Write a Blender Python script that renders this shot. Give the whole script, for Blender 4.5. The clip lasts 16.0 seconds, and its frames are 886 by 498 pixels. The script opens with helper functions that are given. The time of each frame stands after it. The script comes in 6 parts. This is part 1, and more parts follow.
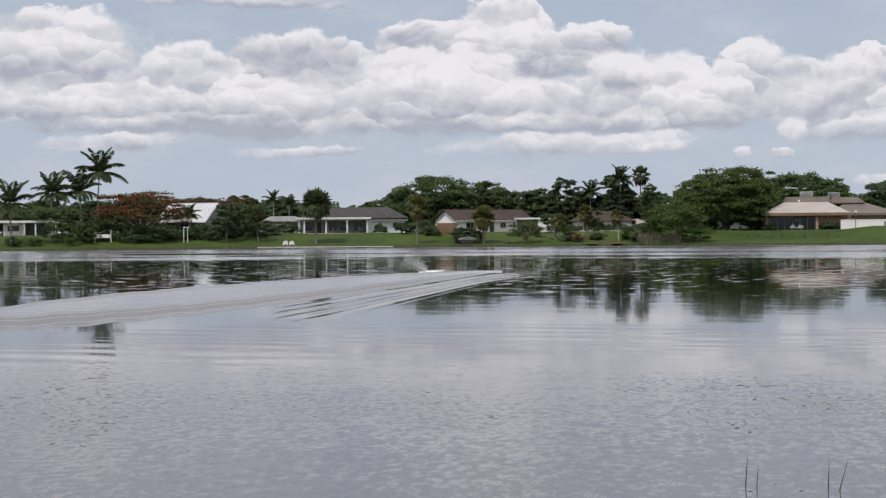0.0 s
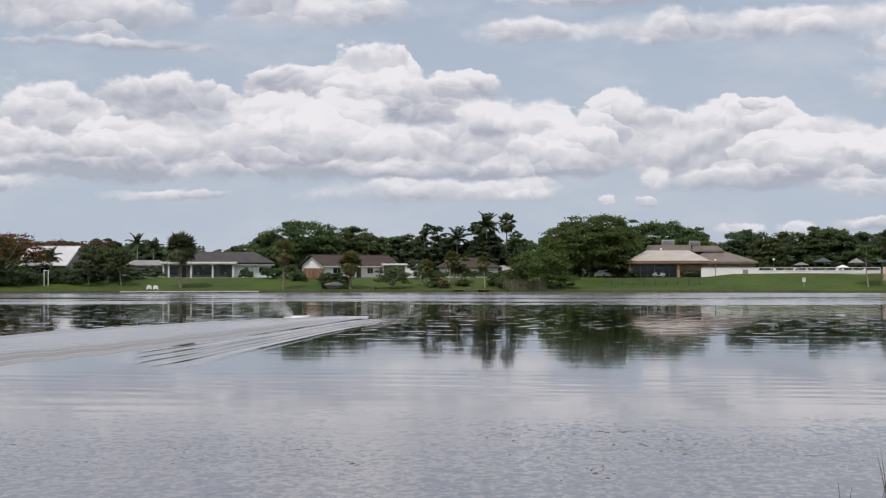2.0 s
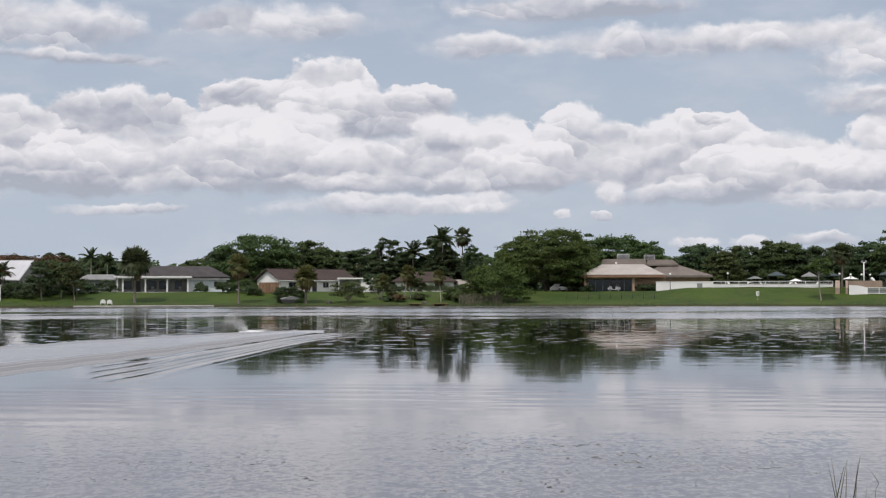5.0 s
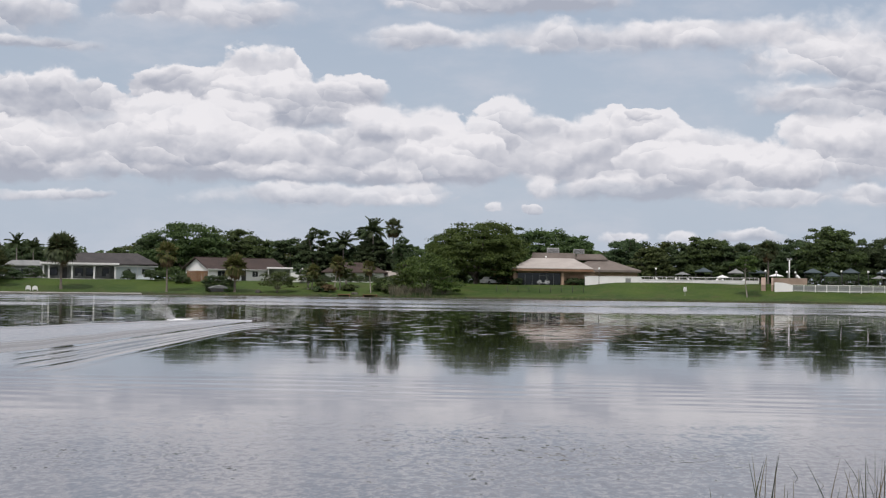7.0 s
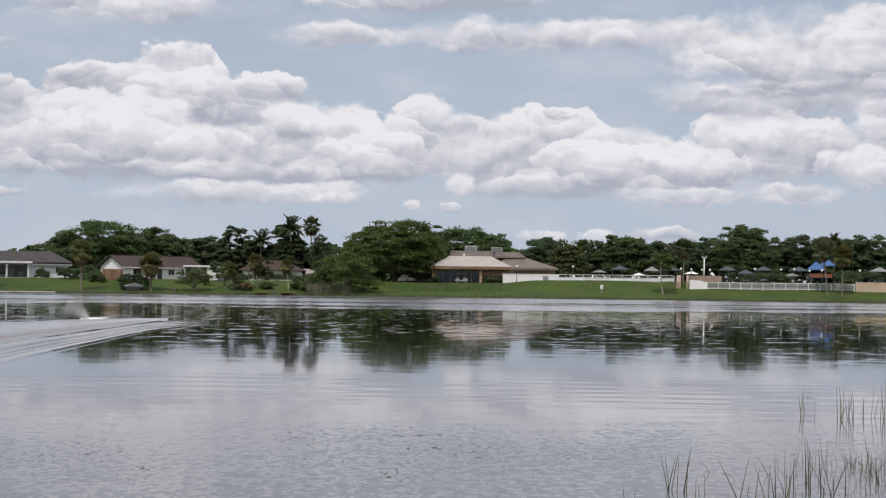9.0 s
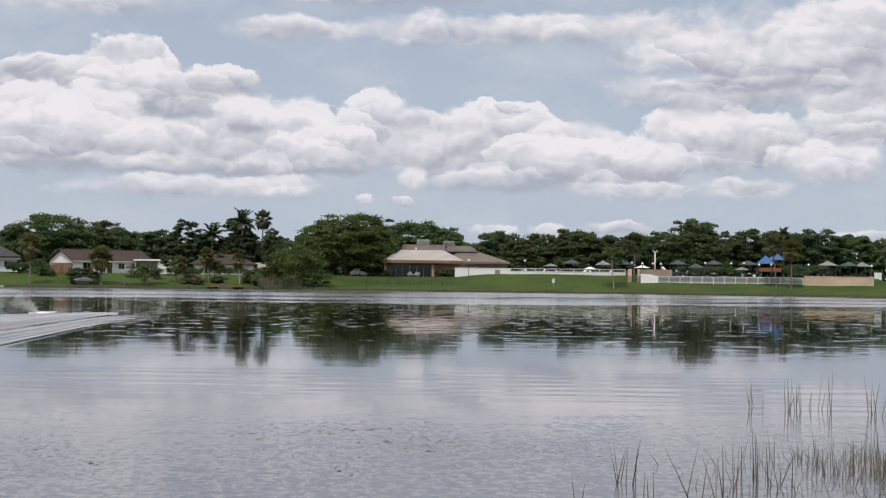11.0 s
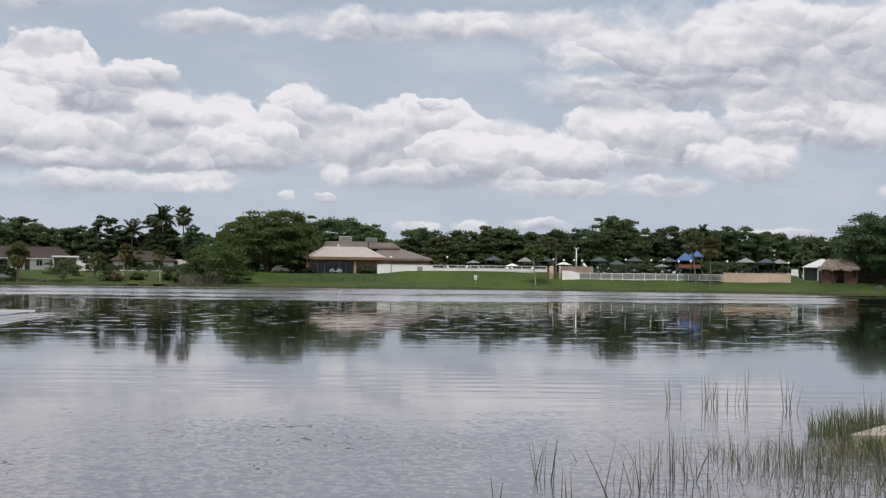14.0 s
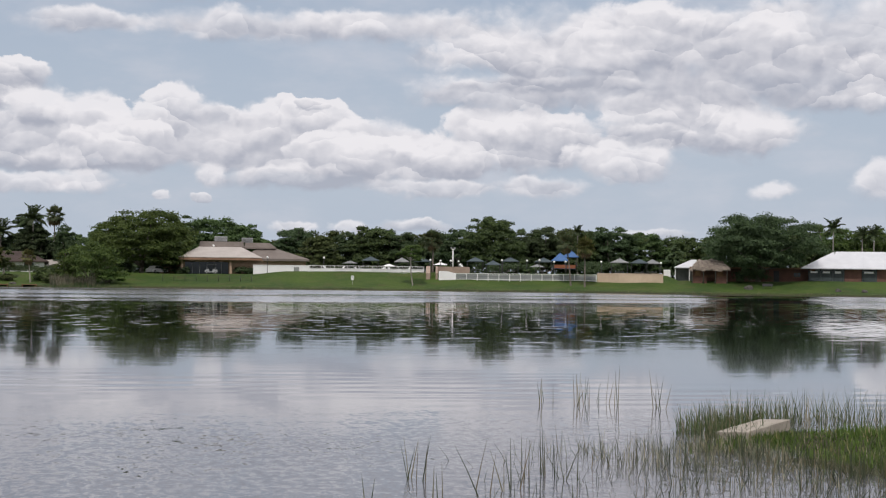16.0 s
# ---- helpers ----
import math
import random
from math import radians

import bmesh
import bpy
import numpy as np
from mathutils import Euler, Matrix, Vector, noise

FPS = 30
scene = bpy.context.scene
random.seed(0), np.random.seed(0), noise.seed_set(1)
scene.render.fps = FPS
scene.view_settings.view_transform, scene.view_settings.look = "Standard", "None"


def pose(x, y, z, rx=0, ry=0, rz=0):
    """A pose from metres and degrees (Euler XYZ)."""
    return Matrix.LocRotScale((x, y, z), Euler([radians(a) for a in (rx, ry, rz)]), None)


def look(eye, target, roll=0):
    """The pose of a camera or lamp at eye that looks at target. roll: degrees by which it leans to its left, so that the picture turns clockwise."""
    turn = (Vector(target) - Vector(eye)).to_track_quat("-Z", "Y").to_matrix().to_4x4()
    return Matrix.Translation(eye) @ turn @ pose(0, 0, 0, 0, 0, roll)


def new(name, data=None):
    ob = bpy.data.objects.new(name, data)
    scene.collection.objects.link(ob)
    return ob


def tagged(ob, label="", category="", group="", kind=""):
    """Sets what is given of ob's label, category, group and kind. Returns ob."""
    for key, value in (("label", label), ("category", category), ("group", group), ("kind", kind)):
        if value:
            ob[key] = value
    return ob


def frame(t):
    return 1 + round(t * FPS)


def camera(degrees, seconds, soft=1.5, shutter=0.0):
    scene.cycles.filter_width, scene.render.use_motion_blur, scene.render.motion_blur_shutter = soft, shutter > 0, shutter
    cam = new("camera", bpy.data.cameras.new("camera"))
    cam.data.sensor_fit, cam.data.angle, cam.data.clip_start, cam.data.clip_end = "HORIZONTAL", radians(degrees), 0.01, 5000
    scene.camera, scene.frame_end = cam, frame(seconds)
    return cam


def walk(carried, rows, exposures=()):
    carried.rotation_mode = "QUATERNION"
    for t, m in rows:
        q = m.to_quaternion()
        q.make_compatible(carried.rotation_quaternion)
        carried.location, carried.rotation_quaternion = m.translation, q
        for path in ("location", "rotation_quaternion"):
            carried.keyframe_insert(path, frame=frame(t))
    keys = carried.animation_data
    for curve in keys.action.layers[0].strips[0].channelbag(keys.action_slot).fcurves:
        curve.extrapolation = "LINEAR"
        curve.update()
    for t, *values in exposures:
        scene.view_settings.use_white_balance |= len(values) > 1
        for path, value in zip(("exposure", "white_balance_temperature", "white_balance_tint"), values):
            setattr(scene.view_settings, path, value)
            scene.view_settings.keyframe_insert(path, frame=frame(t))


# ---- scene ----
# The lake lies in front of the eye; bearings are in degrees to the right of y, r in metres from the eye.
EYE, SHORE, ARM, CENTRE = 3.0, 262.0, 0.9, 13.35
cam = camera(33.42, 16.0, 1.2)
# seconds, bearing, pitch, roll of the view; the lens swings at arm's length round the holder
ROWS = [
    (0, -9.062, -0.721, 0.423),
    (0.5, -7.522, -0.115, 0.343),
    (1, -6.435, 0.458, 0.018),
    (1.5, -5.191, 0.714, 0.088),
    (2, -3.901, 1.032, 0.028),
    (2.5, -3.016, 1.540, -0.042),
    (3, -2.719, 1.730, -0.067),
    (3.5, -2.848, 1.660, -0.084),
    (6, -1.224, 1.446, -0.331),
    (6.5, -0.585, 1.241, -0.801),
    (7, 0.529, 1.266, -0.779),
    (7.5, 1.602, 1.306, -0.751),
    (8, 2.352, 1.273, -0.749),
    (8.5, 2.964, 1.263, -0.725),
    (9, 3.702, 1.228, -0.706),
    (11.5, 6.072, 0.995, -0.715),
    (12, 6.714, 1.029, -0.728),
    (12.5, 7.256, 1.036, -0.724),
    (13, 7.502, 1.028, -0.711),
    (13.5, 7.901, 0.981, -0.669),
    (14, 8.574, 0.921, -0.697),
    (14.5, 9.754, 0.960, -0.691),
    (15, 10.921, 0.968, -0.666),
    (15.5, 12.061, 0.951, -0.663),
    (16, 13.351, 0.993, -0.664),
]


def held(bearing, pitch, roll):
    ox = ARM * (math.sin(radians(bearing)) - math.sin(radians(CENTRE)))
    oy = ARM * (math.cos(radians(bearing)) - math.cos(radians(CENTRE)))
    return pose(ox, oy, EYE, 90 + pitch, roll, -(bearing - math.degrees(ox / 285)))


walk(cam, [(t, held(b, p, r)) for t, b, p, r in ROWS], [(0.0, 0.0, 6370, 14), (16.0, 0.0, 6370, 14)])

# ---- light: high hazy sun behind the viewer, broken cumulus ----
SUN_EL, SUN_AZ = 58.0, 205.0  # the bearing that the sun stands at
sun = new("sun", bpy.data.lights.new("sun", "SUN"))
sun.data.energy, sun.data.angle, sun.data.color = 2.3, radians(2.0), (1.0, 0.95, 0.87)
sun.matrix_world = look((0, 0, 0), (-math.sin(radians(SUN_AZ)) * math.cos(radians(SUN_EL)), -math.cos(radians(SUN_AZ)) * math.cos(radians(SUN_EL)), -math.sin(radians(SUN_EL))))
sun.location = (0, -20, 60)


class Nodes:
    """Short hand for node trees."""

    def __init__(self, tree):
        self.tree = tree
        tree.nodes.clear()

    def add(self, kind, inputs=None, **props):
        n = self.tree.nodes.new(kind)
        if "operation" in props:
            n.operation = props["operation"]
        if props.get("use_clamp"):
            n.use_clamp = True
        if "interpolation_type" in props:
            n.interpolation_type = props["interpolation_type"]
        if "data_type" in props:
            n.data_type = props["data_type"]
        if "node_tree" in props:
            n.node_tree = props["node_tree"]
        for k, v in (inputs or {}).items():
            if isinstance(v, bpy.types.NodeSocket):
                self.tree.links.new(v, n.inputs[k])
            else:
                n.inputs[k].default_value = v
        return n

    def math(self, op, a, b=0.0, c=0.0, clamp=False):
        return self.add("ShaderNodeMath", {0: a, 1: b, 2: c}, operation=op, use_clamp=clamp).outputs[0]

    def vec(self, op, a, b=(0, 0, 0), c=(0, 0, 0)):
        n = self.add("ShaderNodeVectorMath", {0: a, 1: b, 2: c}, operation=op)
        return n.outputs["Value"] if op in ("LENGTH", "DOT_PRODUCT") else n.outputs[0]

    def noise(self, vector, scale, detail=4.0, rough=0.55, out=0, **more):
        n = self.add("ShaderNodeTexNoise", {"Vector": vector, "Scale": scale, "Detail": detail, "Roughness": rough, **more})
        return n.outputs[out]

    def step(self, x, a, b, lo=0.0, hi=1.0):
        return self.add("ShaderNodeMapRange", {0: x, 1: a, 2: b, 3: lo, 4: hi}, interpolation_type="SMOOTHSTEP").outputs[0]

    def mix(self, f, a, b):
        n = self.add("ShaderNodeMix", {0: f, 6: a, 7: b}, data_type="RGBA")
        return n.outputs[2]


# ---- sky ----
# cumulus as (bearing, height, half width, half height, share of light) in degrees, the far ones first
BODY = [
    (-22.0, 4.9, 6.0, 1.0, 0.46), (-12.0, 4.8, 6.0, 1.0, 0.46), (-3.0, 4.7, 6.0, 1.0, 0.50), (5.5, 4.7, 5.0, 1.0, 0.55), (11.5, 4.3, 3.4, 0.8, 0.52), (16.2, 4.9, 2.6, 1.0, 0.56),
    (-9.2, 7.1, 1.7, 0.7, 0.52), (-6.4, 7.4, 1.4, 1.05, 0.56), (-3.1, 7.0, 1.1, 0.70, 0.48), (-5.4, 6.5, 2.6, 0.9, 0.34), (-23.5, 6.6, 2.3, 1.3, 0.58), (-14.4, 6.5, 2.1, 1.0, 0.48),
]
STRIPS = [
    (-5.0, 3.95, 5.0, 0.40, 0.20), (-17.5, 3.95, 5.0, 0.40, 0.24), (8.0, 3.55, 2.6, 0.45, 0.16), (-4.4, 3.15, 3.6, 0.40, 0.62), (-0.5, 3.25, 0.9, 0.45, 0.74), (-14.8, 3.05, 1.7, 0.20, 0.60),
    (-21.3, 3.3, 1.9, 0.30, 0.64), (12.8, 3.25, 2.0, 0.36, 0.60), (17.2, 3.35, 1.4, 0.40, 0.74), (30.2, 3.5, 0.9, 0.75, 0.66),
]
HEADS = [
    (-18.9, 6.0, 1.3, 0.95, 0.70), (-10.3, 5.9, 1.3, 0.85, 0.84), (-7.7, 5.8, 1.3, 0.85, 0.86), (-2.0, 6.0, 0.9, 0.80, 0.84), (-0.2, 5.8, 1.1, 0.80, 0.88), (3.0, 6.0, 1.1, 0.95, 0.82),
    (4.6, 5.6, 0.9, 0.75, 0.72), (6.6, 5.3, 1.6, 0.95, 0.66), (8.4, 5.5, 1.2, 0.85, 0.70), (10.7, 4.9, 1.5, 0.80, 0.64), (8.1, 6.45, 0.45, 0.20, 0.90), (-5.0, 5.0, 1.6, 0.60, 0.66),
    (1.2, 4.9, 1.5, 0.60, 0.68), (9.2, 4.6, 1.4, 0.55, 0.74), (-15.5, 5.0, 1.8, 0.70, 0.66), (-21.5, 5.0, 1.8, 0.60, 0.68),
]
EAST = [
    (15.0, 5.5, 1.3, 0.70, 0.70), (17.6, 5.5, 1.5, 0.75, 0.68), (23.4, 5.7, 3.2, 1.15, 0.60), (21.4, 5.2, 1.3, 0.45, 0.24), (23.0, 6.3, 1.5, 0.60, 0.80), (25.4, 5.5, 1.2, 0.70, 0.74), (20.4, 4.3, 1.6, 0.75, 0.78), (13.2, 4.6, 1.3, 0.6, 0.62),
]
PUFFS = [(4.4, 3.7, 0.55, 0.45, 0.72), (2.4, 2.9, 0.28, 0.2, 0.6), (3.9, 2.75, 0.32, 0.16, 0.6), (26.2, 3.25, 0.85, 0.28, 0.78), (7.6, 1.75, 0.8, 0.2, 0.72), (9.6, 1.7, 0.6, 0.22, 0.72), (12.2, 1.75, 1.0, 0.24, 0.74), (21.5, 1.6, 1.2, 0.2, 0.66)]
HIGH = [
    (15.6, 6.9, 2.6, 0.70, 0.50), (20.0, 7.2, 4.0, 1.0, 0.52), (20.0, 8.6, 6.5, 1.3, 0.56), (27.0, 7.4, 4.5, 1.2, 0.46), (11.5, 9.4, 3.6, 0.60, 0.60), (17.0, 8.4, 3.6, 1.0, 0.58), (23.0, 8.7, 4.0, 1.4, 0.64), (28.5, 9.0, 3.6, 1.4, 0.64), (17.2, 7.25, 3.4, 0.30, 0.26), (13.0, 9.6, 1.0, 0.50, 0.82), (16.4, 8.3, 1.6, 0.70, 0.76),
    (21.2, 9.7, 1.4, 0.70, 0.78), (19.5, 8.2, 1.3, 0.60, 0.70), (28.5, 6.6, 2.4, 0.50, 0.26), (29.9, 7.7, 1.0, 0.60, 0.80), (6.0, 9.4, 3.6, 0.60, 0.56), (3.0, 10.7, 4.2, 0.45, 0.22),
]
WEST_HIGH = [
    (-17.5, 9.7, 3.4, 0.85, 0.60), (-16.5, 8.75, 3.0, 0.22, 0.28), (-24.0, 10.2, 5.0, 1.0, 0.52), (-8.5, 10.1, 2.9, 0.65, 0.56), (-0.4, 9.3, 2.0, 0.45, 0.60), (-10.0, 11.8, 7.0, 0.7, 0.42), (4.0, 12.0, 8.0, 0.8, 0.38), (15.0, 11.9, 6.0, 0.9, 0.56),
]


def billow_group(detail):
    """Rounded heaps of cloud, with that many finer octaves."""
    g = bpy.data.node_groups.new("cloud_billow", "ShaderNodeTree")
    g.interface.new_socket("Place", in_out="INPUT", socket_type="NodeSocketVector")
    g.interface.new_socket("Billow", in_out="OUTPUT", socket_type="NodeSocketFloat")
    k = Nodes(g)
    p = k.add("NodeGroupInput").outputs[0]
    cells = k.add("ShaderNodeTexVoronoi", {"Vector": p, "Scale": 0.55, "Detail": detail, "Roughness": 0.52, "Lacunarity": 2.1})
    cells.normalize = True
    fine = k.noise(p, 0.8, detail, 0.52)
    e = k.math("MULTIPLY_ADD", cells.outputs[0], -1.5, 0.50)
    k.add("NodeGroupOutput", {0: k.math("MULTIPLY_ADD", k.math("SUBTRACT", fine, 0.5), 0.9, e)})
    return g


def heap_group():
    """Lays one cumulus heap over the sky: crisp on top, melting away below, sunlit above and grey beneath."""
    g = bpy.data.node_groups.new("cloud_heap", "ShaderNodeTree")
    for name, kind in (("Tone", "Color"), ("Place", "Vector"), ("Scale", "Vector"), ("Shift", "Vector"), ("Billow", "Float"), ("Glow", "Float"), ("Fray", "Float"), ("Fade", "Float"), ("Light", "Float"), ("Mist", "Float"), ("Thick", "Float")):
        g.interface.new_socket(name, in_out="INPUT", socket_type="NodeSocket" + kind)
    g.interface.new_socket("Tone", in_out="OUTPUT", socket_type="NodeSocketColor")
    k = Nodes(g)
    under, p, scale, shift, billow, glow, fray, fade, light, mist, thick = k.add("NodeGroupInput").outputs[:11]
    p = k.vec("MULTIPLY_ADD", under, (1e-7, 1e-7, 0), p)  # heap after heap, in the order of the lists
    q = k.add("ShaderNodeSeparateXYZ", {0: k.vec("MULTIPLY_ADD", p, scale, shift)})
    up = q.outputs[1]
    down = k.math("MAXIMUM", up, k.math("MULTIPLY", up, -1.35))
    far = k.math("SQRT", k.math("MULTIPLY_ADD", down, down, k.math("MULTIPLY", q.outputs[0], q.outputs[0])))
    d = k.math("SUBTRACT", k.math("ADD", billow, 1.52), far)
    melt = k.math("ADD", k.math("ADD", fray, mist), k.step(up, 0.3, -0.9, 0.0, 0.5))
    cover = k.math("MULTIPLY", k.math("MULTIPLY", k.step(k.math("DIVIDE", d, melt), 0.0, 1.0), thick), fade)
    s = k.math("MULTIPLY_ADD", up, 0.42, k.math("ADD", light, glow), clamp=True)
    rim = k.math("MULTIPLY", k.step(d, 0.75, 0.05), k.math("MAXIMUM", up, 0.0))
    s = k.math("MULTIPLY_ADD", rim, 0.30, s, clamp=True)
    k.add("NodeGroupOutput", {0: k.mix(cover, under, k.mix(s, GREY, LIT))})
    return g


GREY, LIT = (0.40, 0.425, 0.48, 1), (0.835, 0.825, 0.82, 1)
world = bpy.data.worlds.new("world")
scene.world = world
world.use_nodes = True
world.cycles.sampling_method, world.cycles.sample_map_resolution = "MANUAL", 256
k = Nodes(world.node_tree)
dome = k.add("ShaderNodeTexSky")
dome.sky_type, dome.sun_disc, dome.dust_density = "NISHITA", False, 2.0
dome.sun_elevation, dome.sun_rotation = radians(SUN_EL), radians(SUN_AZ)
way = k.add("ShaderNodeTexCoord").outputs["Generated"]
xyz = k.add("ShaderNodeSeparateXYZ", {0: way})
bearing = k.math("MULTIPLY", k.math("ARCTAN2", xyz.outputs[0], xyz.outputs[1]), 57.2958)
height = k.math("MULTIPLY", k.math("ARCSINE", xyz.outputs[2]), 57.2958)
place = k.add("ShaderNodeCombineXYZ", {0: bearing, 1: k.math("MULTIPLY", height, 1.25)}).outputs[0]
warp = k.vec("SUBTRACT", k.noise(place, 0.35, 4.0, 0.55, out=1), (0.5, 0.5, 0.5))
flat = k.vec("MULTIPLY", place, (1, 0.8, 0))
curl = k.vec("SUBTRACT", k.noise(place, 1.5, 3.0, 0.55, out=1), (0.5, 0.5, 0.5))
bent = k.vec("MULTIPLY_ADD", curl, (0.5, 0.4, 0.0), k.vec("MULTIPLY_ADD", warp, (1.3, 0.8, 0.0), flat))
billows, swells = billow_group(5.0), billow_group(1.8)
grain_at = k.vec("MULTIPLY_ADD", warp, (1.2, 1.2, 0.0), place)
e0 = k.add("ShaderNodeGroup", {0: grain_at}, node_tree=billows).outputs[0]
round_at = k.vec("MULTIPLY", grain_at, (1.5, 1.5, 1.0))
s0 = k.add("ShaderNodeGroup", {0: round_at}, node_tree=swells).outputs[0]
s1 = k.add("ShaderNodeGroup", {0: k.vec("ADD", round_at, (-0.25, 0.75, 0))}, node_tree=swells).outputs[0]
e1 = k.add("ShaderNodeGroup", {0: k.vec("ADD", grain_at, (-0.10, 0.26, 0))}, node_tree=billows).outputs[0]
relief = k.math("MULTIPLY_ADD", k.math("SUBTRACT", s0, s1), 0.62, k.math("MULTIPLY", k.math("SUBTRACT", e0, e1), 0.30))
blue = k.vec("MULTIPLY", dome.outputs[0], (0.085, 0.085, 0.085))
air = k.mix(k.step(height, 0.0, 14.0, 0.92, 0.62), blue, (0.48, 0.552, 0.63, 1))
# veils and unseen cloud elsewhere
veil = k.step(k.noise(k.vec("MULTIPLY", place, (0.5, 1, 0)), 0.30, 5.0, 0.6), 0.42, 0.75, 0.0, 0.55)
air = k.mix(veil, air, (0.60, 0.62, 0.66, 1))
outside = k.math("MAXIMUM", k.step(height, 11.0, 15.0), k.step(k.math("ABSOLUTE", bearing), 30.0, 37.0))
rest = k.math("MULTIPLY_ADD", e0, 0.5, k.math("MULTIPLY_ADD", k.noise(place, 0.05, 3.0), 4.0, -1.35))
rest_cover = k.math("MULTIPLY", k.math("MULTIPLY", k.step(rest, 0.0, 0.4), outside), k.step(height, 1.0, 5.0))
shade = k.math("MULTIPLY_ADD", relief, 0.6, 0.78, clamp=True)
tone = k.mix(rest_cover, air, k.mix(shade, GREY, LIT))
bank = k.noise(k.vec("MULTIPLY", place, (0.6, 1.0, 0)), 0.5, 5.0, 0.6)
murk = k.math("MULTIPLY_ADD", bank, 0.9, -0.45)
# rounded heads that boil up within the banks, sunlit on top and grey below, in two sizes
for scale, lift, deep in ((0.27, (3.1, 1.7, 0), 0.42), (0.62, (0.4, 5.2, 0), 0.32)):
    at_ = k.vec("ADD", k.vec("MULTIPLY", bent, (scale, scale * 1.7, 0)), lift)
    cell = k.add("ShaderNodeTexVoronoi", {"Vector": at_, "Scale": 1.0, "Randomness": 1.0})
    cell.voronoi_dimensions = "2D"
    off = k.add("ShaderNodeSeparateXYZ", {0: k.vec("SUBTRACT", at_, cell.outputs["Position"])}).outputs[1]
    luck = k.add("ShaderNodeSeparateXYZ", {0: cell.outputs["Color"]}).outputs[0]
    d = k.math("SUBTRACT", k.math("MULTIPLY_ADD", e0, 0.35, 0.62), cell.outputs["Distance"])
    w = k.math("MULTIPLY", k.step(d, 0.0, 0.10), k.step(off, -0.6, -0.05))
    lit = k.math("MULTIPLY", k.math("MULTIPLY_ADD", off, 1.5, k.math("MULTIPLY_ADD", luck, 0.9, -0.62)), deep)
    murk = k.math("MULTIPLY_ADD", w, k.math("MINIMUM", k.math("MAXIMUM", lit, -0.4), 0.35), murk)
low_fade = k.step(height, 0.6, 2.2, 0.2, 1.0)
fray = k.step(k.noise(k.vec("MULTIPLY", place, (0.7, 1.0, 0)), 0.45, 3.0), 0.40, 0.66, 0.10, 0.75)
glow = k.math("MULTIPLY_ADD", relief, 0.75, murk)
heap = heap_group()
for heaps, mist, thick in ((BODY, 0.0, 0.96), (STRIPS, 0.30, 0.80), (HEADS, 0.0, 0.93), (EAST, 0.10, 0.93), (PUFFS, 0.30, 0.80), (HIGH, 0.40, 0.88), (WEST_HIGH, 0.45, 0.86)):
    for u, v, ru, rv, light in heaps:
        tone = k.add("ShaderNodeGroup", {0: tone, 1: bent, 2: (1 / ru, 1 / rv, 0), 3: (-u / ru, -v / rv, 0), 4: e0, 5: glow, 6: fray, 7: low_fade, 8: light - 0.09, 9: mist, 10: thick}, node_tree=heap).outputs[0]
k.add("ShaderNodeOutputWorld", {0: k.add("ShaderNodeBackground", {0: tone, 1: 1.0}).outputs[0]})

# ---- materials ----
MATS = {}


def surface(name, c1, c2, scale=1.5, rough=0.8, bump=0.02, fine=12.0, metallic=0.0, vary=0.12, c3=None, stretch=(1, 1, 1), coat=0.0):
    """A worn surface: two colours blended by patches and grain, with fine relief; sizes per metre."""
    if name in MATS:
        return MATS[name]
    m = MATS[name] = bpy.data.materials.new(name)
    m.use_nodes = True
    k = Nodes(m.node_tree)
    pos = k.vec("MULTIPLY", k.add("ShaderNodeNewGeometry").outputs["Position"], stretch)
    patch = k.noise(pos, scale, 5.0, 0.6)
    grain = k.noise(pos, fine, 4.0, 0.65)
    f = k.step(k.math("MULTIPLY_ADD", grain, 0.5, k.math("MULTIPLY", patch, 0.7)), 0.42, 0.78)
    col = k.mix(f, (*c1, 1), (*c2, 1))
    if c3:
        col = k.mix(k.step(k.noise(pos, scale * 0.35, 3.0), 0.52, 0.72), col, (*c3, 1))
    rnd = k.add("ShaderNodeObjectInfo").outputs["Random"]
    hsv = k.add("ShaderNodeHueSaturation", {"Color": col, "Value": k.math("MULTIPLY_ADD", rnd, vary, 1 - vary / 2)})
    rg = k.math("MULTIPLY_ADD", patch, 0.25, rough - 0.12, clamp=True)
    bm_ = k.add("ShaderNodeBump", {"Strength": 1.0, "Distance": bump, "Height": grain}).outputs[0]
    b = k.add("ShaderNodeBsdfPrincipled", {"Base Color": hsv.outputs[0], "Roughness": rg, "Metallic": metallic, "Normal": bm_, "Coat Weight": coat})
    k.add("ShaderNodeOutputMaterial", {0: b.outputs[0]})
    return m


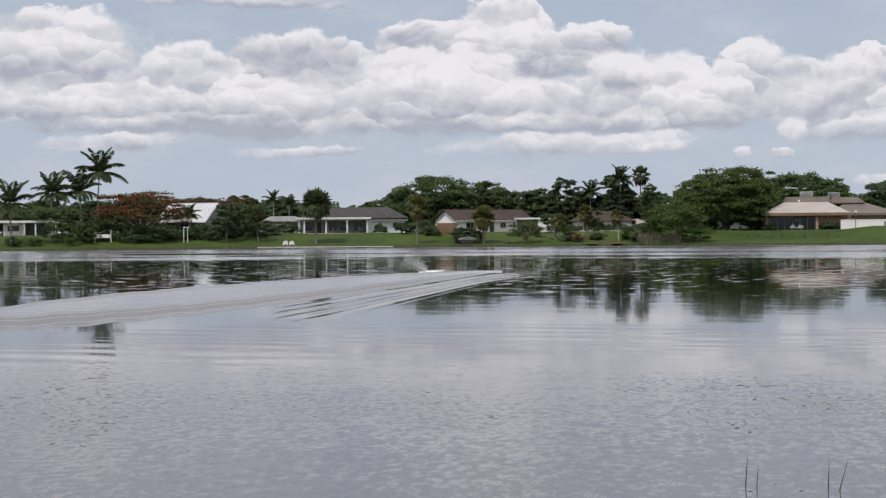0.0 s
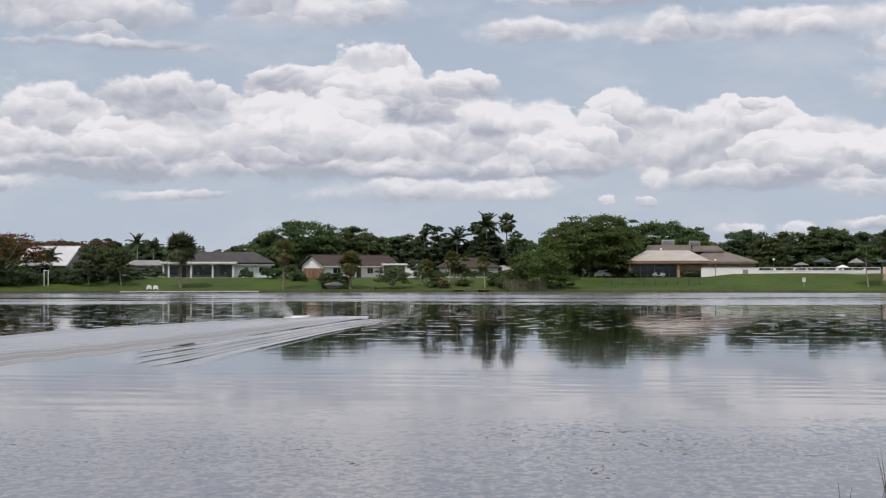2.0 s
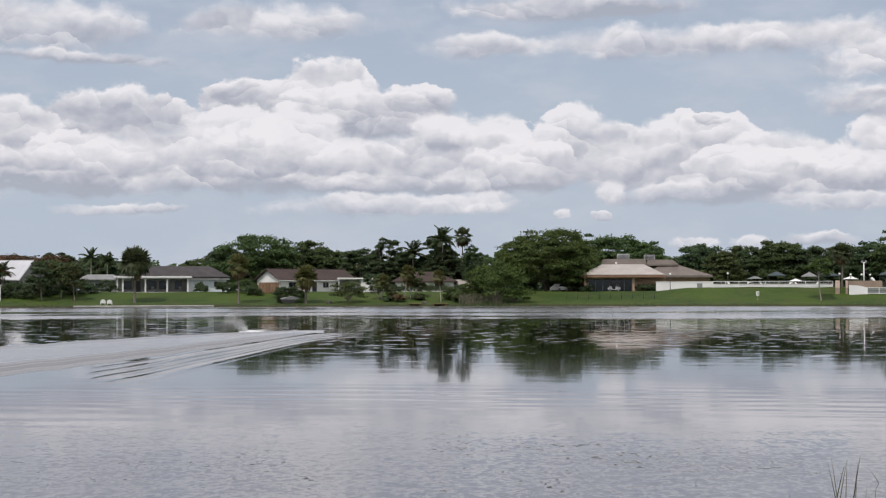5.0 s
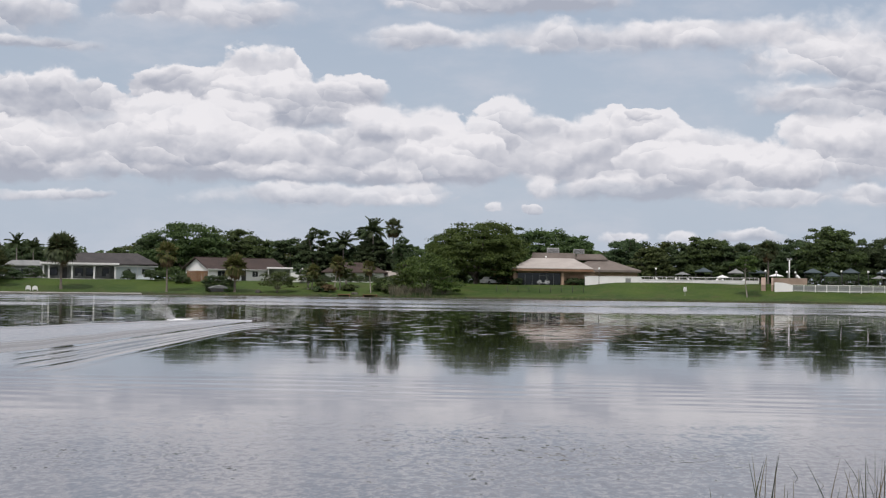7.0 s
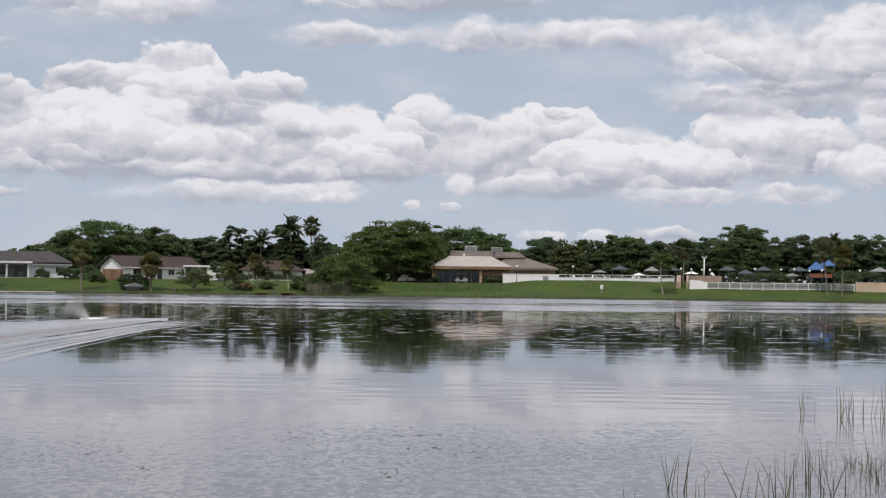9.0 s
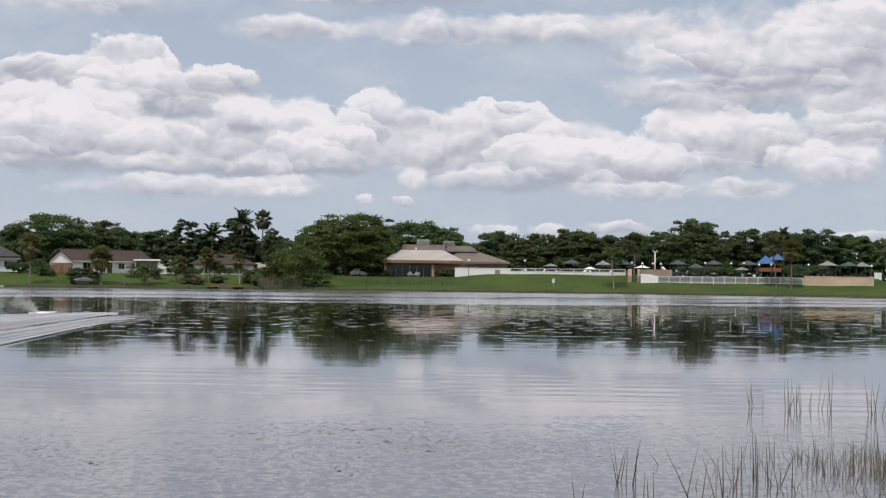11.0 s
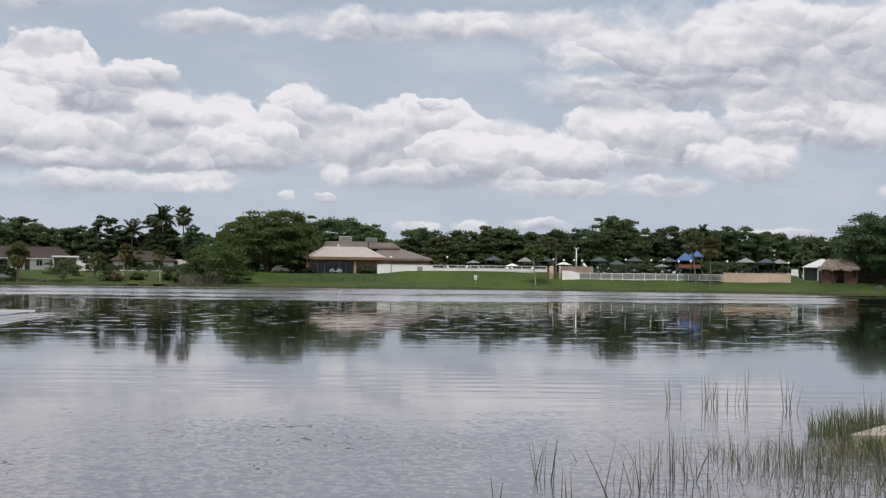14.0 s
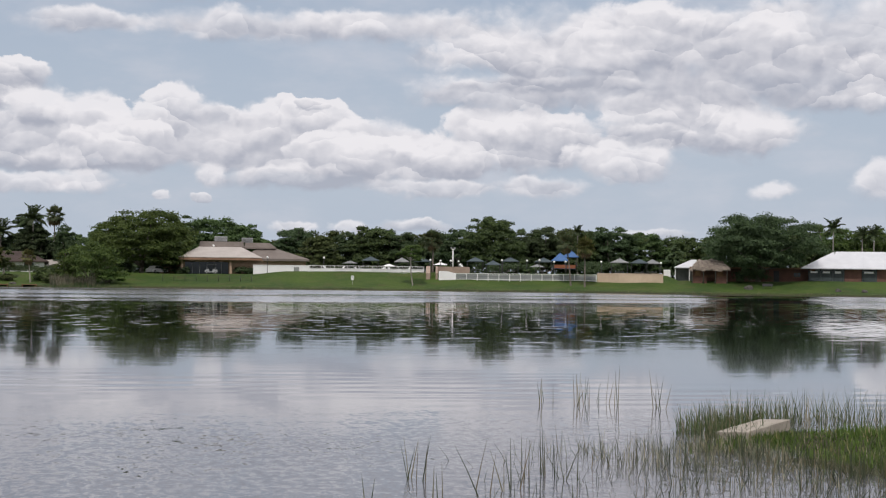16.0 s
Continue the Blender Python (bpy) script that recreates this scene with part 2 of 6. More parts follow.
def foliage(name, dark, light, other=None, share=0.0, through_=0.36, bloom=0.0):
    """Leaves: colour varies leaf by leaf and in patches, and some light passes through."""
    if name in MATS:
        return MATS[name]
    m = MATS[name] = bpy.data.materials.new(name)
    m.use_nodes = True
    k = Nodes(m.node_tree)
    geo = k.add("ShaderNodeNewGeometry")
    rnd = geo.outputs["Random Per Island"]
    patch = k.noise(geo.outputs["Position"], 0.55, 3.0)
    f = k.math("MULTIPLY_ADD", patch, 1.0, k.math("MULTIPLY_ADD", rnd, 0.7, -0.42), clamp=True)
    col = k.mix(f, (*dark, 1), (*light, 1))
    if other:
        pick = k.math("LESS_THAN", k.math("FRACT", k.math("MULTIPLY", rnd, 17.31)), share)
        grown = k.math("MULTIPLY", pick, k.step(patch, 0.35, 0.5))
        if bloom:
            grown = k.math("MULTIPLY", grown, k.step(k.add("ShaderNodeSeparateXYZ", {0: geo.outputs["Position"]}).outputs[2], bloom, bloom + 3.0))
        col = k.mix(grown, col, (*other, 1))
    one = k.add("ShaderNodeObjectInfo").outputs["Random"]
    hsv = k.add("ShaderNodeHueSaturation", {"Color": col, "Hue": k.math("MULTIPLY_ADD", one, 0.03, 0.485), "Value": k.math("MULTIPLY_ADD", one, 0.3, 0.85)})
    b = k.add("ShaderNodeBsdfPrincipled", {"Base Color": hsv.outputs[0], "Roughness": 0.6, "Specular IOR Level": 0.3})
    tr = k.add("ShaderNodeBsdfTranslucent", {0: hsv.outputs[0]})
    k.add("ShaderNodeOutputMaterial", {0: k.add("ShaderNodeMixShader", {0: through_, 1: b.outputs[0], 2: tr.outputs[0]}).outputs[0]})
    return m


def water_material():
    m = bpy.data.materials.new("lake_water")
    m.use_nodes = True
    k = Nodes(m.node_tree)
    pos = k.add("ShaderNodeNewGeometry").outputs["Position"]
    r = k.vec("LENGTH", k.vec("MULTIPLY", pos, (1, 1, 0)))
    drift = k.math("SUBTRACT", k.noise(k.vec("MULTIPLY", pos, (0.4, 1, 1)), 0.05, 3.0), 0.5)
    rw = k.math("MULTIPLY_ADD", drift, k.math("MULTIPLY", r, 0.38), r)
    # wind: ripples close in, long low lines, a calm belt, crossing swell beyond it, ruffled water under the far bank
    near = k.step(rw, 37.0, 25.0)
    lines = k.math("MULTIPLY", k.step(rw, 26.0, 32.0), k.step(rw, 49.0, 40.0))
    swell = k.math("MULTIPLY", k.step(rw, 52.0, 92.0), k.step(rw, 210.0, 150.0))
    mid = k.step(rw, 34.0, 60.0)
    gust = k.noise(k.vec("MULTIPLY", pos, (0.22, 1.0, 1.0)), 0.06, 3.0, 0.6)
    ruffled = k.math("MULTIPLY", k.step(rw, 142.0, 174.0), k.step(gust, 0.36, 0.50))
    # a sheltered reach in the lee of the big ficus
    xy = k.add("ShaderNodeSeparateXYZ", {0: pos})
    side = k.math("MULTIPLY", k.math("ARCTAN2", xy.outputs[0], xy.outputs[1]), 57.2958)
    lee = k.math("ABSOLUTE", k.math("ADD", k.math("MULTIPLY_ADD", drift, 2.0, side), -25.7))
    open_ = k.step(lee, 1.6, 2.6)
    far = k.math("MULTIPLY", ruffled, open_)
    sheltered = k.math("MULTIPLY", ruffled, k.math("SUBTRACT", 1.0, open_))

    def slopes(scale, stretch, detail, rough, amount, zone, across=0.6):
        n = k.noise(k.vec("MULTIPLY", pos, stretch), scale, detail, rough, out=1)
        return k.vec("MULTIPLY", k.vec("SUBTRACT", n, (0.5, 0.5, 0.5)), k.add("ShaderNodeCombineXYZ", {0: k.math("MULTIPLY", zone, amount * across), 1: k.math("MULTIPLY", zone, amount)}).outputs[0])

    patch = k.step(k.noise(pos, 0.11, 3.0), 0.35, 0.65, 0.45, 1.0)
    s = slopes(7.0, (1.0, 0.62, 1.0), 3.5, 0.68, 0.36, k.math("MULTIPLY", near, patch))
    s = k.vec("ADD", s, slopes(1.6, (0.3, 1.0, 1.0), 1.0, 0.5, 0.026, near))
    s = k.vec("ADD", s, slopes(1.8, (0.22, 1.0, 1.0), 2.0, 0.5, 0.011, mid, 0.06))
    # long low lines of an old wake
    bend = k.noise(k.vec("MULTIPLY", pos, (0.5, 1.0, 1.0)), 0.12, 2.0)
    phase = k.math("MULTIPLY_ADD", bend, 17.0, k.math("MULTIPLY_ADD", xy.outputs[1], 3.9, k.math("MULTIPLY", xy.outputs[0], 0.22)))
    band = k.math("MULTIPLY", lines, k.step(k.noise(k.vec("MULTIPLY", pos, (0.4, 1.0, 1.0)), 0.16, 2.0), 0.40, 0.62, 0.12, 1.0))
    s = k.vec("ADD", s, k.add("ShaderNodeCombineXYZ", {1: k.math("MULTIPLY", k.math("SINE", phase), k.math("MULTIPLY", band, 0.007))}).outputs[0])
    # crossing swell: mostly flat water with scattered steep faces
    v = k.math("SUBTRACT", k.noise(k.vec("MULTIPLY", pos, (0.34, 0.32, 1.0)), 1.6, 3.0, 0.66), 0.5)
    v = k.math("MINIMUM", v, k.math("MULTIPLY", v, 0.5))
    steep = k.math("MULTIPLY", k.math("MULTIPLY", v, k.math("ABSOLUTE", v)), k.step(r, 66.0, 140.0, 0.9, 1.7))
    s = k.vec("ADD", s, k.add("ShaderNodeCombineXYZ", {1: k.math("MULTIPLY", steep, swell)}).outputs[0])
    # wind-driven ripples lean one way: their steeper faces look down the lake
    gusty = k.vec("ABSOLUTE", k.vec("SUBTRACT", k.noise(k.vec("MULTIPLY", pos, (0.3, 1.0, 1.0)), 0.9, 3.0, 0.6, out=1), (0.5, 0.5, 0.5)))
    lean = k.math("MULTIPLY", far, k.math("MULTIPLY_ADD", k.add("ShaderNodeSeparateXYZ", {0: gusty}).outputs[1], -0.13, k.step(r, 170.0, 262.0, -0.034, -0.085)))
    lean = k.math("ADD", lean, k.math("MULTIPLY", sheltered, k.step(r, 170.0, 250.0, -0.006, -0.060)))
    s = k.vec("ADD", s, k.add("ShaderNodeCombineXYZ", {1: lean}).outputs[0])
    nrm = k.vec("NORMALIZE", k.vec("ADD", s, (0, 0, 1)))
    rough = k.math("MULTIPLY_ADD", far, 0.10, k.math("MULTIPLY_ADD", near, 0.06, k.math("MULTIPLY_ADD", k.math("SUBTRACT", mid, swell), 0.020, 0.030)))
    # near water's base colour is paled in place of the sky's bright sheen
    near_sheen = k.mix(k.step(rw, 70.0, 30.0), (0.006, 0.009, 0.007, 1), (0.110, 0.110, 0.124, 1))
    # pale colour over the ruffled belt imitates sky brightness mirrored by its ripples
    b = k.add("ShaderNodeBsdfPrincipled", {"Base Color": k.mix(far, near_sheen, (0.18, 0.185, 0.195, 1)), "Roughness": rough, "IOR": 1.333, "Normal": nrm})
    k.add("ShaderNodeOutputMaterial", {0: b.outputs[0]})
    return m


def lawn_material():
    m = bpy.data.materials.new("lawn")
    m.use_nodes = True
    k = Nodes(m.node_tree)
    pos = k.add("ShaderNodeNewGeometry").outputs["Position"]
    z = k.add("ShaderNodeSeparateXYZ", {0: pos}).outputs[2]
    big, mid, fine = k.noise(pos, 0.09, 4.0), k.noise(pos, 0.6, 4.0, 0.6), k.noise(pos, 9.0, 4.0, 0.7)
    col = k.mix(k.step(big, 0.35, 0.65), (0.029, 0.060, 0.009, 1), (0.056, 0.092, 0.013, 1))
    col = k.mix(k.step(mid, 0.45, 0.7, 0.0, 0.45), col, (0.078, 0.100, 0.024, 1))
    col = k.mix(k.step(fine, 0.4, 0.75, 0.0, 0.6), col, (0.028, 0.048, 0.012, 1))
    worn = k.noise(k.vec("MULTIPLY", pos, (1, 1, 0)), 0.23, 4.0, 0.65)
    col = k.mix(k.step(worn, 0.52, 0.68, 0.0, 0.55), col, (0.070, 0.070, 0.026, 1))
    wet = k.step(k.math("MULTIPLY_ADD", mid, 0.7, z), 0.95, 0.35)
    col = k.mix(wet, col, (0.045, 0.042, 0.024, 1))
    nrm = k.add("ShaderNodeBump", {"Strength": 1.0, "Distance": 0.06, "Height": k.math("ADD", fine, mid)}).outputs[0]
    b = k.add("ShaderNodeBsdfPrincipled", {"Base Color": col, "Roughness": 0.9, "Normal": nrm, "Specular IOR Level": 0.2})
    k.add("ShaderNodeOutputMaterial", {0: b.outputs[0]})
    return m


def glass(name, tint=(0.02, 0.025, 0.03)):
    if name in MATS:
        return MATS[name]
    m = MATS[name] = bpy.data.materials.new(name)
    m.use_nodes = True
    k = Nodes(m.node_tree)
    pos = k.add("ShaderNodeNewGeometry").outputs["Position"]
    nrm = k.add("ShaderNodeBump", {"Strength": 0.3, "Distance": 0.01, "Height": k.noise(pos, 1.2, 2.0)}).outputs[0]
    b = k.add("ShaderNodeBsdfPrincipled", {"Base Color": (*tint, 1), "Roughness": 0.06, "IOR": 1.5, "Normal": nrm})
    k.add("ShaderNodeOutputMaterial", {0: b.outputs[0]})
    return m


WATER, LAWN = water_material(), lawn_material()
BARK = surface("bark", (0.10, 0.085, 0.07), (0.22, 0.19, 0.16), 1.2, 0.9, 0.03, 6.0)
PALE_BARK = surface("pale_bark", (0.24, 0.21, 0.18), (0.40, 0.37, 0.33), 1.2, 0.9, 0.03, 6.0)
GREEN = foliage("leaf_green", (0.048, 0.080, 0.034), (0.124, 0.180, 0.055), through_=0.42)
DEEP = foliage("leaf_deep", (0.048, 0.076, 0.038), (0.098, 0.140, 0.056), through_=0.42)
BRIGHT = foliage("leaf_bright", (0.046, 0.084, 0.024), (0.130, 0.190, 0.042), through_=0.42)
OLIVE = foliage("leaf_olive", (0.043, 0.061, 0.020), (0.122, 0.151, 0.051))
FLAME = foliage("leaf_flame", (0.028, 0.055, 0.016), (0.075, 0.12, 0.030), (0.25, 0.055, 0.020), 0.50, bloom=4.2)
RUST = foliage("leaf_rust", (0.030, 0.030, 0.012), (0.080, 0.075, 0.030), (0.115, 0.046, 0.028), 0.6)
FROND = foliage("palm_frond", (0.036, 0.056, 0.024), (0.098, 0.13, 0.048))
FAN = foliage("fan_frond", (0.050, 0.070, 0.034), (0.125, 0.150, 0.065), (0.16, 0.12, 0.06), 0.07)
FAN_LIGHT = foliage("light_fan_frond", (0.055, 0.068, 0.020), (0.17, 0.18, 0.055), (0.19, 0.15, 0.07), 0.12)
DRY = foliage("dry_frond", (0.09, 0.065, 0.03), (0.20, 0.15, 0.075))
RUSH = foliage("rush", (0.036, 0.064, 0.024), (0.125, 0.175, 0.068), (0.20, 0.18, 0.10), 0.25)
DRY_SEDGE = foliage("dry_sedge", (0.050, 0.050, 0.022), (0.15, 0.14, 0.065), (0.11, 0.15, 0.045), 0.4)
SEDGE = foliage("sedge", (0.042, 0.050, 0.030), (0.26, 0.27, 0.18), (0.36, 0.32, 0.23), 0.35)
SEDGE_GREEN = foliage("sedge_green", (0.022, 0.046, 0.010), (0.145, 0.215, 0.045), (0.24, 0.22, 0.10), 0.12)
REED_DARK = foliage("reed_stem", (0.036, 0.050, 0.028), (0.090, 0.108, 0.060), (0.20, 0.17, 0.10), 0.2)
WHITE = surface("white_paint", (0.70, 0.70, 0.68), (0.80, 0.80, 0.79), 0.8, 0.55, 0.004)
METAL_WHITE = surface("white_metal_roof", (0.50, 0.51, 0.53), (0.60, 0.61, 0.63), 0.5, 0.38, 0.004)
CREAM = surface("cream_stucco", (0.47, 0.365, 0.26), (0.57, 0.45, 0.33), 0.5, 0.85, 0.01)
PIER = surface("pink_tan_stucco", (0.27, 0.20, 0.155), (0.36, 0.275, 0.215), 0.6, 0.85, 0.01)
TAN = surface("tan_brick", (0.33, 0.225, 0.15), (0.42, 0.30, 0.21), 0.6, 0.85, 0.01)
BRICK = surface("red_brick", (0.115, 0.060, 0.045), (0.185, 0.095, 0.070), 0.6, 0.9, 0.012)
FASCIA = surface("brown_fascia", (0.20, 0.11, 0.065), (0.28, 0.165, 0.10), 0.8, 0.7, 0.006)
TILE_PINK = surface("pale_roof_tile", (0.33, 0.295, 0.27), (0.42, 0.385, 0.355), 0.5, 0.8, 0.02)
TILE_BROWN = surface("brown_roof_tile", (0.135, 0.112, 0.098), (0.20, 0.172, 0.152), 0.5, 0.85, 0.02)
SHINGLE = surface("dark_shingle", (0.030, 0.027, 0.028), (0.062, 0.056, 0.056), 0.6, 0.9, 0.02)
SHINGLE_BROWN = surface("brown_shingle", (0.032, 0.021, 0.018), (0.062, 0.042, 0.036), 0.6, 0.9, 0.02)
PALE_BLUE = surface("pale_blue_siding", (0.60, 0.67, 0.71), (0.70, 0.76, 0.79), 0.8, 0.7, 0.006)
GREY_WALL = surface("grey_wall", (0.20, 0.215, 0.21), (0.28, 0.295, 0.285), 0.8, 0.8, 0.006)
OFFWHITE = surface("white_stucco", (0.75, 0.75, 0.745), (0.83, 0.83, 0.825), 0.5, 0.85, 0.01)
WOOD = surface("fence_wood", (0.13, 0.068, 0.034), (0.22, 0.125, 0.064), 1.5, 0.85, 0.01, 10, vary=0.4)
THATCH = surface("thatch", (0.13, 0.105, 0.085), (0.30, 0.255, 0.21), 2.0, 0.95, 0.10, 9.0)
CONCRETE = surface("concrete", (0.26, 0.23, 0.19), (0.38, 0.34, 0.285), 2.5, 0.9, 0.012, 30.0, c3=(0.26, 0.25, 0.20))
CAP = surface("concrete_cap", (0.42, 0.40, 0.37), (0.58, 0.56, 0.53), 0.6, 0.9, 0.01)
TEAL = surface("teal_canvas", (0.030, 0.048, 0.056), (0.060, 0.082, 0.092), 0.7, 0.75, 0.01)
GREY_CANVAS = surface("grey_canvas", (0.15, 0.16, 0.16), (0.25, 0.255, 0.25), 0.7, 0.75, 0.01)
BLUE = surface("blue_canvas", (0.028, 0.085, 0.22), (0.045, 0.13, 0.31), 0.7, 0.6, 0.01)
DARK = surface("dark_metal", (0.025, 0.025, 0.025), (0.05, 0.05, 0.05), 2.0, 0.5, 0.003)
GALV = surface("grey_metal", (0.30, 0.31, 0.31), (0.44, 0.45, 0.45), 1.0, 0.5, 0.004, metallic=0.3)
SCREEN = surface("porch_screen", (0.022, 0.034, 0.034), (0.045, 0.060, 0.060), 1.0, 0.5, 0.003)
GLASS = glass("dark_glass")
GLOBE = surface("opal_globe", (0.82, 0.82, 0.80), (0.88, 0.88, 0.86), 1.0, 0.25, 0.001)
RUBBER = surface("rubber", (0.02, 0.02, 0.02), (0.035, 0.035, 0.035), 4.0, 0.85, 0.003)
ROCK = surface("rock", (0.04, 0.038, 0.032), (0.10, 0.092, 0.08), 2.0, 0.9, 0.06)
FOAM = surface("foam", (0.72, 0.74, 0.76), (0.82, 0.83, 0.84), 1.5, 0.7, 0.03)
MIST = foliage("spray_mist", (0.80, 0.81, 0.82), (0.88, 0.88, 0.88), through_=0.5)
ORANGE = surface("orange_plastic", (0.22, 0.075, 0.03), (0.30, 0.10, 0.045), 2.0, 0.5, 0.002)


# ---- building blocks ----
def at(bearing, r, z=0.0, turn=0.0):
    """A pose whose x runs to the right along the shore, whose y points away from the eye; turn: degrees left."""
    a = radians(bearing)
    return pose(r * math.sin(a), r * math.cos(a), z, 0, 0, -bearing + turn)


def thing(name, m, label, category, group="", kind=""):
    ob = new(name)
    ob.empty_display_size = 0.3
    ob.matrix_world = m
    return tagged(ob, label, category, group, kind)


def part(name, bm, material, parent=None, label=""):
    """Links a bmesh (or a finished mesh) as one mesh object under its thing."""
    if isinstance(bm, bmesh.types.BMesh):
        me = bpy.data.meshes.new(name)
        bm.to_mesh(me)
        bm.free()
    else:
        me = bm
    if not me.materials:
        me.materials.append(material)
    ob = new(name, me)
    ob.parent = parent
    return tagged(ob, label)


def mesh(name, verts, faces, smooth=False):
    """A mesh from arrays: verts (n, 3), faces (m, 3) or (m, 4)."""
    v, f = np.asarray(verts, dtype=np.float32), np.asarray(faces, dtype=np.int32)
    me = bpy.data.meshes.new(name)
    me.vertices.add(len(v))
    me.vertices.foreach_set("co", v.ravel())
    me.loops.add(f.size)
    me.loops.foreach_set("vertex_index", f.ravel())
    me.polygons.add(len(f))
    me.polygons.foreach_set("loop_start", np.arange(len(f), dtype=np.int32) * f.shape[1])
    me.polygons.foreach_set("use_smooth", np.full(len(f), smooth))
    me.update(calc_edges=True)
    return me


def box(x0, x1, y0, y1, z0, z1, bevel=0.0, bm=None):
    bm = bm or bmesh.new()
    m = Matrix.LocRotScale(((x0 + x1) / 2, (y0 + y1) / 2, (z0 + z1) / 2), None, (x1 - x0, y1 - y0, z1 - z0))
    made = bmesh.ops.create_cube(bm, size=1.0, matrix=m)
    if bevel:
        edges = list({e for v in made["verts"] for e in v.link_edges})
        bmesh.ops.bevel(bm, geom=edges, offset=bevel, segments=2, affect="EDGES", profile=0.6)
    return bm


def solid(points, faces, bm=None):
    bm = bm or bmesh.new()
    vs = [bm.verts.new(p) for p in points]
    for f in faces:
        bm.faces.new([vs[i] for i in f])
    bmesh.ops.recalc_face_normals(bm, faces=bm.faces)
    return bm


def prism(outline, y0, y1):
    """An outline in x and z, drawn out from y0 to y1."""
    n = len(outline)
    pts = [(x, y0, z) for x, z in outline] + [(x, y1, z) for x, z in outline]
    return solid(pts, [tuple(range(n)), tuple(range(2 * n - 1, n - 1, -1))] + [(i, (i + 1) % n, n + (i + 1) % n, n + i) for i in range(n)])


def hip(x0, x1, y0, y1, z0, rx0, rx1, ry0, ry1, z1, thick=0.18):
    """A hipped roof: an eaves rectangle and a ridge (or a flat top) joined by slopes, with a fascia edge."""
    b = [(x0, y0), (x1, y0), (x1, y1), (x0, y1)]
    t = [(rx0, ry0), (rx1, ry0), (rx1, ry1), (rx0, ry1)]
    pts = [(x, y, z0 - thick) for x, y in b] + [(x, y, z0) for x, y in b] + [(x, y, z1) for x, y in t]
    faces = [(3, 2, 1, 0), (8, 9, 10, 11)]
    for o in (0, 4):
        faces += [(o + i, o + (i + 1) % 4, o + 4 + (i + 1) % 4, o + 4 + i) for i in range(4)]
    return solid(pts, faces)


def tube(path, radii, sides=8, bm=None):
    """A round tapering tube along a path."""
    bm = bm or bmesh.new()
    path = [Vector(p) for p in path]
    rings = []
    for i, p in enumerate(path):
        d = (path[min(i + 1, len(path) - 1)] - path[max(i - 1, 0)]).normalized()
        q = d.to_track_quat("Z", "Y")
        r = radii[i] if hasattr(radii, "__len__") else radii
        rings.append([bm.verts.new(p + q @ Vector((r * math.cos(a), r * math.sin(a), 0))) for a in (2 * math.pi * j / sides for j in range(sides))])
    for a, b in zip(rings, rings[1:]):
        for j in range(sides):
            bm.faces.new((a[j], a[(j + 1) % sides], b[(j + 1) % sides], b[j])).smooth = True
    bm.faces.new(rings[0][::-1])
    bm.faces.new(rings[-1])
    return bm


def ball(x, y, z, rx, ry=None, rz=None, seg=14, rings=9, bm=None):
    bm = bm or bmesh.new()
    m = Matrix.LocRotScale((x, y, z), None, (rx, ry or rx, rz or rx))
    made = bmesh.ops.create_uvsphere(bm, u_segments=seg, v_segments=rings, radius=1.0, matrix=m)
    for v in made["verts"]:
        for f in v.link_faces:
            f.smooth = True
    return bm

# ---- ground and water ----
def smooth(x, a, b):
    t = np.clip((x - a) / (b - a), 0, 1)
    return t * t * (3 - 2 * t)


def ground_height(x, y):
    """The lie of the land: the far bank all round, the terrace by the pool, the near bank and a low spit of grass."""
    x, y = np.asarray(x, float), np.asarray(y, float)
    r, a = np.hypot(x, y), np.degrees(np.arctan2(x, y))
    wobble = 0.5 * np.sin(a * 1.7) + 0.35 * np.sin(a * 4.3 + 1) + 0.2 * np.sin(a * 11 + 2)
    d = r - SHORE - wobble * 0.5
    level = 2.6 + 0.75 * smooth(a, 5.8, 7.4) - 1.0 * smooth(a, 21.9, 22.3) + 0.25 * smooth(a, 26, 28)
    rise = np.clip(d / 18, 0, 1) ** (1.35 + 0.15 * smooth(a, 5, 8))
    far = np.where(d < 0, np.maximum(-2.0, d * 0.35), 0.30 * smooth(d, 0, 0.8) + (level - 0.30) * rise)
    far = far + (2.6 - level) * smooth(r, 315, 335) + 0.05 * np.sin(x * 0.31) * smooth(d, 1, 6)
    terrace = smooth(a, 13.1, 13.4) * (1 - smooth(a, 19.1, 19.35)) * smooth(r, 274.5, 276.2)
    far = np.where(far < 3.3, far + (3.3 - far) * terrace, far)
    near = np.clip(1.35 - np.maximum(y - 5.5, 0) * 0.21 - 0.02 * np.abs(x), -2.0, 1.35)
    e = (np.abs((x - 19.7) / 8.3) ** 3.2 + np.abs((y - 23.6) / 5.2) ** 3.2) ** (1 / 3.2)
    spit = 0.42 * (1 - e * e) + 0.05 * np.sin(x * 2.1 + y) - 0.02
    spit = spit - 0.5 * smooth(0.231 * x + 0.973 * y, 27.6, 29.2)
    spit = np.maximum(spit, -2.0)
    return np.maximum(np.maximum(far, near), spit)


def ground_at(bearing, r):
    a = radians(bearing)
    return float(ground_height(r * math.sin(a), r * math.cos(a)))


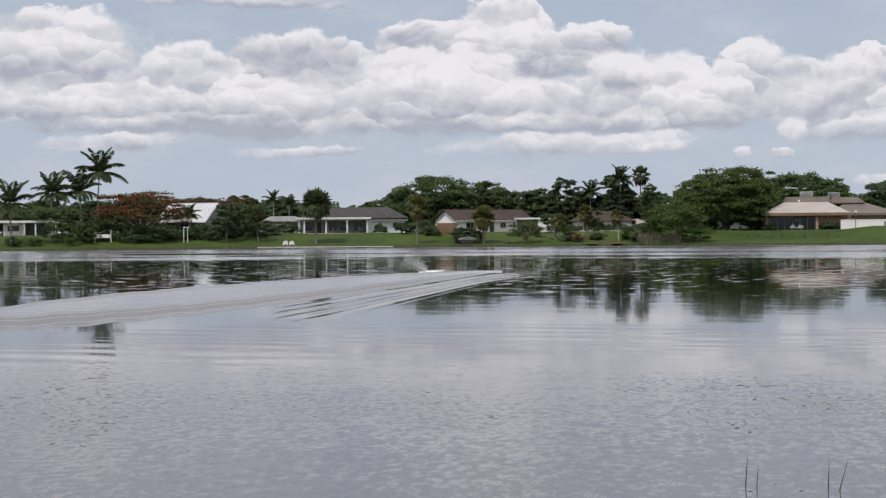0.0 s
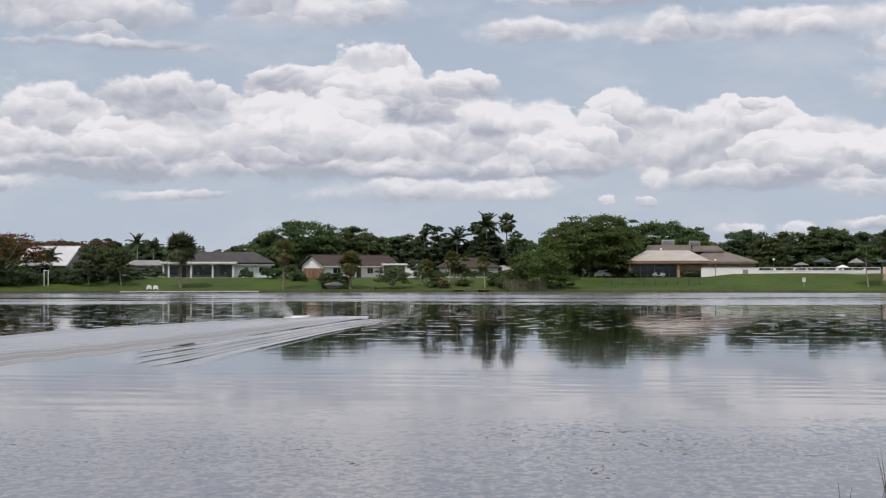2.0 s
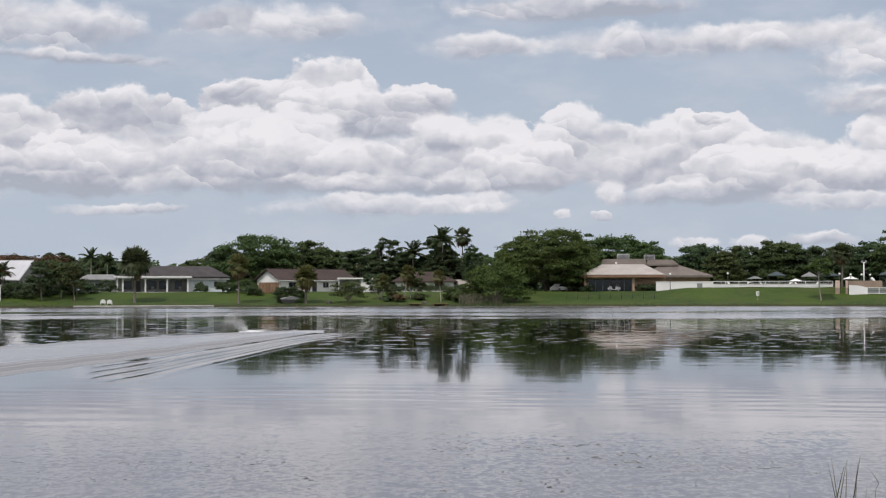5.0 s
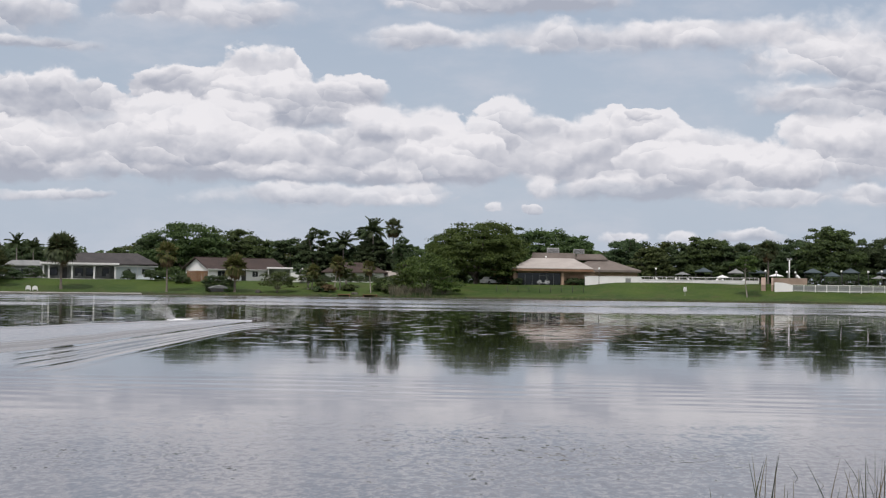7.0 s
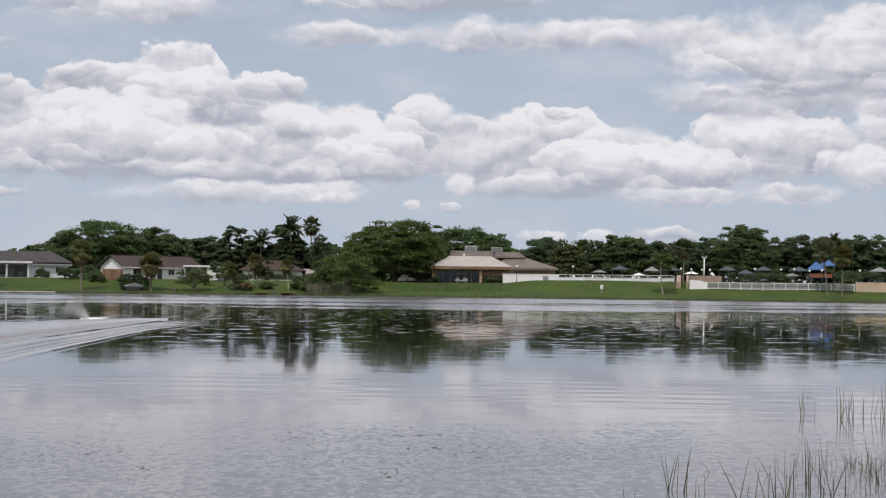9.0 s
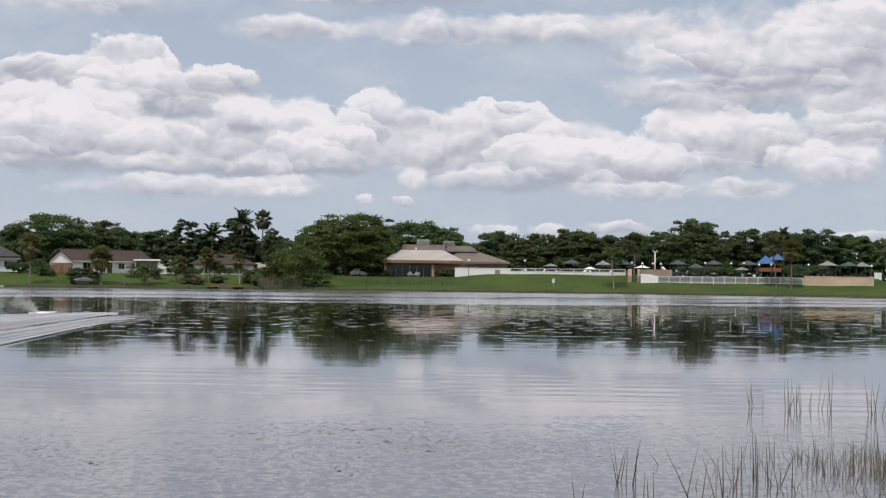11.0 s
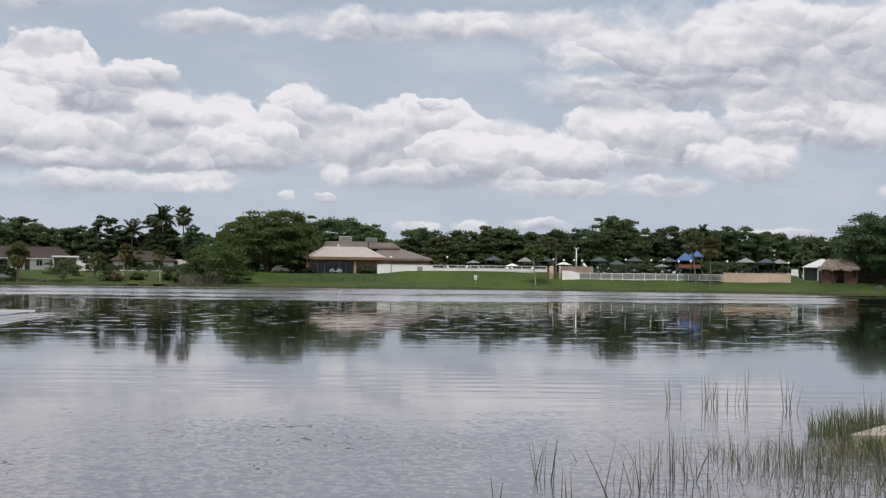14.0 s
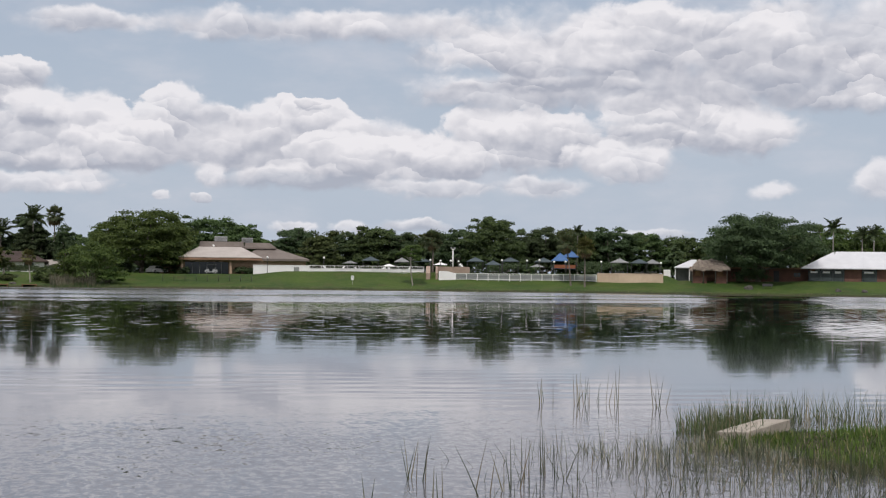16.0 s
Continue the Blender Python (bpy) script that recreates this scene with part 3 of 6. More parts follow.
def build_ground():
    az = np.concatenate([np.arange(-34, 34, 0.4), np.arange(34, 326, 4.0)])
    rr = np.concatenate([[0.01], np.arange(2, 14, 2), np.arange(14, 42, 0.4), np.arange(42, 255, 14), np.arange(255, 302, 0.8), np.arange(302, 400, 9), [450, 600, 900, 1500, 2600, 4200]])
    A, R = np.meshgrid(np.radians(az), rr)
    X, Y = R * np.sin(A), R * np.cos(A)
    v = np.stack([X, Y, ground_height(X, Y)], -1).reshape(-1, 3)
    n, m = len(rr), len(az)
    i, j = np.meshgrid(np.arange(n - 1), np.arange(m), indexing="ij")
    j2 = (j + 1) % m
    f = np.stack([i * m + j, (i + 1) * m + j, (i + 1) * m + j2, i * m + j2], -1).reshape(-1, 4)
    ob = part("ground", mesh("ground", v, f[:, ::-1], True), LAWN)
    return tagged(ob, "mown green lawn sloping down to the lake on muddy banks", "lawn", kind="structure")


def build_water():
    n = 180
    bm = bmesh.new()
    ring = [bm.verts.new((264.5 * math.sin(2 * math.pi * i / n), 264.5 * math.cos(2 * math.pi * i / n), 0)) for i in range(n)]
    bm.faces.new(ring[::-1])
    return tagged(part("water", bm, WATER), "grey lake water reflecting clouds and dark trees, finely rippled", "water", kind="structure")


build_ground()
build_water()

# ---- trees and palms ----
def leaf_cards(rng, c, normal, size):
    """Small bent leaf sprays at points c that face along normal."""
    n = len(c)
    normal = normal / np.maximum(np.linalg.norm(normal, axis=1, keepdims=True), 1e-6)
    t = np.cross(normal, rng.normal(size=(n, 3)))
    t /= np.maximum(np.linalg.norm(t, axis=1, keepdims=True), 1e-6)
    b = np.cross(normal, t)
    s = (size * rng.uniform(0.6, 1.25, n))[:, None]
    v = np.stack([c - t * s, c + b * s * 0.5 + normal * s * 0.18, c + t * s, c - b * s * 0.5 + normal * s * 0.18], 1).reshape(-1, 3)
    f = np.arange(4 * n).reshape(-1, 4)
    return v, f


def crown_mesh(rng, half, z0, z1, clumps, leaves, size, tier=0.6, lop=0.12, hollow=0.25, skew=(0, 0)):
    """A crown of many leaf clumps inside a lumpy dome; returns the mesh and the clump centres."""
    th = rng.uniform(0, 2 * math.pi, clumps)
    rho = rng.uniform(hollow ** 2, 1, clumps) ** 0.5
    ph = rng.uniform(0, 2 * math.pi, 3)
    edge = half * (1 + lop * np.sin(2 * th + ph[0]) + lop * np.sin(3 * th + ph[1]) + lop * 0.6 * np.sin(5 * th + ph[2]))
    span = z1 - z0
    top = z0 + span * (0.22 + 0.78 * np.sqrt(np.clip(1 - (rho * 0.97) ** 2.2, 0, 1)))
    low = z0 + span * 0.06 * rho
    zz = low + (top - low) * rng.uniform(0, 1, clumps) ** 0.75
    cr = half * rng.uniform(0.17, 0.33, clumps) * (60 / clumps) ** 0.25
    c = np.stack([edge * rho * 0.9 * np.cos(th) + skew[0] * (zz - z0), edge * rho * 0.9 * np.sin(th) + skew[1] * (zz - z0), np.minimum(zz, z1 - cr * tier)], 1)
    which = rng.integers(0, clumps, leaves)
    d = rng.normal(size=(leaves, 3))
    d /= np.linalg.norm(d, axis=1, keepdims=True)
    d[:, 2] = np.where(d[:, 2] < -0.25, -d[:, 2] * 0.6, d[:, 2])
    k = rng.uniform(0.35, 1.1, leaves)[:, None]
    p = c[which] + d * k * cr[which][:, None] * np.array([1, 1, tier])
    v, f = leaf_cards(rng, p, d * np.array([0.7, 0.7, 1.0]) + np.array([0, 0, 0.5]) + rng.normal(size=(leaves, 3)) * 0.45, size)
    return mesh("crown", v, f), c


def trunk_mesh(rng, z_fork, radius, centres, limbs=6, lean=(0, 0), stems=1):
    bm = bmesh.new()
    order = rng.permutation(len(centres))
    for s in range(stems):
        o = Vector((rng.uniform(-1, 1), rng.uniform(-1, 1), 0)) * (0.0 if stems == 1 else radius * 3)
        fork = o + Vector((lean[0] + rng.uniform(-0.2, 0.2), lean[1], z_fork))
        tube([o + Vector((0, 0, -0.4)), o + Vector((0, 0, 0.25)), o.lerp(fork, 0.5) + Vector((rng.uniform(-0.15, 0.15), 0, 0)), fork], [radius * 1.5, radius * 1.1, radius * 0.85, radius * 0.75], 8, bm)
        for i in order[s * limbs:(s + 1) * limbs]:
            tip = Vector(centres[i])
            mid = fork.lerp(tip, 0.5) + Vector((0, 0, 0.12 * (tip - fork).length * rng.uniform(-0.3, 1)))
            tube([fork - Vector((0, 0, 0.1)), mid, tip], [radius * 0.6, radius * 0.35, radius * 0.1], 6, bm)
    return bm


def tree(name, bearing, r, width, top, clear, label, category="tree", leaf=GREEN, seed=0, clumps=60, leaves=5000, size=0.36, bark=BARK, radius=0.3,
         group="", limbs=6, stems=1, tier=0.6, lean=(0, 0), hollow=0.22, lop=0.12, skew=(0, 0)):
    """A tree with its crown's width and top height above the lake; clear: free stem under the crown."""
    rng = np.random.default_rng(seed + 1000)
    z = ground_at(bearing, r)
    th = thing(name, at(bearing, r, z, rng.uniform(0, 8)), label, category, group)
    clear = clear * (0.45 if name == "shade_tree" else 1.0)
    cm, centres = crown_mesh(rng, width / 2, clear, top - z, clumps, leaves, size, tier, lop, hollow, skew)
    part("trunk", trunk_mesh(rng, max(clear * 1.05, 0.5), radius, centres, limbs, lean, stems), bark, th)
    part("crown", cm, leaf, th)
    return th


def feather_frond(length, a0, a1, seed):
    """A feather frond along +x that starts a0 degrees above level and ends at a1."""
    rng = np.random.default_rng(seed)
    n = 22
    pts, p = [], np.zeros(3)
    for i in range(n + 1):
        a = radians(a0 + (a1 - a0) * (i / n) ** 1.2)
        pts.append(p.copy())
        p = p + np.array([math.cos(a), 0, math.sin(a)]) * length / n
    v, f = [], []
    for i in range(n):
        w = 0.035 * (1 - i / n) + 0.01
        b = len(v)
        for q in (pts[i], pts[i + 1]):
            v += [q + (0, -w, 0), q + (0, w, 0), q + (0, 0, -w)]
        f += [(b, b + 3, b + 4, b + 1), (b + 1, b + 4, b + 5, b + 2), (b, b + 2, b + 5, b + 3)]
    for i in range(2, n):
        s = i / n
        ll = length * 0.25 * (math.sin(math.pi * min(1, s * 0.9 + 0.1)) ** 0.6 + 0.1)
        d = pts[i + 1] - pts[i]
        d /= np.linalg.norm(d)
        for side in (-1, 1):
            for o in (0.0, 0.5):
                q = pts[i] * (1 - o) + pts[i + 1] * o
                tip = q + d * ll * 0.45 + np.array([0, side * ll * rng.uniform(0.75, 0.95), -ll * rng.uniform(0.25, 0.6)])
                mid = (q + tip) / 2 + np.array([0, 0, ll * 0.08])
                b = len(v)
                v += [q, mid + d * 0.10, tip, mid - d * 0.10]
                f.append((b, b + 1, b + 2, b + 3))
    return mesh("frond", v, f)


def fan_frond(length, spread, seed, drop=0.25):
    """A fan leaf on a stalk along +x."""
    rng = np.random.default_rng(seed)
    v, f = [], []
    stalk = length * 0.45
    w = 0.03
    v += [(0, -w, 0), (0, w, 0), (stalk, w, 0), (stalk, -w, 0)]
    f.append((0, 1, 2, 3))
    for i in range(17):
        a = radians(-spread + 2 * spread * i / 16)
        ll = length * (0.62 - 0.12 * abs(i - 8) / 8) * rng.uniform(0.9, 1.1)
        d, s = np.array([math.cos(a), math.sin(a), 0]), np.array([-math.sin(a), math.cos(a), 0])
        o = np.array([stalk, 0, 0])
        b = len(v)
        v += [o, o + d * ll * 0.55 - s * 0.11 + (0, 0, 0.04), o + d * ll - np.array([0, 0, ll * drop * rng.uniform(0.6, 1.6)]), o + d * ll * 0.55 + s * 0.11 - (0, 0, 0.02)]
        f.append((b, b + 1, b + 2, b + 3))
    return mesh("frond", v, f)


FRONDS = {}


def frond_mesh(kind, step, material):
    key = (kind, step, material.name)
    if key not in FRONDS:
        if kind == "feather":
            me = feather_frond(1.0 * 3.7, *((82, 24), (48, -24), (10, -62))[step], seed=step)
        else:
            me = fan_frond(1.9, (84, 80, 76)[step], step, (0.08, 0.18, 0.4)[step])
        me.materials.append(material)
        FRONDS[key] = me
    return FRONDS[key]


def palm(name, bearing, r, hub, label, kind="feather", reach=3.6, count=18, radius=0.16, seed=0, lean=(0.0, 0.0), material=None, bark=PALE_BARK, skirt=0, group="", sink=0.0):
    """A palm whose crown sprouts at height hub above the lake."""
    rng = np.random.default_rng(seed + 50)
    z = ground_at(bearing, r)
    th = thing(name, at(bearing, r, z), label, "palm tree", group)
    h = hub - z
    top = Vector((lean[0], lean[1], h))
    path = [Vector((0, 0, -0.3)).lerp(top, s) + Vector((lean[0] * (s * s - s) * 0.6, lean[1] * (s * s - s) * 0.6, 0)) for s in (0, 0.04, 0.2, 0.4, 0.6, 0.8, 1.0)]
    part("trunk", tube(path, [radius * 1.7, radius * 1.4, radius * 1.05, radius, radius * 0.9, radius * 0.9, radius * 0.8], 9), bark, th)
    base = 3.7 if kind == "feather" else 1.9
    green = material or (FROND if kind == "feather" else FAN)
    part("crownshaft", ball(top.x, top.y, top.z, radius * 1.3, radius * 1.3, 0.5 if kind == "feather" else 0.35), green, th)
    for i in range(count + skirt):
        s = i / max(count - 1, 1)
        dry = i >= count
        step = 2 if dry else min(2, int(s * 3))
        me = frond_mesh(kind, step, DRY if dry else green)
        tilt = rng.uniform(-8, 8) if kind == "feather" else (-80 + 115 * s + rng.uniform(-12, 12))
        if dry:
            tilt = rng.uniform(20, 40) if kind == "feather" else rng.uniform(45, 72)
        k = reach / base * rng.uniform(0.85, 1.1)
        fr = new("frond", me)
        fr.parent = th
        fr.matrix_local = Matrix.Translation(top) @ pose(0, 0, 0.1, 0, 0, i * 137.5 + rng.uniform(-14, 14)) @ pose(0, 0, 0, rng.uniform(-12, 12), tilt, 0) @ Matrix.Scale(k, 4)
    return th


def shrub(name, bearing, r, width, top, label, leaf=GREEN, seed=0, leaves=1400, size=0.22, sit=0.0, stems=3, group="", depth=1.0):
    rng = np.random.default_rng(seed + 3000)
    z = ground_at(bearing, r)
    th = thing(name, at(bearing, r, z), label, "shrub" if name != "hedge" else "hedge", group)
    cm, centres = crown_mesh(rng, width / 2, sit, top - z, 26, leaves, size, 0.7, 0.1, 0.1)
    part("trunk", trunk_mesh(rng, max(0.3, sit), 0.06, centres, 3, stems=stems), BARK, th, "thin woody stems")
    ob = part("crown", cm, leaf, th)
    ob.scale = (1, depth, 1)
    return th


SHADE = "broad dark-green shade tree with layered boughs behind the houses"
LINE = "dense dark-green tree in the wood behind the park"
# the wood and shade trees: bearing, r, width, top, clear stem, leaf, label, clumps, leaves
HOUSE_TREES = [
    (-9.3, 316, 20, 14.1, 3.0, GREEN, SHADE, 85, 6800), (-7.6, 321, 15, 13.0, 3.0, GREEN, SHADE, 60, 4800), (-10.6, 322, 10, 11.6, 2.5, DEEP, SHADE, 45, 3200),
    (-6.6, 318, 9, 11.0, 2.5, GREEN, SHADE, 45, 3200), (-5.4, 314, 9, 11.2, 2.0, DEEP, SHADE, 45, 3400), (-4.4, 312, 7, 13.4, 2.5, DEEP, SHADE, 34, 2600),
    (-3.6, 317, 9, 10.6, 2.0, DEEP, SHADE, 45, 3200), (-2.35, 314, 8.5, 13.8, 0.6, DEEP, SHADE, 50, 5200), (-1.2, 318, 8, 9.0, 1.5, DEEP, SHADE, 40, 3000), (-2.15, 310, 7.6, 12.0, 0.4, DEEP, SHADE, 50, 4200),
]
CENTRE_TREES = [
    (1.8, 290, 21.0, 14.4, 2.6, BRIGHT, "spreading bright-green tree with layered flat boughs on the lawn", 95, 10500),
    (0.5, 306, 10, 11.0, 2.5, GREEN, SHADE, 55, 4200), (4.6, 313, 17, 14.2, 3.4, GREEN, SHADE, 75, 6000), (5.7, 318, 11, 12.6, 3.2, GREEN, SHADE, 45, 3600), (3.2, 316, 12, 14.2, 3, GREEN, SHADE, 50, 3800),
]
PARK_TREES = [
    (7.6, 322, 11, 12.2, 2.0, DEEP, LINE, 50, 3800), (8.6, 309, 9, 10.2, 1.0, OLIVE, LINE, 45, 3400), (9.6, 324, 9, 11.5, 2, DEEP, LINE, 45, 3200), (10.5, 322, 11, 12.9, 2, GREEN, LINE, 50, 4000),
    (11.7, 325, 10, 11.9, 2, DEEP, LINE, 50, 3600), (12.9, 324, 9, 11.6, 2, DEEP, LINE, 45, 3400), (13.9, 320, 10, 12.4, 2, DEEP, LINE, 45, 3600), (15.3, 311, 13, 14.8, 2.5, GREEN, LINE, 60, 5000),
    (16.2, 322, 9, 11.8, 2, DEEP, LINE, 45, 3400), (17.2, 324, 11, 13.1, 2, DEEP, LINE, 50, 4000), (18.6, 326, 11, 13.3, 2, GREEN, LINE, 50, 4000), (19.9, 327, 12, 13.4, 2, DEEP, LINE, 50, 4200),
]
EAST_TREES = [
    (21.1, 330, 11, 12.2, 2, GREEN, LINE, 50, 3800), (22.2, 334, 9, 10.9, 2, GREEN, LINE, 45, 3200), (23.2, 322, 9, 11.0, 2, GREEN, LINE, 45, 3400),
    (25.4, 281.5, 20.5, 14.6, 4.6, DEEP, "huge dark-green ficus with a low wide crown on the lawn", 120, 11500), (24.0, 300, 9, 12.0, 2, DEEP, LINE, 40, 3400),
    (26.9, 312, 12, 13.4, 2, GREEN, LINE, 50, 4200), (28.0, 318, 13, 14.0, 2, BRIGHT, LINE, 50, 4200), (29.4, 320, 13, 13.2, 2, BRIGHT, LINE, 50, 4200), (30.8, 322, 12, 12.0, 2, GREEN, LINE, 50, 4000),
    (32.5, 322, 13, 12.5, 2, GREEN, LINE, 45, 3200),
]
WEST_TREES = [
    (-15.2, 318, 8, 9.8, 1.5, DEEP, SHADE, 40, 3000), (-16.8, 322, 11, 10.6, 1.5, DEEP, SHADE, 45, 3600), (-11.9, 330, 8, 9.6, 3.0, GREEN, SHADE, 35, 2400),
    (-26.2, 305, 12, 9.0, 1.5, DEEP, SHADE, 45, 3400), (-24.2, 312, 12, 8.8, 1.5, DEEP, SHADE, 45, 3400), (-22.6, 309, 12, 9.0, 1.5, DEEP, SHADE, 45, 3400), (-20.6, 305, 13, 10.0, 1.5, DEEP, SHADE, 45, 3600), (-18.6, 318, 12, 9.4, 1.5, DEEP, SHADE, 45, 3400), (-14.0, 332, 10, 8.6, 1.5, DEEP, SHADE, 40, 2600), (-28.5, 305, 13, 9.6, 1.5, DEEP, SHADE, 45, 3000),
    (2.7, 314, 10, 13.4, 2.5, GREEN, SHADE, 50, 3800),
]
for i, (b, r, w, top, clear, leaf, label, cl, lv) in enumerate(HOUSE_TREES + CENTRE_TREES + PARK_TREES + EAST_TREES + WEST_TREES):
    lop, tier, heads = (0.05, 0.42, 2.6) if "spreading" in label else (0.17, 0.62, 1.4) if "ficus" in label else (0.12, 0.55, 2.2)
    tree("shade_tree", b, r, w, top + 0.7, clear, label, leaf=leaf, seed=i, clumps=int(cl * heads), leaves=int(lv * 3.6), lop=lop, tier=tier, group="shade trees", radius=0.22 + 0.012 * w, size=0.31 if r > 300 else 0.27)
# the canopy of the wood further back
CANOPY_AT = [-30, -26, -22, -17, -14, -11, -6, -3, 1, 6.5, 8, 9, 10.4, 12, 14, 15.4, 16.6, 18, 19.4, 21.3, 22.2, 24, 28, 34]
CANOPY_TOP = [9.6, 9.6, 10, 10.4, 9.6, 11, 11.4, 11.4, 11, 10.6, 12.4, 11.8, 12.8, 12.2, 12.4, 14.2, 12.9, 13.3, 13.6, 12.2, 10.9, 12.3, 13, 12.6]
for i in range(44):
    b = -30 + i * 1.46
    if -13.8 < b < -11.4 or 3.0 < b < 6.4:
        continue
    leaf = (GREEN, OLIVE, DEEP, OLIVE)[i % 4]
    tree("shade_tree", b, 338 + 3 * (i % 3), 12.5, float(np.interp(b, CANOPY_AT, CANOPY_TOP)) + (1.2 if b > 7 else 0.5) - 0.5 * (i % 2), 2.0, LINE if b > 6 else SHADE, leaf=leaf, seed=200 + i, clumps=110, leaves=8200, size=0.38, tier=0.55, radius=0.3, group="shade trees")
for i, (b, r, w, top) in enumerate([(-18.6, 309, 12, 10.4), (-17.3, 311, 12, 10.4), (-19.9, 308, 10, 10.0)]):
    tree("flame_tree", b, r, w, top, 2.5, "rust-red flowering tree behind a white-roofed house", leaf=RUST, seed=90 + i, clumps=50, leaves=4600, size=0.4, group="flame trees")
tree("flame_tree", -20.65, 277, 17.6, 11.2, 1.2, "wide flame tree in scarlet flower over green leaves", leaf=FLAME, seed=99, clumps=90, leaves=8200, size=0.26, radius=0.30, tier=0.34, group="flame trees", hollow=0.3, limbs=12)
# small trees on the lawns
tree("small_tree", -17.4, 271, 5.0, 8.2, 2.2, "small dark garden tree with a thin stem near the water", leaf=DEEP, seed=110, clumps=26, leaves=1900, size=0.26, radius=0.13, group="garden trees")
tree("small_tree", -16.7, 273, 4.8, 9.0, 2.4, "small dark garden tree with a thin stem near the water", leaf=OLIVE, seed=111, clumps=26, leaves=1700, size=0.26, radius=0.12, group="garden trees")
tree("small_tree", -16.2, 270, 4.2, 7.8, 2.3, "small dark garden tree with a thin stem near the water", leaf=OLIVE, seed=112, clumps=24, leaves=1400, size=0.26, radius=0.12, group="garden trees")
tree("small_tree", -17.0, 281, 6.0, 9.0, 1.0, "small dark garden tree with a thin stem near the water", leaf=DEEP, seed=113, clumps=30, leaves=2200, size=0.26, radius=0.13, group="garden trees")
tree("small_tree", -23.0, 274, 8.0, 7.4, 0.8, "bushy green garden tree under taller palms", leaf=GREEN, seed=114, clumps=34, leaves=2600, size=0.26, radius=0.15, group="garden trees", tier=0.3)
tree("small_tree", -24.2, 286, 8.0, 8.2, 2.6, "bushy green garden tree under taller palms", leaf=GREEN, seed=115, clumps=34, leaves=2400, size=0.26, radius=0.15, group="garden trees", tier=0.3)
tree("small_tree", -21.9, 280, 6.0, 7.6, 0.8, "bushy green garden tree under taller palms", leaf=GREEN, seed=116, clumps=30, leaves=2200, size=0.26, radius=0.15, group="garden trees")
tree("small_tree", -5.86, 266.5, 7.2, 4.6, 0.7, "rounded olive shrub-like tree at the waterside", leaf=OLIVE, seed=117, clumps=28, leaves=2400, size=0.2, radius=0.08, stems=3, group="garden trees")
tree("small_tree", -4.7, 271, 3.4, 5.6, 1.2, "open olive tree with forked pale stems", leaf=OLIVE, seed=120, clumps=18, leaves=1100, size=0.24, radius=0.10, stems=2, group="garden trees", bark=PALE_BARK)
tree("waterside_tree", -0.15, 267, 12.4, 8.3, 0.6, "bushy green tree leaning over the water", leaf=BRIGHT, seed=121, clumps=70, leaves=6800, size=0.25, radius=0.12, stems=4, limbs=5, group="waterside trees", hollow=0.15)
tree("waterside_tree", 0.55, 266.5, 5.6, 4.4, 0.3, "bushy green tree leaning over the water", leaf=BRIGHT, seed=122, clumps=30, leaves=2400, size=0.22, radius=0.08, stems=3, group="waterside trees", hollow=0.1)
tree("small_tree", 12.17, 269, 5.2, 8.4, 4.4, "young tree with a pale leaning stem on the grass bank", leaf=BRIGHT, seed=123, clumps=24, leaves=1800, size=0.24, radius=0.11, bark=PALE_BARK, lean=(-0.35, 0), group="garden trees", tier=0.4)
tree("dome_tree", -0.98, 308, 5.4, 12.5, 1.5, "dark clipped-looking round tree above the roofs", leaf=DEEP, seed=124, clumps=90, leaves=9000, size=0.2, hollow=0.05, lop=0.0, tier=0.9)
tree("waterside_tree", -0.95, 266.5, 5.0, 6.4, 0.3, "bushy green tree leaning over the water", leaf=BRIGHT, seed=125, clumps=30, leaves=2300, size=0.22, radius=0.08, stems=3, group="waterside trees", hollow=0.1)
tree("small_tree", -3.2, 274, 3.6, 6.4, 1.6, "open olive tree with forked pale stems", leaf=OLIVE, seed=126, clumps=22, leaves=1500, size=0.26, radius=0.10, stems=2, group="garden trees", bark=PALE_BARK)
tree("small_tree", -5.0, 278, 3.0, 6.0, 1.6, "small dark garden tree with a thin stem near the water", leaf=DEEP, seed=127, clumps=24, leaves=1700, size=0.26, radius=0.10, group="garden trees")
# palms
COCO = "tall coconut palm with drooping dark fronds"
for i, (b, r, hub, reach, lean) in enumerate([(-25.37, 270, 8.2, 4.9, (-0.2, 0)), (-23.98, 298, 10.7, 5.0, (0.6, 0)), (-22.80, 298, 11.0, 4.9, (-0.5, 0)), (-22.25, 300, 14.8, 5.4, (0.6, 0)), (-27.2, 280, 12.0, 4.0, (0, 0))]):
    palm("coconut_palm", b, r, hub, COCO, reach=reach * 1.06, seed=i, lean=lean, group="coconut palms", count=16)
for i, (b, r, hub, reach) in enumerate([(-18.8, 279, 6.3, 2.5), (-15.6, 305, 9.4, 2.6), (-15.0, 309, 8.6, 2.4), (-3.35, 313, 10.6, 3.6), (-2.2, 309, 13.2, 3.6), (28.15, 306, 12.9, 2.9), (29.2, 306, 11.5, 2.6), (29.62, 304, 11.6, 2.6), (18.55, 322, 12.4, 2.0)]):
    palm("feather_palm", b, r, hub, "slim feather palm among the trees", reach=reach, seed=20 + i, group="feather palms", count=17, radius=0.13)
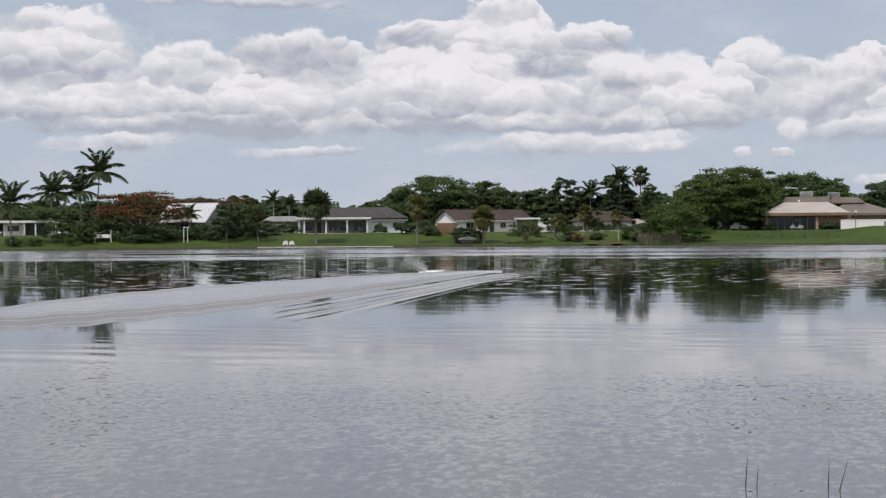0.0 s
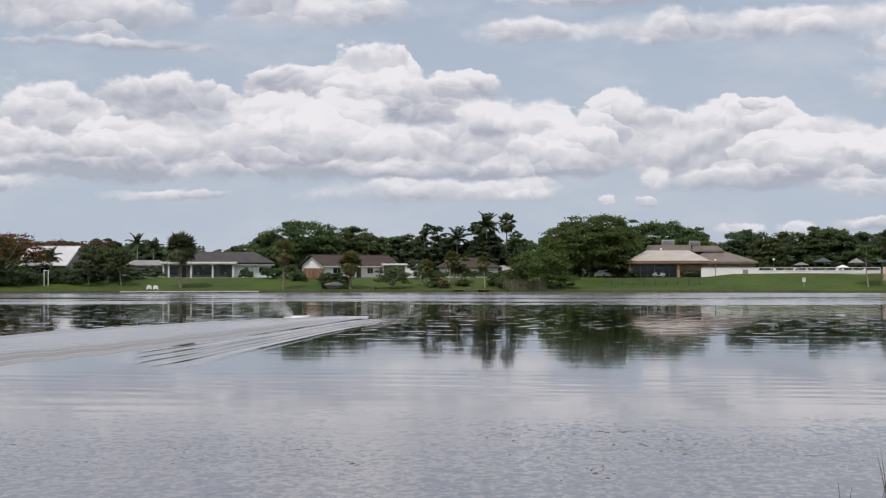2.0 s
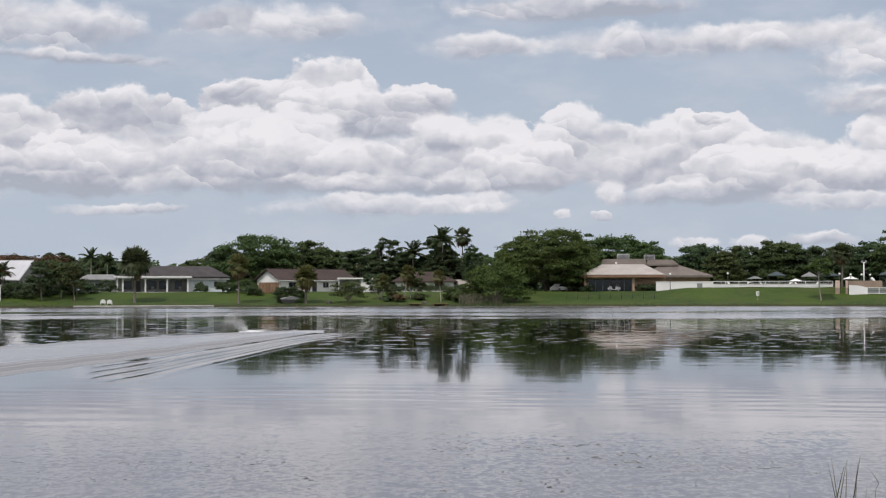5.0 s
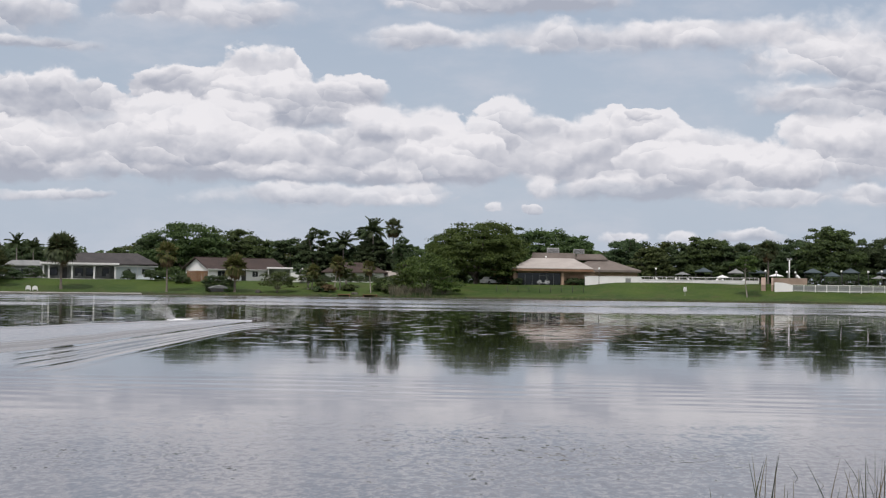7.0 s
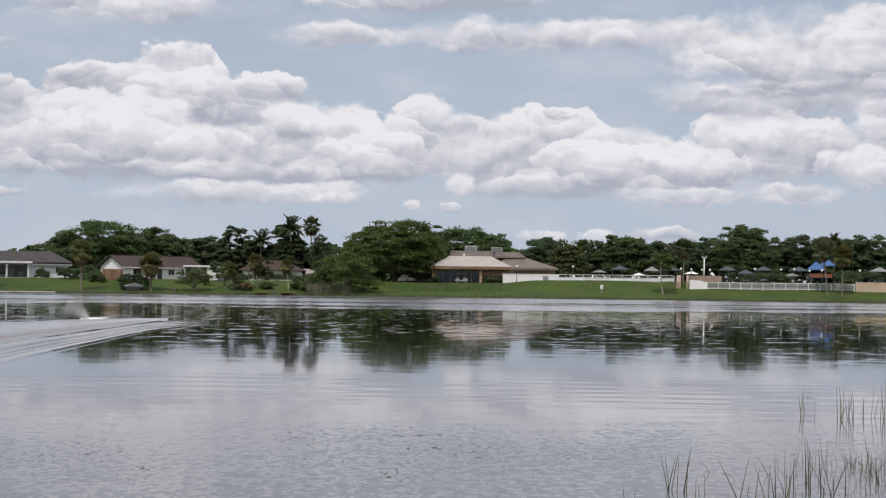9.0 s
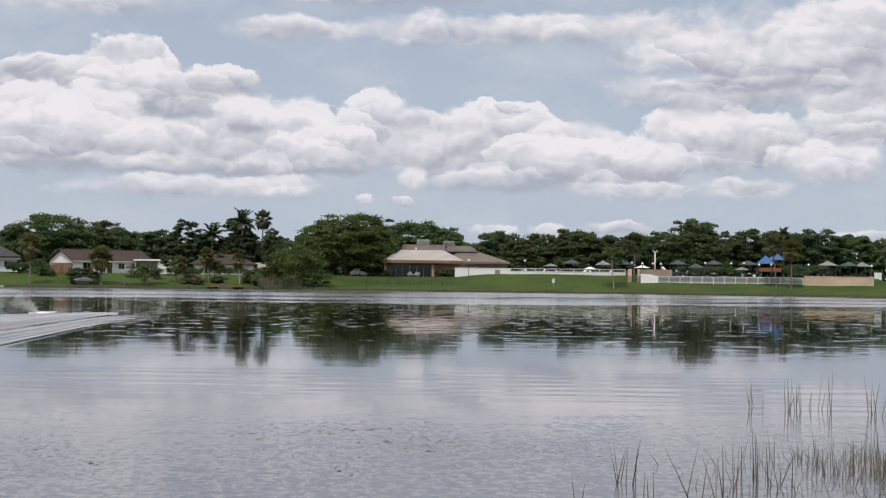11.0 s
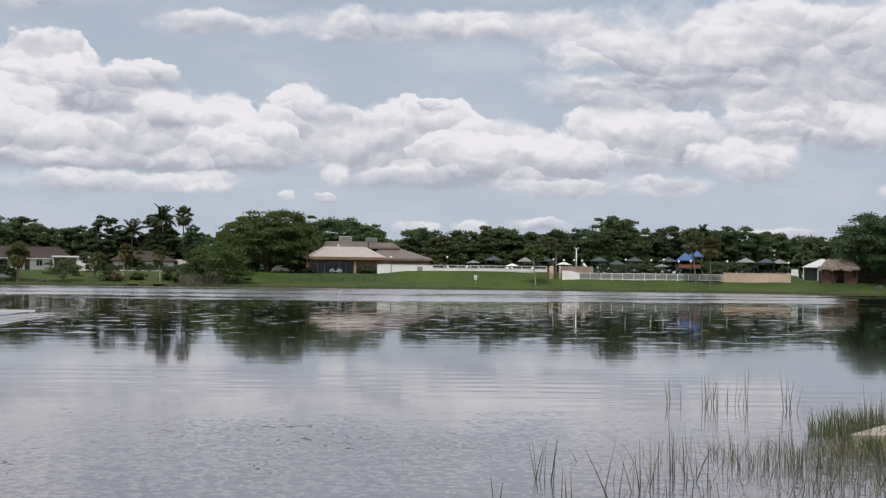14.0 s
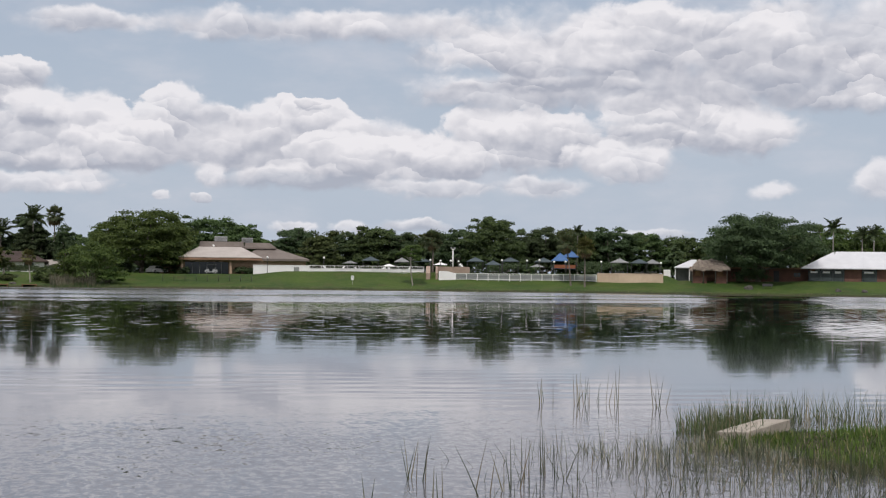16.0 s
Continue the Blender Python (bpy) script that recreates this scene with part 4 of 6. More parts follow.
FANS = [(-13.98, 268, 7.7, 3.0, 120, 2, 0.2, "sabal palm with a full round head on the lawn"), (-10.07, 266, 7.2, 2.3, 22, 26, 0.16, "shaggy palm with hanging dead fronds at the waterside"),
        (-1.42, 318, 14.2, 2.2, 30, 8, 0.14, "tall thin fan palm above the trees"), (-7.5, 266, 5.0, 2.4, 60, 6, 0.2, "low bushy fan palm by the waterside"),
        (18.84, 269, 8.1, 1.9, 60, 6, 0.13, "sabal palm with a small round head by the white fence"), (18.3, 270, 8.8, 1.9, 34, 12, 0.13, "leaning sabal palm with brown hanging fronds"),
        (12.95, 288, 9.6, 2.2, 40, 8, 0.16, "sabal palm with a full round head by the pool")]
for i, (b, r, hub, reach, n, sk, rad, label) in enumerate(FANS):
    palm("fan_palm", b, r, hub, label, "fan", reach, n, rad, 40 + i, (-0.9, 0) if "leaning" in label else (0, 0), bark=BARK, skirt=sk, group="fan palms", material=FAN_LIGHT if "waterside" in label or "fence" in label else None)
for i, (b, r, hub, reach, n, lean) in enumerate([(-3.68, 270, 5.9, 1.7, 30, (0.6, 0)), (-3.45, 271, 4.9, 1.5, 24, (-0.3, 0)), (-2.27, 268, 5.1, 1.5, 28, (-0.4, 0)), (-4.55, 271, 4.4, 1.5, 24, (0.3, 0))]):
    palm("screw_pine", b, r, hub, "screw pine with a tuft of yellow-green leaves on a pale stem", "fan", reach, n, 0.10, 70 + i, lean, material=FAN_LIGHT, skirt=4, group="screw pines")
# shrubs and hedges
HOUSE_BUSHES = [
    (-11.5, 281, 2.4, 4.3, "clipped round green bush by a house wall", DEEP), (-10.65, 280, 2.8, 4.6, "clipped round green bush by a house wall", DEEP), (-14.95, 283, 3.8, 5.0, "dark leafy bush in a garden", DEEP),
    (-9.9, 281, 5.6, 5.2, "dense garden shrubs beside a wooden fence", GREEN), (-9.5, 277, 3.2, 3.6, "dense garden shrubs beside a wooden fence", DEEP), (-16.0, 280, 4, 5.0, "dark leafy bush in a garden", DEEP),
    (-19.3, 274, 7.0, 4.0, "dark undergrowth below a flame tree", DEEP), (-20.4, 273, 5.0, 4.2, "dark undergrowth below a flame tree", DEEP), (-21.2, 275, 4.5, 4.4, "dark undergrowth below a flame tree", DEEP), (-18.2, 279, 5.0, 4.6, "dark undergrowth below a flame tree", DEEP),
]
SHORE_BUSHES = [
    (-25.3, 267, 2.6, 2.6, "low green bush by the waterside", GREEN), (-24.5, 268, 2.0, 2.2, "low green bush by the waterside", GREEN), (-3.9, 268, 3.0, 2.2, "brown heap of cut branches on the bank", DRY), (-4.25, 268.5, 2.4, 1.9, "dark leafy bush in a garden", DEEP), (-7.75, 266, 1.8, 1.6, "low green bush by the waterside", GREEN), (-8.45, 267, 1.8, 2.0, "dark leafy bush in a garden", DEEP), (-7.8, 268, 2.6, 3.0, "dark leafy bush in a garden", DEEP),
    (-19.9, 271, 6.0, 4.4, "dark undergrowth below a flame tree", DEEP), (-20.9, 271, 5.0, 3.8, "dark undergrowth below a flame tree", DEEP), (-23.7, 272, 5.0, 5.4, "low green bush by the waterside", GREEN), (-22.2, 274, 5.0, 5.0, "low green bush by the waterside", DEEP), (-18.6, 276, 5.0, 4.6, "dark undergrowth below a flame tree", DEEP), (-17.6, 276, 4.4, 4.8, "dark undergrowth below a flame tree", DEEP), (-17.3, 277, 6.0, 4.6, "dark leafy bush in a garden", DEEP), (-16.4, 277, 5.5, 4.8, "dark leafy bush in a garden", DEEP), (-15.7, 279, 4.0, 4.4, "dark leafy bush in a garden", DEEP), (-18.0, 274, 4.0, 3.6, "dark leafy bush in a garden", DEEP),
]
GARDEN_BUSHES = [
    (-4.2, 271, 3.0, 2.8, "loose olive bush in a garden", OLIVE), (-3.1, 270, 2.6, 2.4, "loose olive bush in a garden", OLIVE), (-1.8, 271, 4.0, 3.4, "loose olive bush in a garden", OLIVE), (-1.5, 267, 3.0, 2.6, "pale reedy bush at the waterside", OLIVE),
    (-8.0, 273, 3.6, 3.6, "dark leafy bush in a garden", DEEP), (-8.45, 274, 3.0, 3.6, "dark leafy bush in a garden", DEEP),
    (-22.6, 270, 3.6, 4.0, "low green bush by the waterside", GREEN), (-23.2, 268, 2.6, 3.2, "low green bush by the waterside", GREEN),
]
PARK_BUSHES = [
    (5.7, 285, 4.4, 4.1, "trimmed dark bush under a window", DEEP), (3.35, 285, 2.6, 3.9, "trimmed dark bush under a window", DEEP), (2.8, 288, 4.0, 5.4, "grey-green bush under the trees", DEEP), (2.1, 293, 5.0, 5.0, "grey-green bush under the trees", DEEP), (0.9, 292, 6.0, 5.4, "grey-green bush under the trees", DEEP),
    (9.2, 282.5, 2.6, 4.2, "low bush behind the pool railing", DEEP), (13.2, 290, 4, 5.4, "leafy green bush by the pool", GREEN), (15.8, 296, 7, 5.6, "leafy green bush by the pool", DEEP), (16.7, 296, 5, 5.4, "leafy green bush by the pool", GREEN), (19.5, 296, 8, 6.0, "leafy green bush by the pool", DEEP), (18.9, 298, 5, 6.0, "leafy green bush by the pool", DEEP),
    (25.2, 280, 7.0, 5.0, "dark undergrowth below a ficus", DEEP)
]
for i, (b, r, w, top, label, leaf) in enumerate(HOUSE_BUSHES + SHORE_BUSHES + GARDEN_BUSHES + PARK_BUSHES):
    shrub("bush", b, r, w, top, label, leaf, i, leaves=int((500 + 190 * w) * (2.6 if "clipped" in label else 1.0)), group="bushes")
for i, (b, w, top) in enumerate([(-3.1, 8, 4.1), (-1.9, 8, 4.0), (-4.3, 5, 4.0)]):
    shrub("hedge", b, 286, w, top, "long clipped hedge in front of a low house", DEEP, 60 + i, leaves=1700, group="hedges", depth=0.3)

# the dense undergrowth of the wood
rng = np.random.default_rng(500)
n = 30000
b, r = np.radians(rng.uniform(-33, 36, n)), rng.uniform(326, 338, n)
lumps = 5.2 + 1.3 * np.sin(np.degrees(b) * 2.3) + 0.9 * np.sin(np.degrees(b) * 5.1 + 1) + 0.6 * np.sin(np.degrees(b) * 11 + 2)
c = np.stack([r * np.sin(b), r * np.cos(b), 2.4 + lumps * rng.uniform(0, 1, n) ** 0.8], 1)
v, f = leaf_cards(rng, c, np.stack([-np.sin(b), -np.cos(b), np.ones(n)], 1) + rng.normal(size=(n, 3)) * 0.5, 0.6)
tagged(part("thicket", mesh("thicket", v, f), DEEP), "dark green thicket under the distant trees", "thicket", kind="stuff")

# rough grass and sedge along the far water's edge
rng = np.random.default_rng(501)
n = 14000
b = rng.uniform(-30, 34, n)
ar = np.radians(b)
dense = np.clip(0.35 + 0.65 * np.sin(b * 2.1) * np.sin(b * 0.7 + 1), 0, 1) * np.where((b > -16.3) & (b < -10.9), 0.1, 1) + np.exp(-((b + 0.4) / 1.1) ** 2) * 2
keep = rng.uniform(0, 1, n) < dense
b, ar = b[keep], ar[keep]
n = len(b)
r = SHORE + rng.exponential(0.7, n) - 0.2
x, y = r * np.sin(ar), r * np.cos(ar)
tall = rng.uniform(0.12, 0.36, n) * (1 + 2.2 * np.exp(-((b + 0.4) / 0.9) ** 2))
c = np.stack([x, y, np.maximum(ground_height(x, y), -0.1) + tall * 0.45], 1)
side = np.stack([np.cos(ar), -np.sin(ar), np.zeros(n)], 1)
lean = rng.normal(0, 0.18, n)[:, None] * side
upw = np.array([0, 0, 1.0])
t2 = tall[:, None] * 0.5
v = np.stack([c - upw * t2 - side * 0.05, c - upw * t2 + side * 0.05, c + upw * t2 + lean], 1).reshape(-1, 3)
tagged(part("bank_grass", mesh("bank_grass", v, np.arange(3 * n).reshape(-1, 3)), RUSH), "rough dark grass along the far bank", "grass", kind="stuff")

# ---- houses ----
def window(parent, x0, x1, z0, z1, y, trim=WHITE, bars=1):
    """A framed window on a wall whose face lies at y, with its panes."""
    w = part("window", box(x0, x1, y - 0.05, y + 0.06, z0, z1), trim, parent)
    step = (x1 - x0 - 0.1) / (bars + 1)
    for i in range(bars + 1):
        a = x0 + 0.08 + i * step
        part("pane", box(a, a + step - 0.06, y - 0.062, y - 0.051, z0 + 0.09, z1 - 0.09), GLASS, w)
    return w


def door(parent, x0, x1, z0, z1, y, material=WHITE):
    d = part("door", box(x0, x1, y - 0.05, y + 0.04, z0, z1, 0.01), material, parent)
    part("handle", tube([(x1 - 0.15, y - 0.11, z0 + 1.0), (x1 - 0.05, y - 0.11, z0 + 1.0)], 0.025, 6), GALV, d)
    return d


def gable_house(name, m, length, depth, wall_h, ridge_h, wall, roof, label, over=0.6):
    """A house with its ridge along x, walls with thickness and a roof of two slabs."""
    th = thing(name, m, label, "house")
    l, d = length / 2, depth / 2
    part("wall", box(-l, l, -d, -d + 0.2, -0.5, wall_h), wall, th)
    part("wall", box(-l, l, d - 0.2, d, -0.5, wall_h), wall, th)
    gable = [(-d, -0.5), (d, -0.5), (d, wall_h), (0, ridge_h - 0.15), (-d, wall_h)]
    for s in (-1, 1):
        bm = prism(gable, -0.1, 0.1)
        bmesh.ops.rotate(bm, verts=bm.verts, cent=(0, 0, 0), matrix=Matrix.Rotation(radians(90), 3, "Z"))
        bmesh.ops.translate(bm, verts=bm.verts, vec=(s * (l - 0.1), 0, 0))
        part("gable_wall", bm, wall, th)
    k = (ridge_h - wall_h) / d
    slab = [(-d - over, wall_h - over * k), (0, ridge_h), (d + over, wall_h - over * k), (d + over, wall_h - over * k - 0.16), (0, ridge_h - 0.16), (-d - over, wall_h - over * k - 0.16)]
    bm = prism(slab, -l - over, l + over)
    bmesh.ops.rotate(bm, verts=bm.verts, cent=(0, 0, 0), matrix=Matrix.Rotation(radians(90), 3, "Z"))
    part("roof", bm, roof, th)
    part("ridge_cap", box(-l - over, l + over, -0.15, 0.15, ridge_h - 0.06, ridge_h + 0.06, 0.03), roof, th)
    z = wall_h - over * k - 0.1
    part("gutter", box(-l - over, l + over, -d - over - 0.12, -d - over, z - 0.08, z + 0.06, 0.02), WHITE, th)
    return th


def porch_house():
    th = thing("porch_house", at(-12.6, 285, 2.6), "low pale-blue house with a dark shingle roof and white-columned porch", "house")
    part("wall", box(-10.0, 3.2, 4.0, 4.2, -0.6, 2.6), GREY_WALL, th)
    part("wall", box(3.0, 10.3, 1.0, 1.2, -0.6, 2.55), PALE_BLUE, th)
    part("wall", box(3.0, 3.2, 1.2, 4.0, -0.6, 2.55), PALE_BLUE, th)
    part("wall", box(10.1, 10.3, 1.2, 12.0, -0.6, 2.55), PALE_BLUE, th)
    part("wall", box(-10.0, -9.8, 4.2, 12.0, -0.6, 2.55), PALE_BLUE, th)
    part("wall", box(-10.0, 10.3, 12.0, 12.2, -0.6, 2.55), PALE_BLUE, th)
    part("porch_floor", box(-10.2, 3.2, 0.0, 4.0, -0.6, 0.05), CAP, th)
    for x in (-10.1, -9.1, -4.9, -0.85, 3.0):
        c = part("column", box(x - 0.16, x + 0.16, 0.1, 0.42, 0.05, 2.5, 0.03), WHITE, th)
        part("capital", box(x - 0.22, x + 0.22, 0.04, 0.48, 2.38, 2.5, 0.02), WHITE, c)
    part("beam", box(-10.4, 3.3, 0.05, 0.5, 2.5, 2.82, 0.02), WHITE, th)
    part("porch_ceiling", box(-10.3, 3.2, 0.5, 4.0, 2.55, 2.65), WHITE, th)
    part("fascia", box(3.2, 10.9, 0.3, 0.42, 2.35, 2.62, 0.02), WHITE, th)
    part("roof", hip(-10.8, 11.0, 0.0, 13.0, 2.95, -3.4, 7.2, 6.2, 6.8, 5.05), SHINGLE, th, "dark grey-brown shingles")
    part("porch_roof", hip(-10.7, 3.7, -0.35, 3.0, 2.98, -9.0, 3.5, 2.6, 2.95, 3.45, 0.14), SHINGLE, th)
    part("porch_fascia", box(-10.75, 3.75, -0.45, -0.37, 2.70, 3.04, 0.015), WHITE, th)
    door(th, -6.9, -5.9, 0.05, 2.15, 4.0, DARK)
    for x0, x1 in ((-9.2, -7.6), (-4.4, -2.9), (-2.4, -0.9), (0.6, 1.9)):
        window(th, x0, x1, 0.55, 2.1, 4.0, DARK, 0)
    window(th, 5.2, 5.9, 1.0, 2.1, 1.0)
    window(th, 7.9, 9.2, 0.9, 2.1, 1.0)
    part("downpipe", tube([(7.1, 0.92, -0.3), (7.1, 0.92, 2.4)], 0.05, 8), WHITE, th)
    # patio furniture in the shade of the porch
    for x in (-3.6, 0.2, 1.6):
        ch = thing("patio_chair", at(-12.6, 285, 2.6) @ pose(x, 2.2, 0.05), "grey patio chair in the shade of a porch", "chair", "patio chairs")
        part("seat", box(-0.28, 0.28, -0.28, 0.28, 0.38, 0.45, 0.02), GREY_CANVAS, ch)
        part("backrest", box(-0.28, 0.28, 0.24, 0.30, 0.45, 1.0, 0.02), GREY_CANVAS, ch)
        for sx in (-0.24, 0.24):
            for sy in (-0.24, 0.24):
                part("leg", box(sx - 0.025, sx + 0.025, sy - 0.025, sy + 0.025, 0, 0.38), GALV, ch)


def white_roof_house():
    th = gable_house("white_roof_house", at(-18.62, 289, 2.5, -26), 9, 10.5, 2.9, 6.1, GREY_WALL, METAL_WHITE, "grey house under a bright white metal roof among trees", 0.7)
    for i in range(13):
        x = -5.2 + i * 0.85
        a = math.atan2(3.2, 5.25)
        bm = box(x - 0.03, x + 0.03, -3.3, 3.3, 0, 0.05)
        bmesh.ops.rotate(bm, verts=bm.verts, cent=(0, 0, 0), matrix=Matrix.Rotation(a, 3, "X"))
        bmesh.ops.translate(bm, verts=bm.verts, vec=(0, -2.95, 4.31))
        part("seam", bm, METAL_WHITE, th)
    for x in (-3.0, 0.5, 3.2):
        window(th, x - 0.9, x + 0.9, 0.9, 2.1, -5.25)


def gable_white_house():
    m = at(-7.5, 292, 2.5, 32)
    th = gable_house("gabled_house", m, 17, 8.6, 2.65, 4.6, OFFWHITE, SHINGLE_BROWN, "white stucco bungalow with a low brown shingle roof", 0.6)
    door(th, -1.2, -0.2, 0, 2.1, -4.3, DARK)
    for x0, x1 in ((-6.6, -4.6), (-3.6, -2.0), (1.2, 2.6), (4.2, 6.2)):
        window(th, x0, x1, 0.85, 2.05, -4.3)
    cp = thing("carport", at(-5.5, 284, 2.45), "white flat-roofed carport beside a bungalow", "carport")
    part("roof", box(-3.9, 3.9, 0, 6, 2.55, 2.86, 0.04), WHITE, cp)
    part("wall", box(-3.6, 3.6, 5.6, 5.8, -0.5, 2.55), OFFWHITE, cp)
    part("wall", box(0.6, 2.6, 0.4, 0.6, -0.5, 2.55), OFFWHITE, cp)
    part("wall", box(-3.7, -3.5, 3.0, 5.6, -0.5, 2.55), OFFWHITE, cp)
    for x in (-3.6, -0.9, 3.6):
        part("post", box(x - 0.08, x + 0.08, 0.3, 0.46, -0.4, 2.55), WHITE, cp)
    fc = thing("wooden_fence", at(-8.95, 279, 2.2, -24), "upright brown board fence at the edge of a garden", "fence")
    for i in range(14):
        x = -1.9 + i * 0.29
        part("board", box(x, x + 0.265, -0.02, 0.02, -0.4, 2.2 + 0.03 * math.sin(i * 2.3), 0.008), WOOD, fc)
    for z in (0.3, 1.8):
        part("rail", box(-1.9, 2.15, 0.02, 0.1, z, z + 0.1), WOOD, fc)
    for x in (-1.9, 0.1, 2.1):
        part("post", box(x - 0.06, x + 0.06, 0.1, 0.22, -0.5, 2.25), WOOD, fc)


def flat_house():
    th = thing("flat_roofed_house", at(-24.55, 285, 2.55), "low cream house with a flat white roof edge", "house")
    part("wall", box(-5.5, -1.7, 1.5, 1.7, -0.5, 2.4), OFFWHITE, th)
    part("wall", box(2.8, 3.6, 1.5, 1.7, -0.5, 2.4), OFFWHITE, th)
    part("wall", box(-5.5, 4.4, 5.8, 6.0, -0.5, 2.4), GREY_WALL, th)
    part("roof", box(-6.2, 4.6, 0, 8, 2.4, 2.85, 0.04), WHITE, th)
    for x in (-1.7, 0.3, 2.5, 3.9):
        part("post", box(x - 0.14, x + 0.14, 0.2, 0.48, -0.4, 2.4, 0.02), OFFWHITE, th)
    window(th, -4.8, -2.6, 0.8, 2.0, 1.5)
    window(th, -0.8, 1.6, 0.7, 2.1, 5.8, DARK, 2)


def back_houses():
    th = thing("tiled_house", at(-2.9, 300, 2.5), "low house with a brown hip roof behind a hedge", "house")
    part("wall", box(-6, 6, 0.6, 0.8, -0.3, 2.2), OFFWHITE, th)
    part("wall", box(-6, -5.8, 0.8, 9.5, -0.3, 2.2), OFFWHITE, th)
    part("wall", box(5.8, 6, 0.8, 9.5, -0.3, 2.2), OFFWHITE, th)
    part("roof", hip(-6.8, 6.8, 0, 10, 2.2, -3.2, 2.4, 4.6, 5.4, 4.2), SHINGLE_BROWN, th)
    window(th, -2, 0, 0.8, 1.9, 0.6)
    window(th, 2, 4, 0.8, 1.9, 0.6)
    th = thing("tiled_house", at(-1.7, 304, 2.1), "low house with a pale flat-pitched roof behind a hedge", "house")
    part("wall", box(-4, 4, 0.6, 0.8, -0.3, 1.8), OFFWHITE, th)
    part("roof", hip(-4.6, 4.6, 0, 8, 1.9, -1.8, 2.2, 3.6, 4.2, 3.0), TILE_PINK, th)
    window(th, -2.6, -0.8, 0.7, 1.6, 0.6)
    th = thing("pale_roofed_house", at(-15.35, 296, 2.5), "small house with a pale low roof among palms", "house")
    part("wall", box(-3.4, 3.6, 0.6, 0.8, -0.3, 2.5), GREY_WALL, th)
    part("roof", hip(-4.0, 5.2, 0, 8, 2.6, -2.0, 3.0, 3.6, 4.2, 3.6), GREY_CANVAS, th)
    window(th, -1.6, 0.4, 0.8, 1.9, 0.6)


def community_centre():
    th = thing("community_centre", at(4.7, 285, 2.65), "tan brick community centre with layered hipped roofs and dark glass doors", "building")
    part("wall", box(-7.0, -6.4, 1.8, 2.05, -0.6, 3.0), TAN, th)
    part("wall", box(1.9, 8.2, 1.8, 2.05, -0.6, 3.0), TAN, th)
    part("lintel_wall", box(-6.4, 1.9, 1.8, 2.05, 2.3, 3.0), TAN, th)
    part("wall", box(-7.0, -6.75, 2.05, 14, -0.6, 3.0), TAN, th)
    part("wall", box(8.2, 17.0, 7.0, 7.25, -0.6, 3.0), TAN, th)
    part("wall", box(7.95, 8.2, 2.05, 7.0, -0.6, 3.0), TAN, th)
    part("wall", box(-11.2, -7.0, 4.5, 4.75, -0.6, 3.2), TAN, th)
    part("back_wall", box(-11.2, 17.0, 18.0, 18.2, -0.6, 3.2), TAN, th)
    part("wing_roof", box(-11.6, -6.6, 3.6, 14, 2.6, 3.2, 0.04), FASCIA, th)
    gl = part("glass_front", box(-6.4, 1.9, 1.95, 2.02, -0.1, 2.3), DARK, th)
    for i in range(6):
        x = -6.35 + i * 1.375
        part("pane", box(x + 0.06, x + 1.3, 1.90, 1.94, 0.0, 2.22), GLASS, gl)
        part("mullion", box(x - 0.02, x + 0.05, 1.86, 1.95, -0.1, 2.3), GALV, gl)
    for x in (-6.9, 2.3, 8.2):
        part("pier", box(x - 0.22, x + 0.22, -0.2, 0.24, -0.6, 2.72, 0.02), TAN, th)
    part("fascia", box(-7.6, 8.2, -0.9, -0.7, 2.62, 3.12, 0.03), FASCIA, th)
    part("soffit", box(-7.5, 8.1, -0.7, 1.8, 2.66, 2.78), FASCIA, th)
    part("front_roof", hip(-7.6, 8.2, -0.95, 15, 3.2, -3.8, 4.4, 6.4, 9.0, 5.25, 0.12), TILE_PINK, th, "pale pinkish-tan tiles")
    part("right_roof", hip(4.0, 17.6, 5.6, 20, 3.05, 8.2, 10.6, 10.5, 14.0, 5.35, 0.4), TILE_BROWN, th, "brown tiles in shade")
    part("parapet", hip(-3.9, 4.9, 8.4, 17, 5.3, -3.6, 4.8, 8.8, 16.6, 6.35, 0.3), TILE_BROWN, th, "low tiled parapet")
    part("parapet", hip(4.95, 11.2, 9.2, 17, 5.3, 5.2, 10.0, 9.6, 16.6, 6.2, 0.3), TILE_BROWN, th, "low tiled parapet")
    for x, y, w, h in ((0.4, 11.0, 2.5, 1.1), (5.6, 12.0, 2.2, 0.9)):
        ac = part("air_conditioner", box(x - w / 2, x + w / 2, y, y + 2, 6.3, 6.3 + h, 0.05), GALV, th, "grey rooftop air handler")
        for i in range(4):
            part("louvre", box(x - w / 2 + 0.15, x + w / 2 - 0.15, y - 0.03, y - 0.004, 6.45 + i * h * 0.2, 6.52 + i * h * 0.2), DARK, ac)
    part("vent", ball(-1.0, 8.2, 5.5, 0.22), WHITE, th)
    w = thing("garden_wall", at(7.05, 283, 2.9), "long white rendered wall beside the centre", "wall")
    part("wall_body", box(-5.1, 5.6, 0, 0.25, -0.6, 1.45, 0.02), OFFWHITE, w)
    part("coping", box(-5.15, 5.65, -0.06, 0.31, 1.45, 1.56, 0.02), WHITE, w)
    part("opening", box(2.6, 3.6, -0.02, -0.004, 0.3, 1.2), GREY_WALL, w)


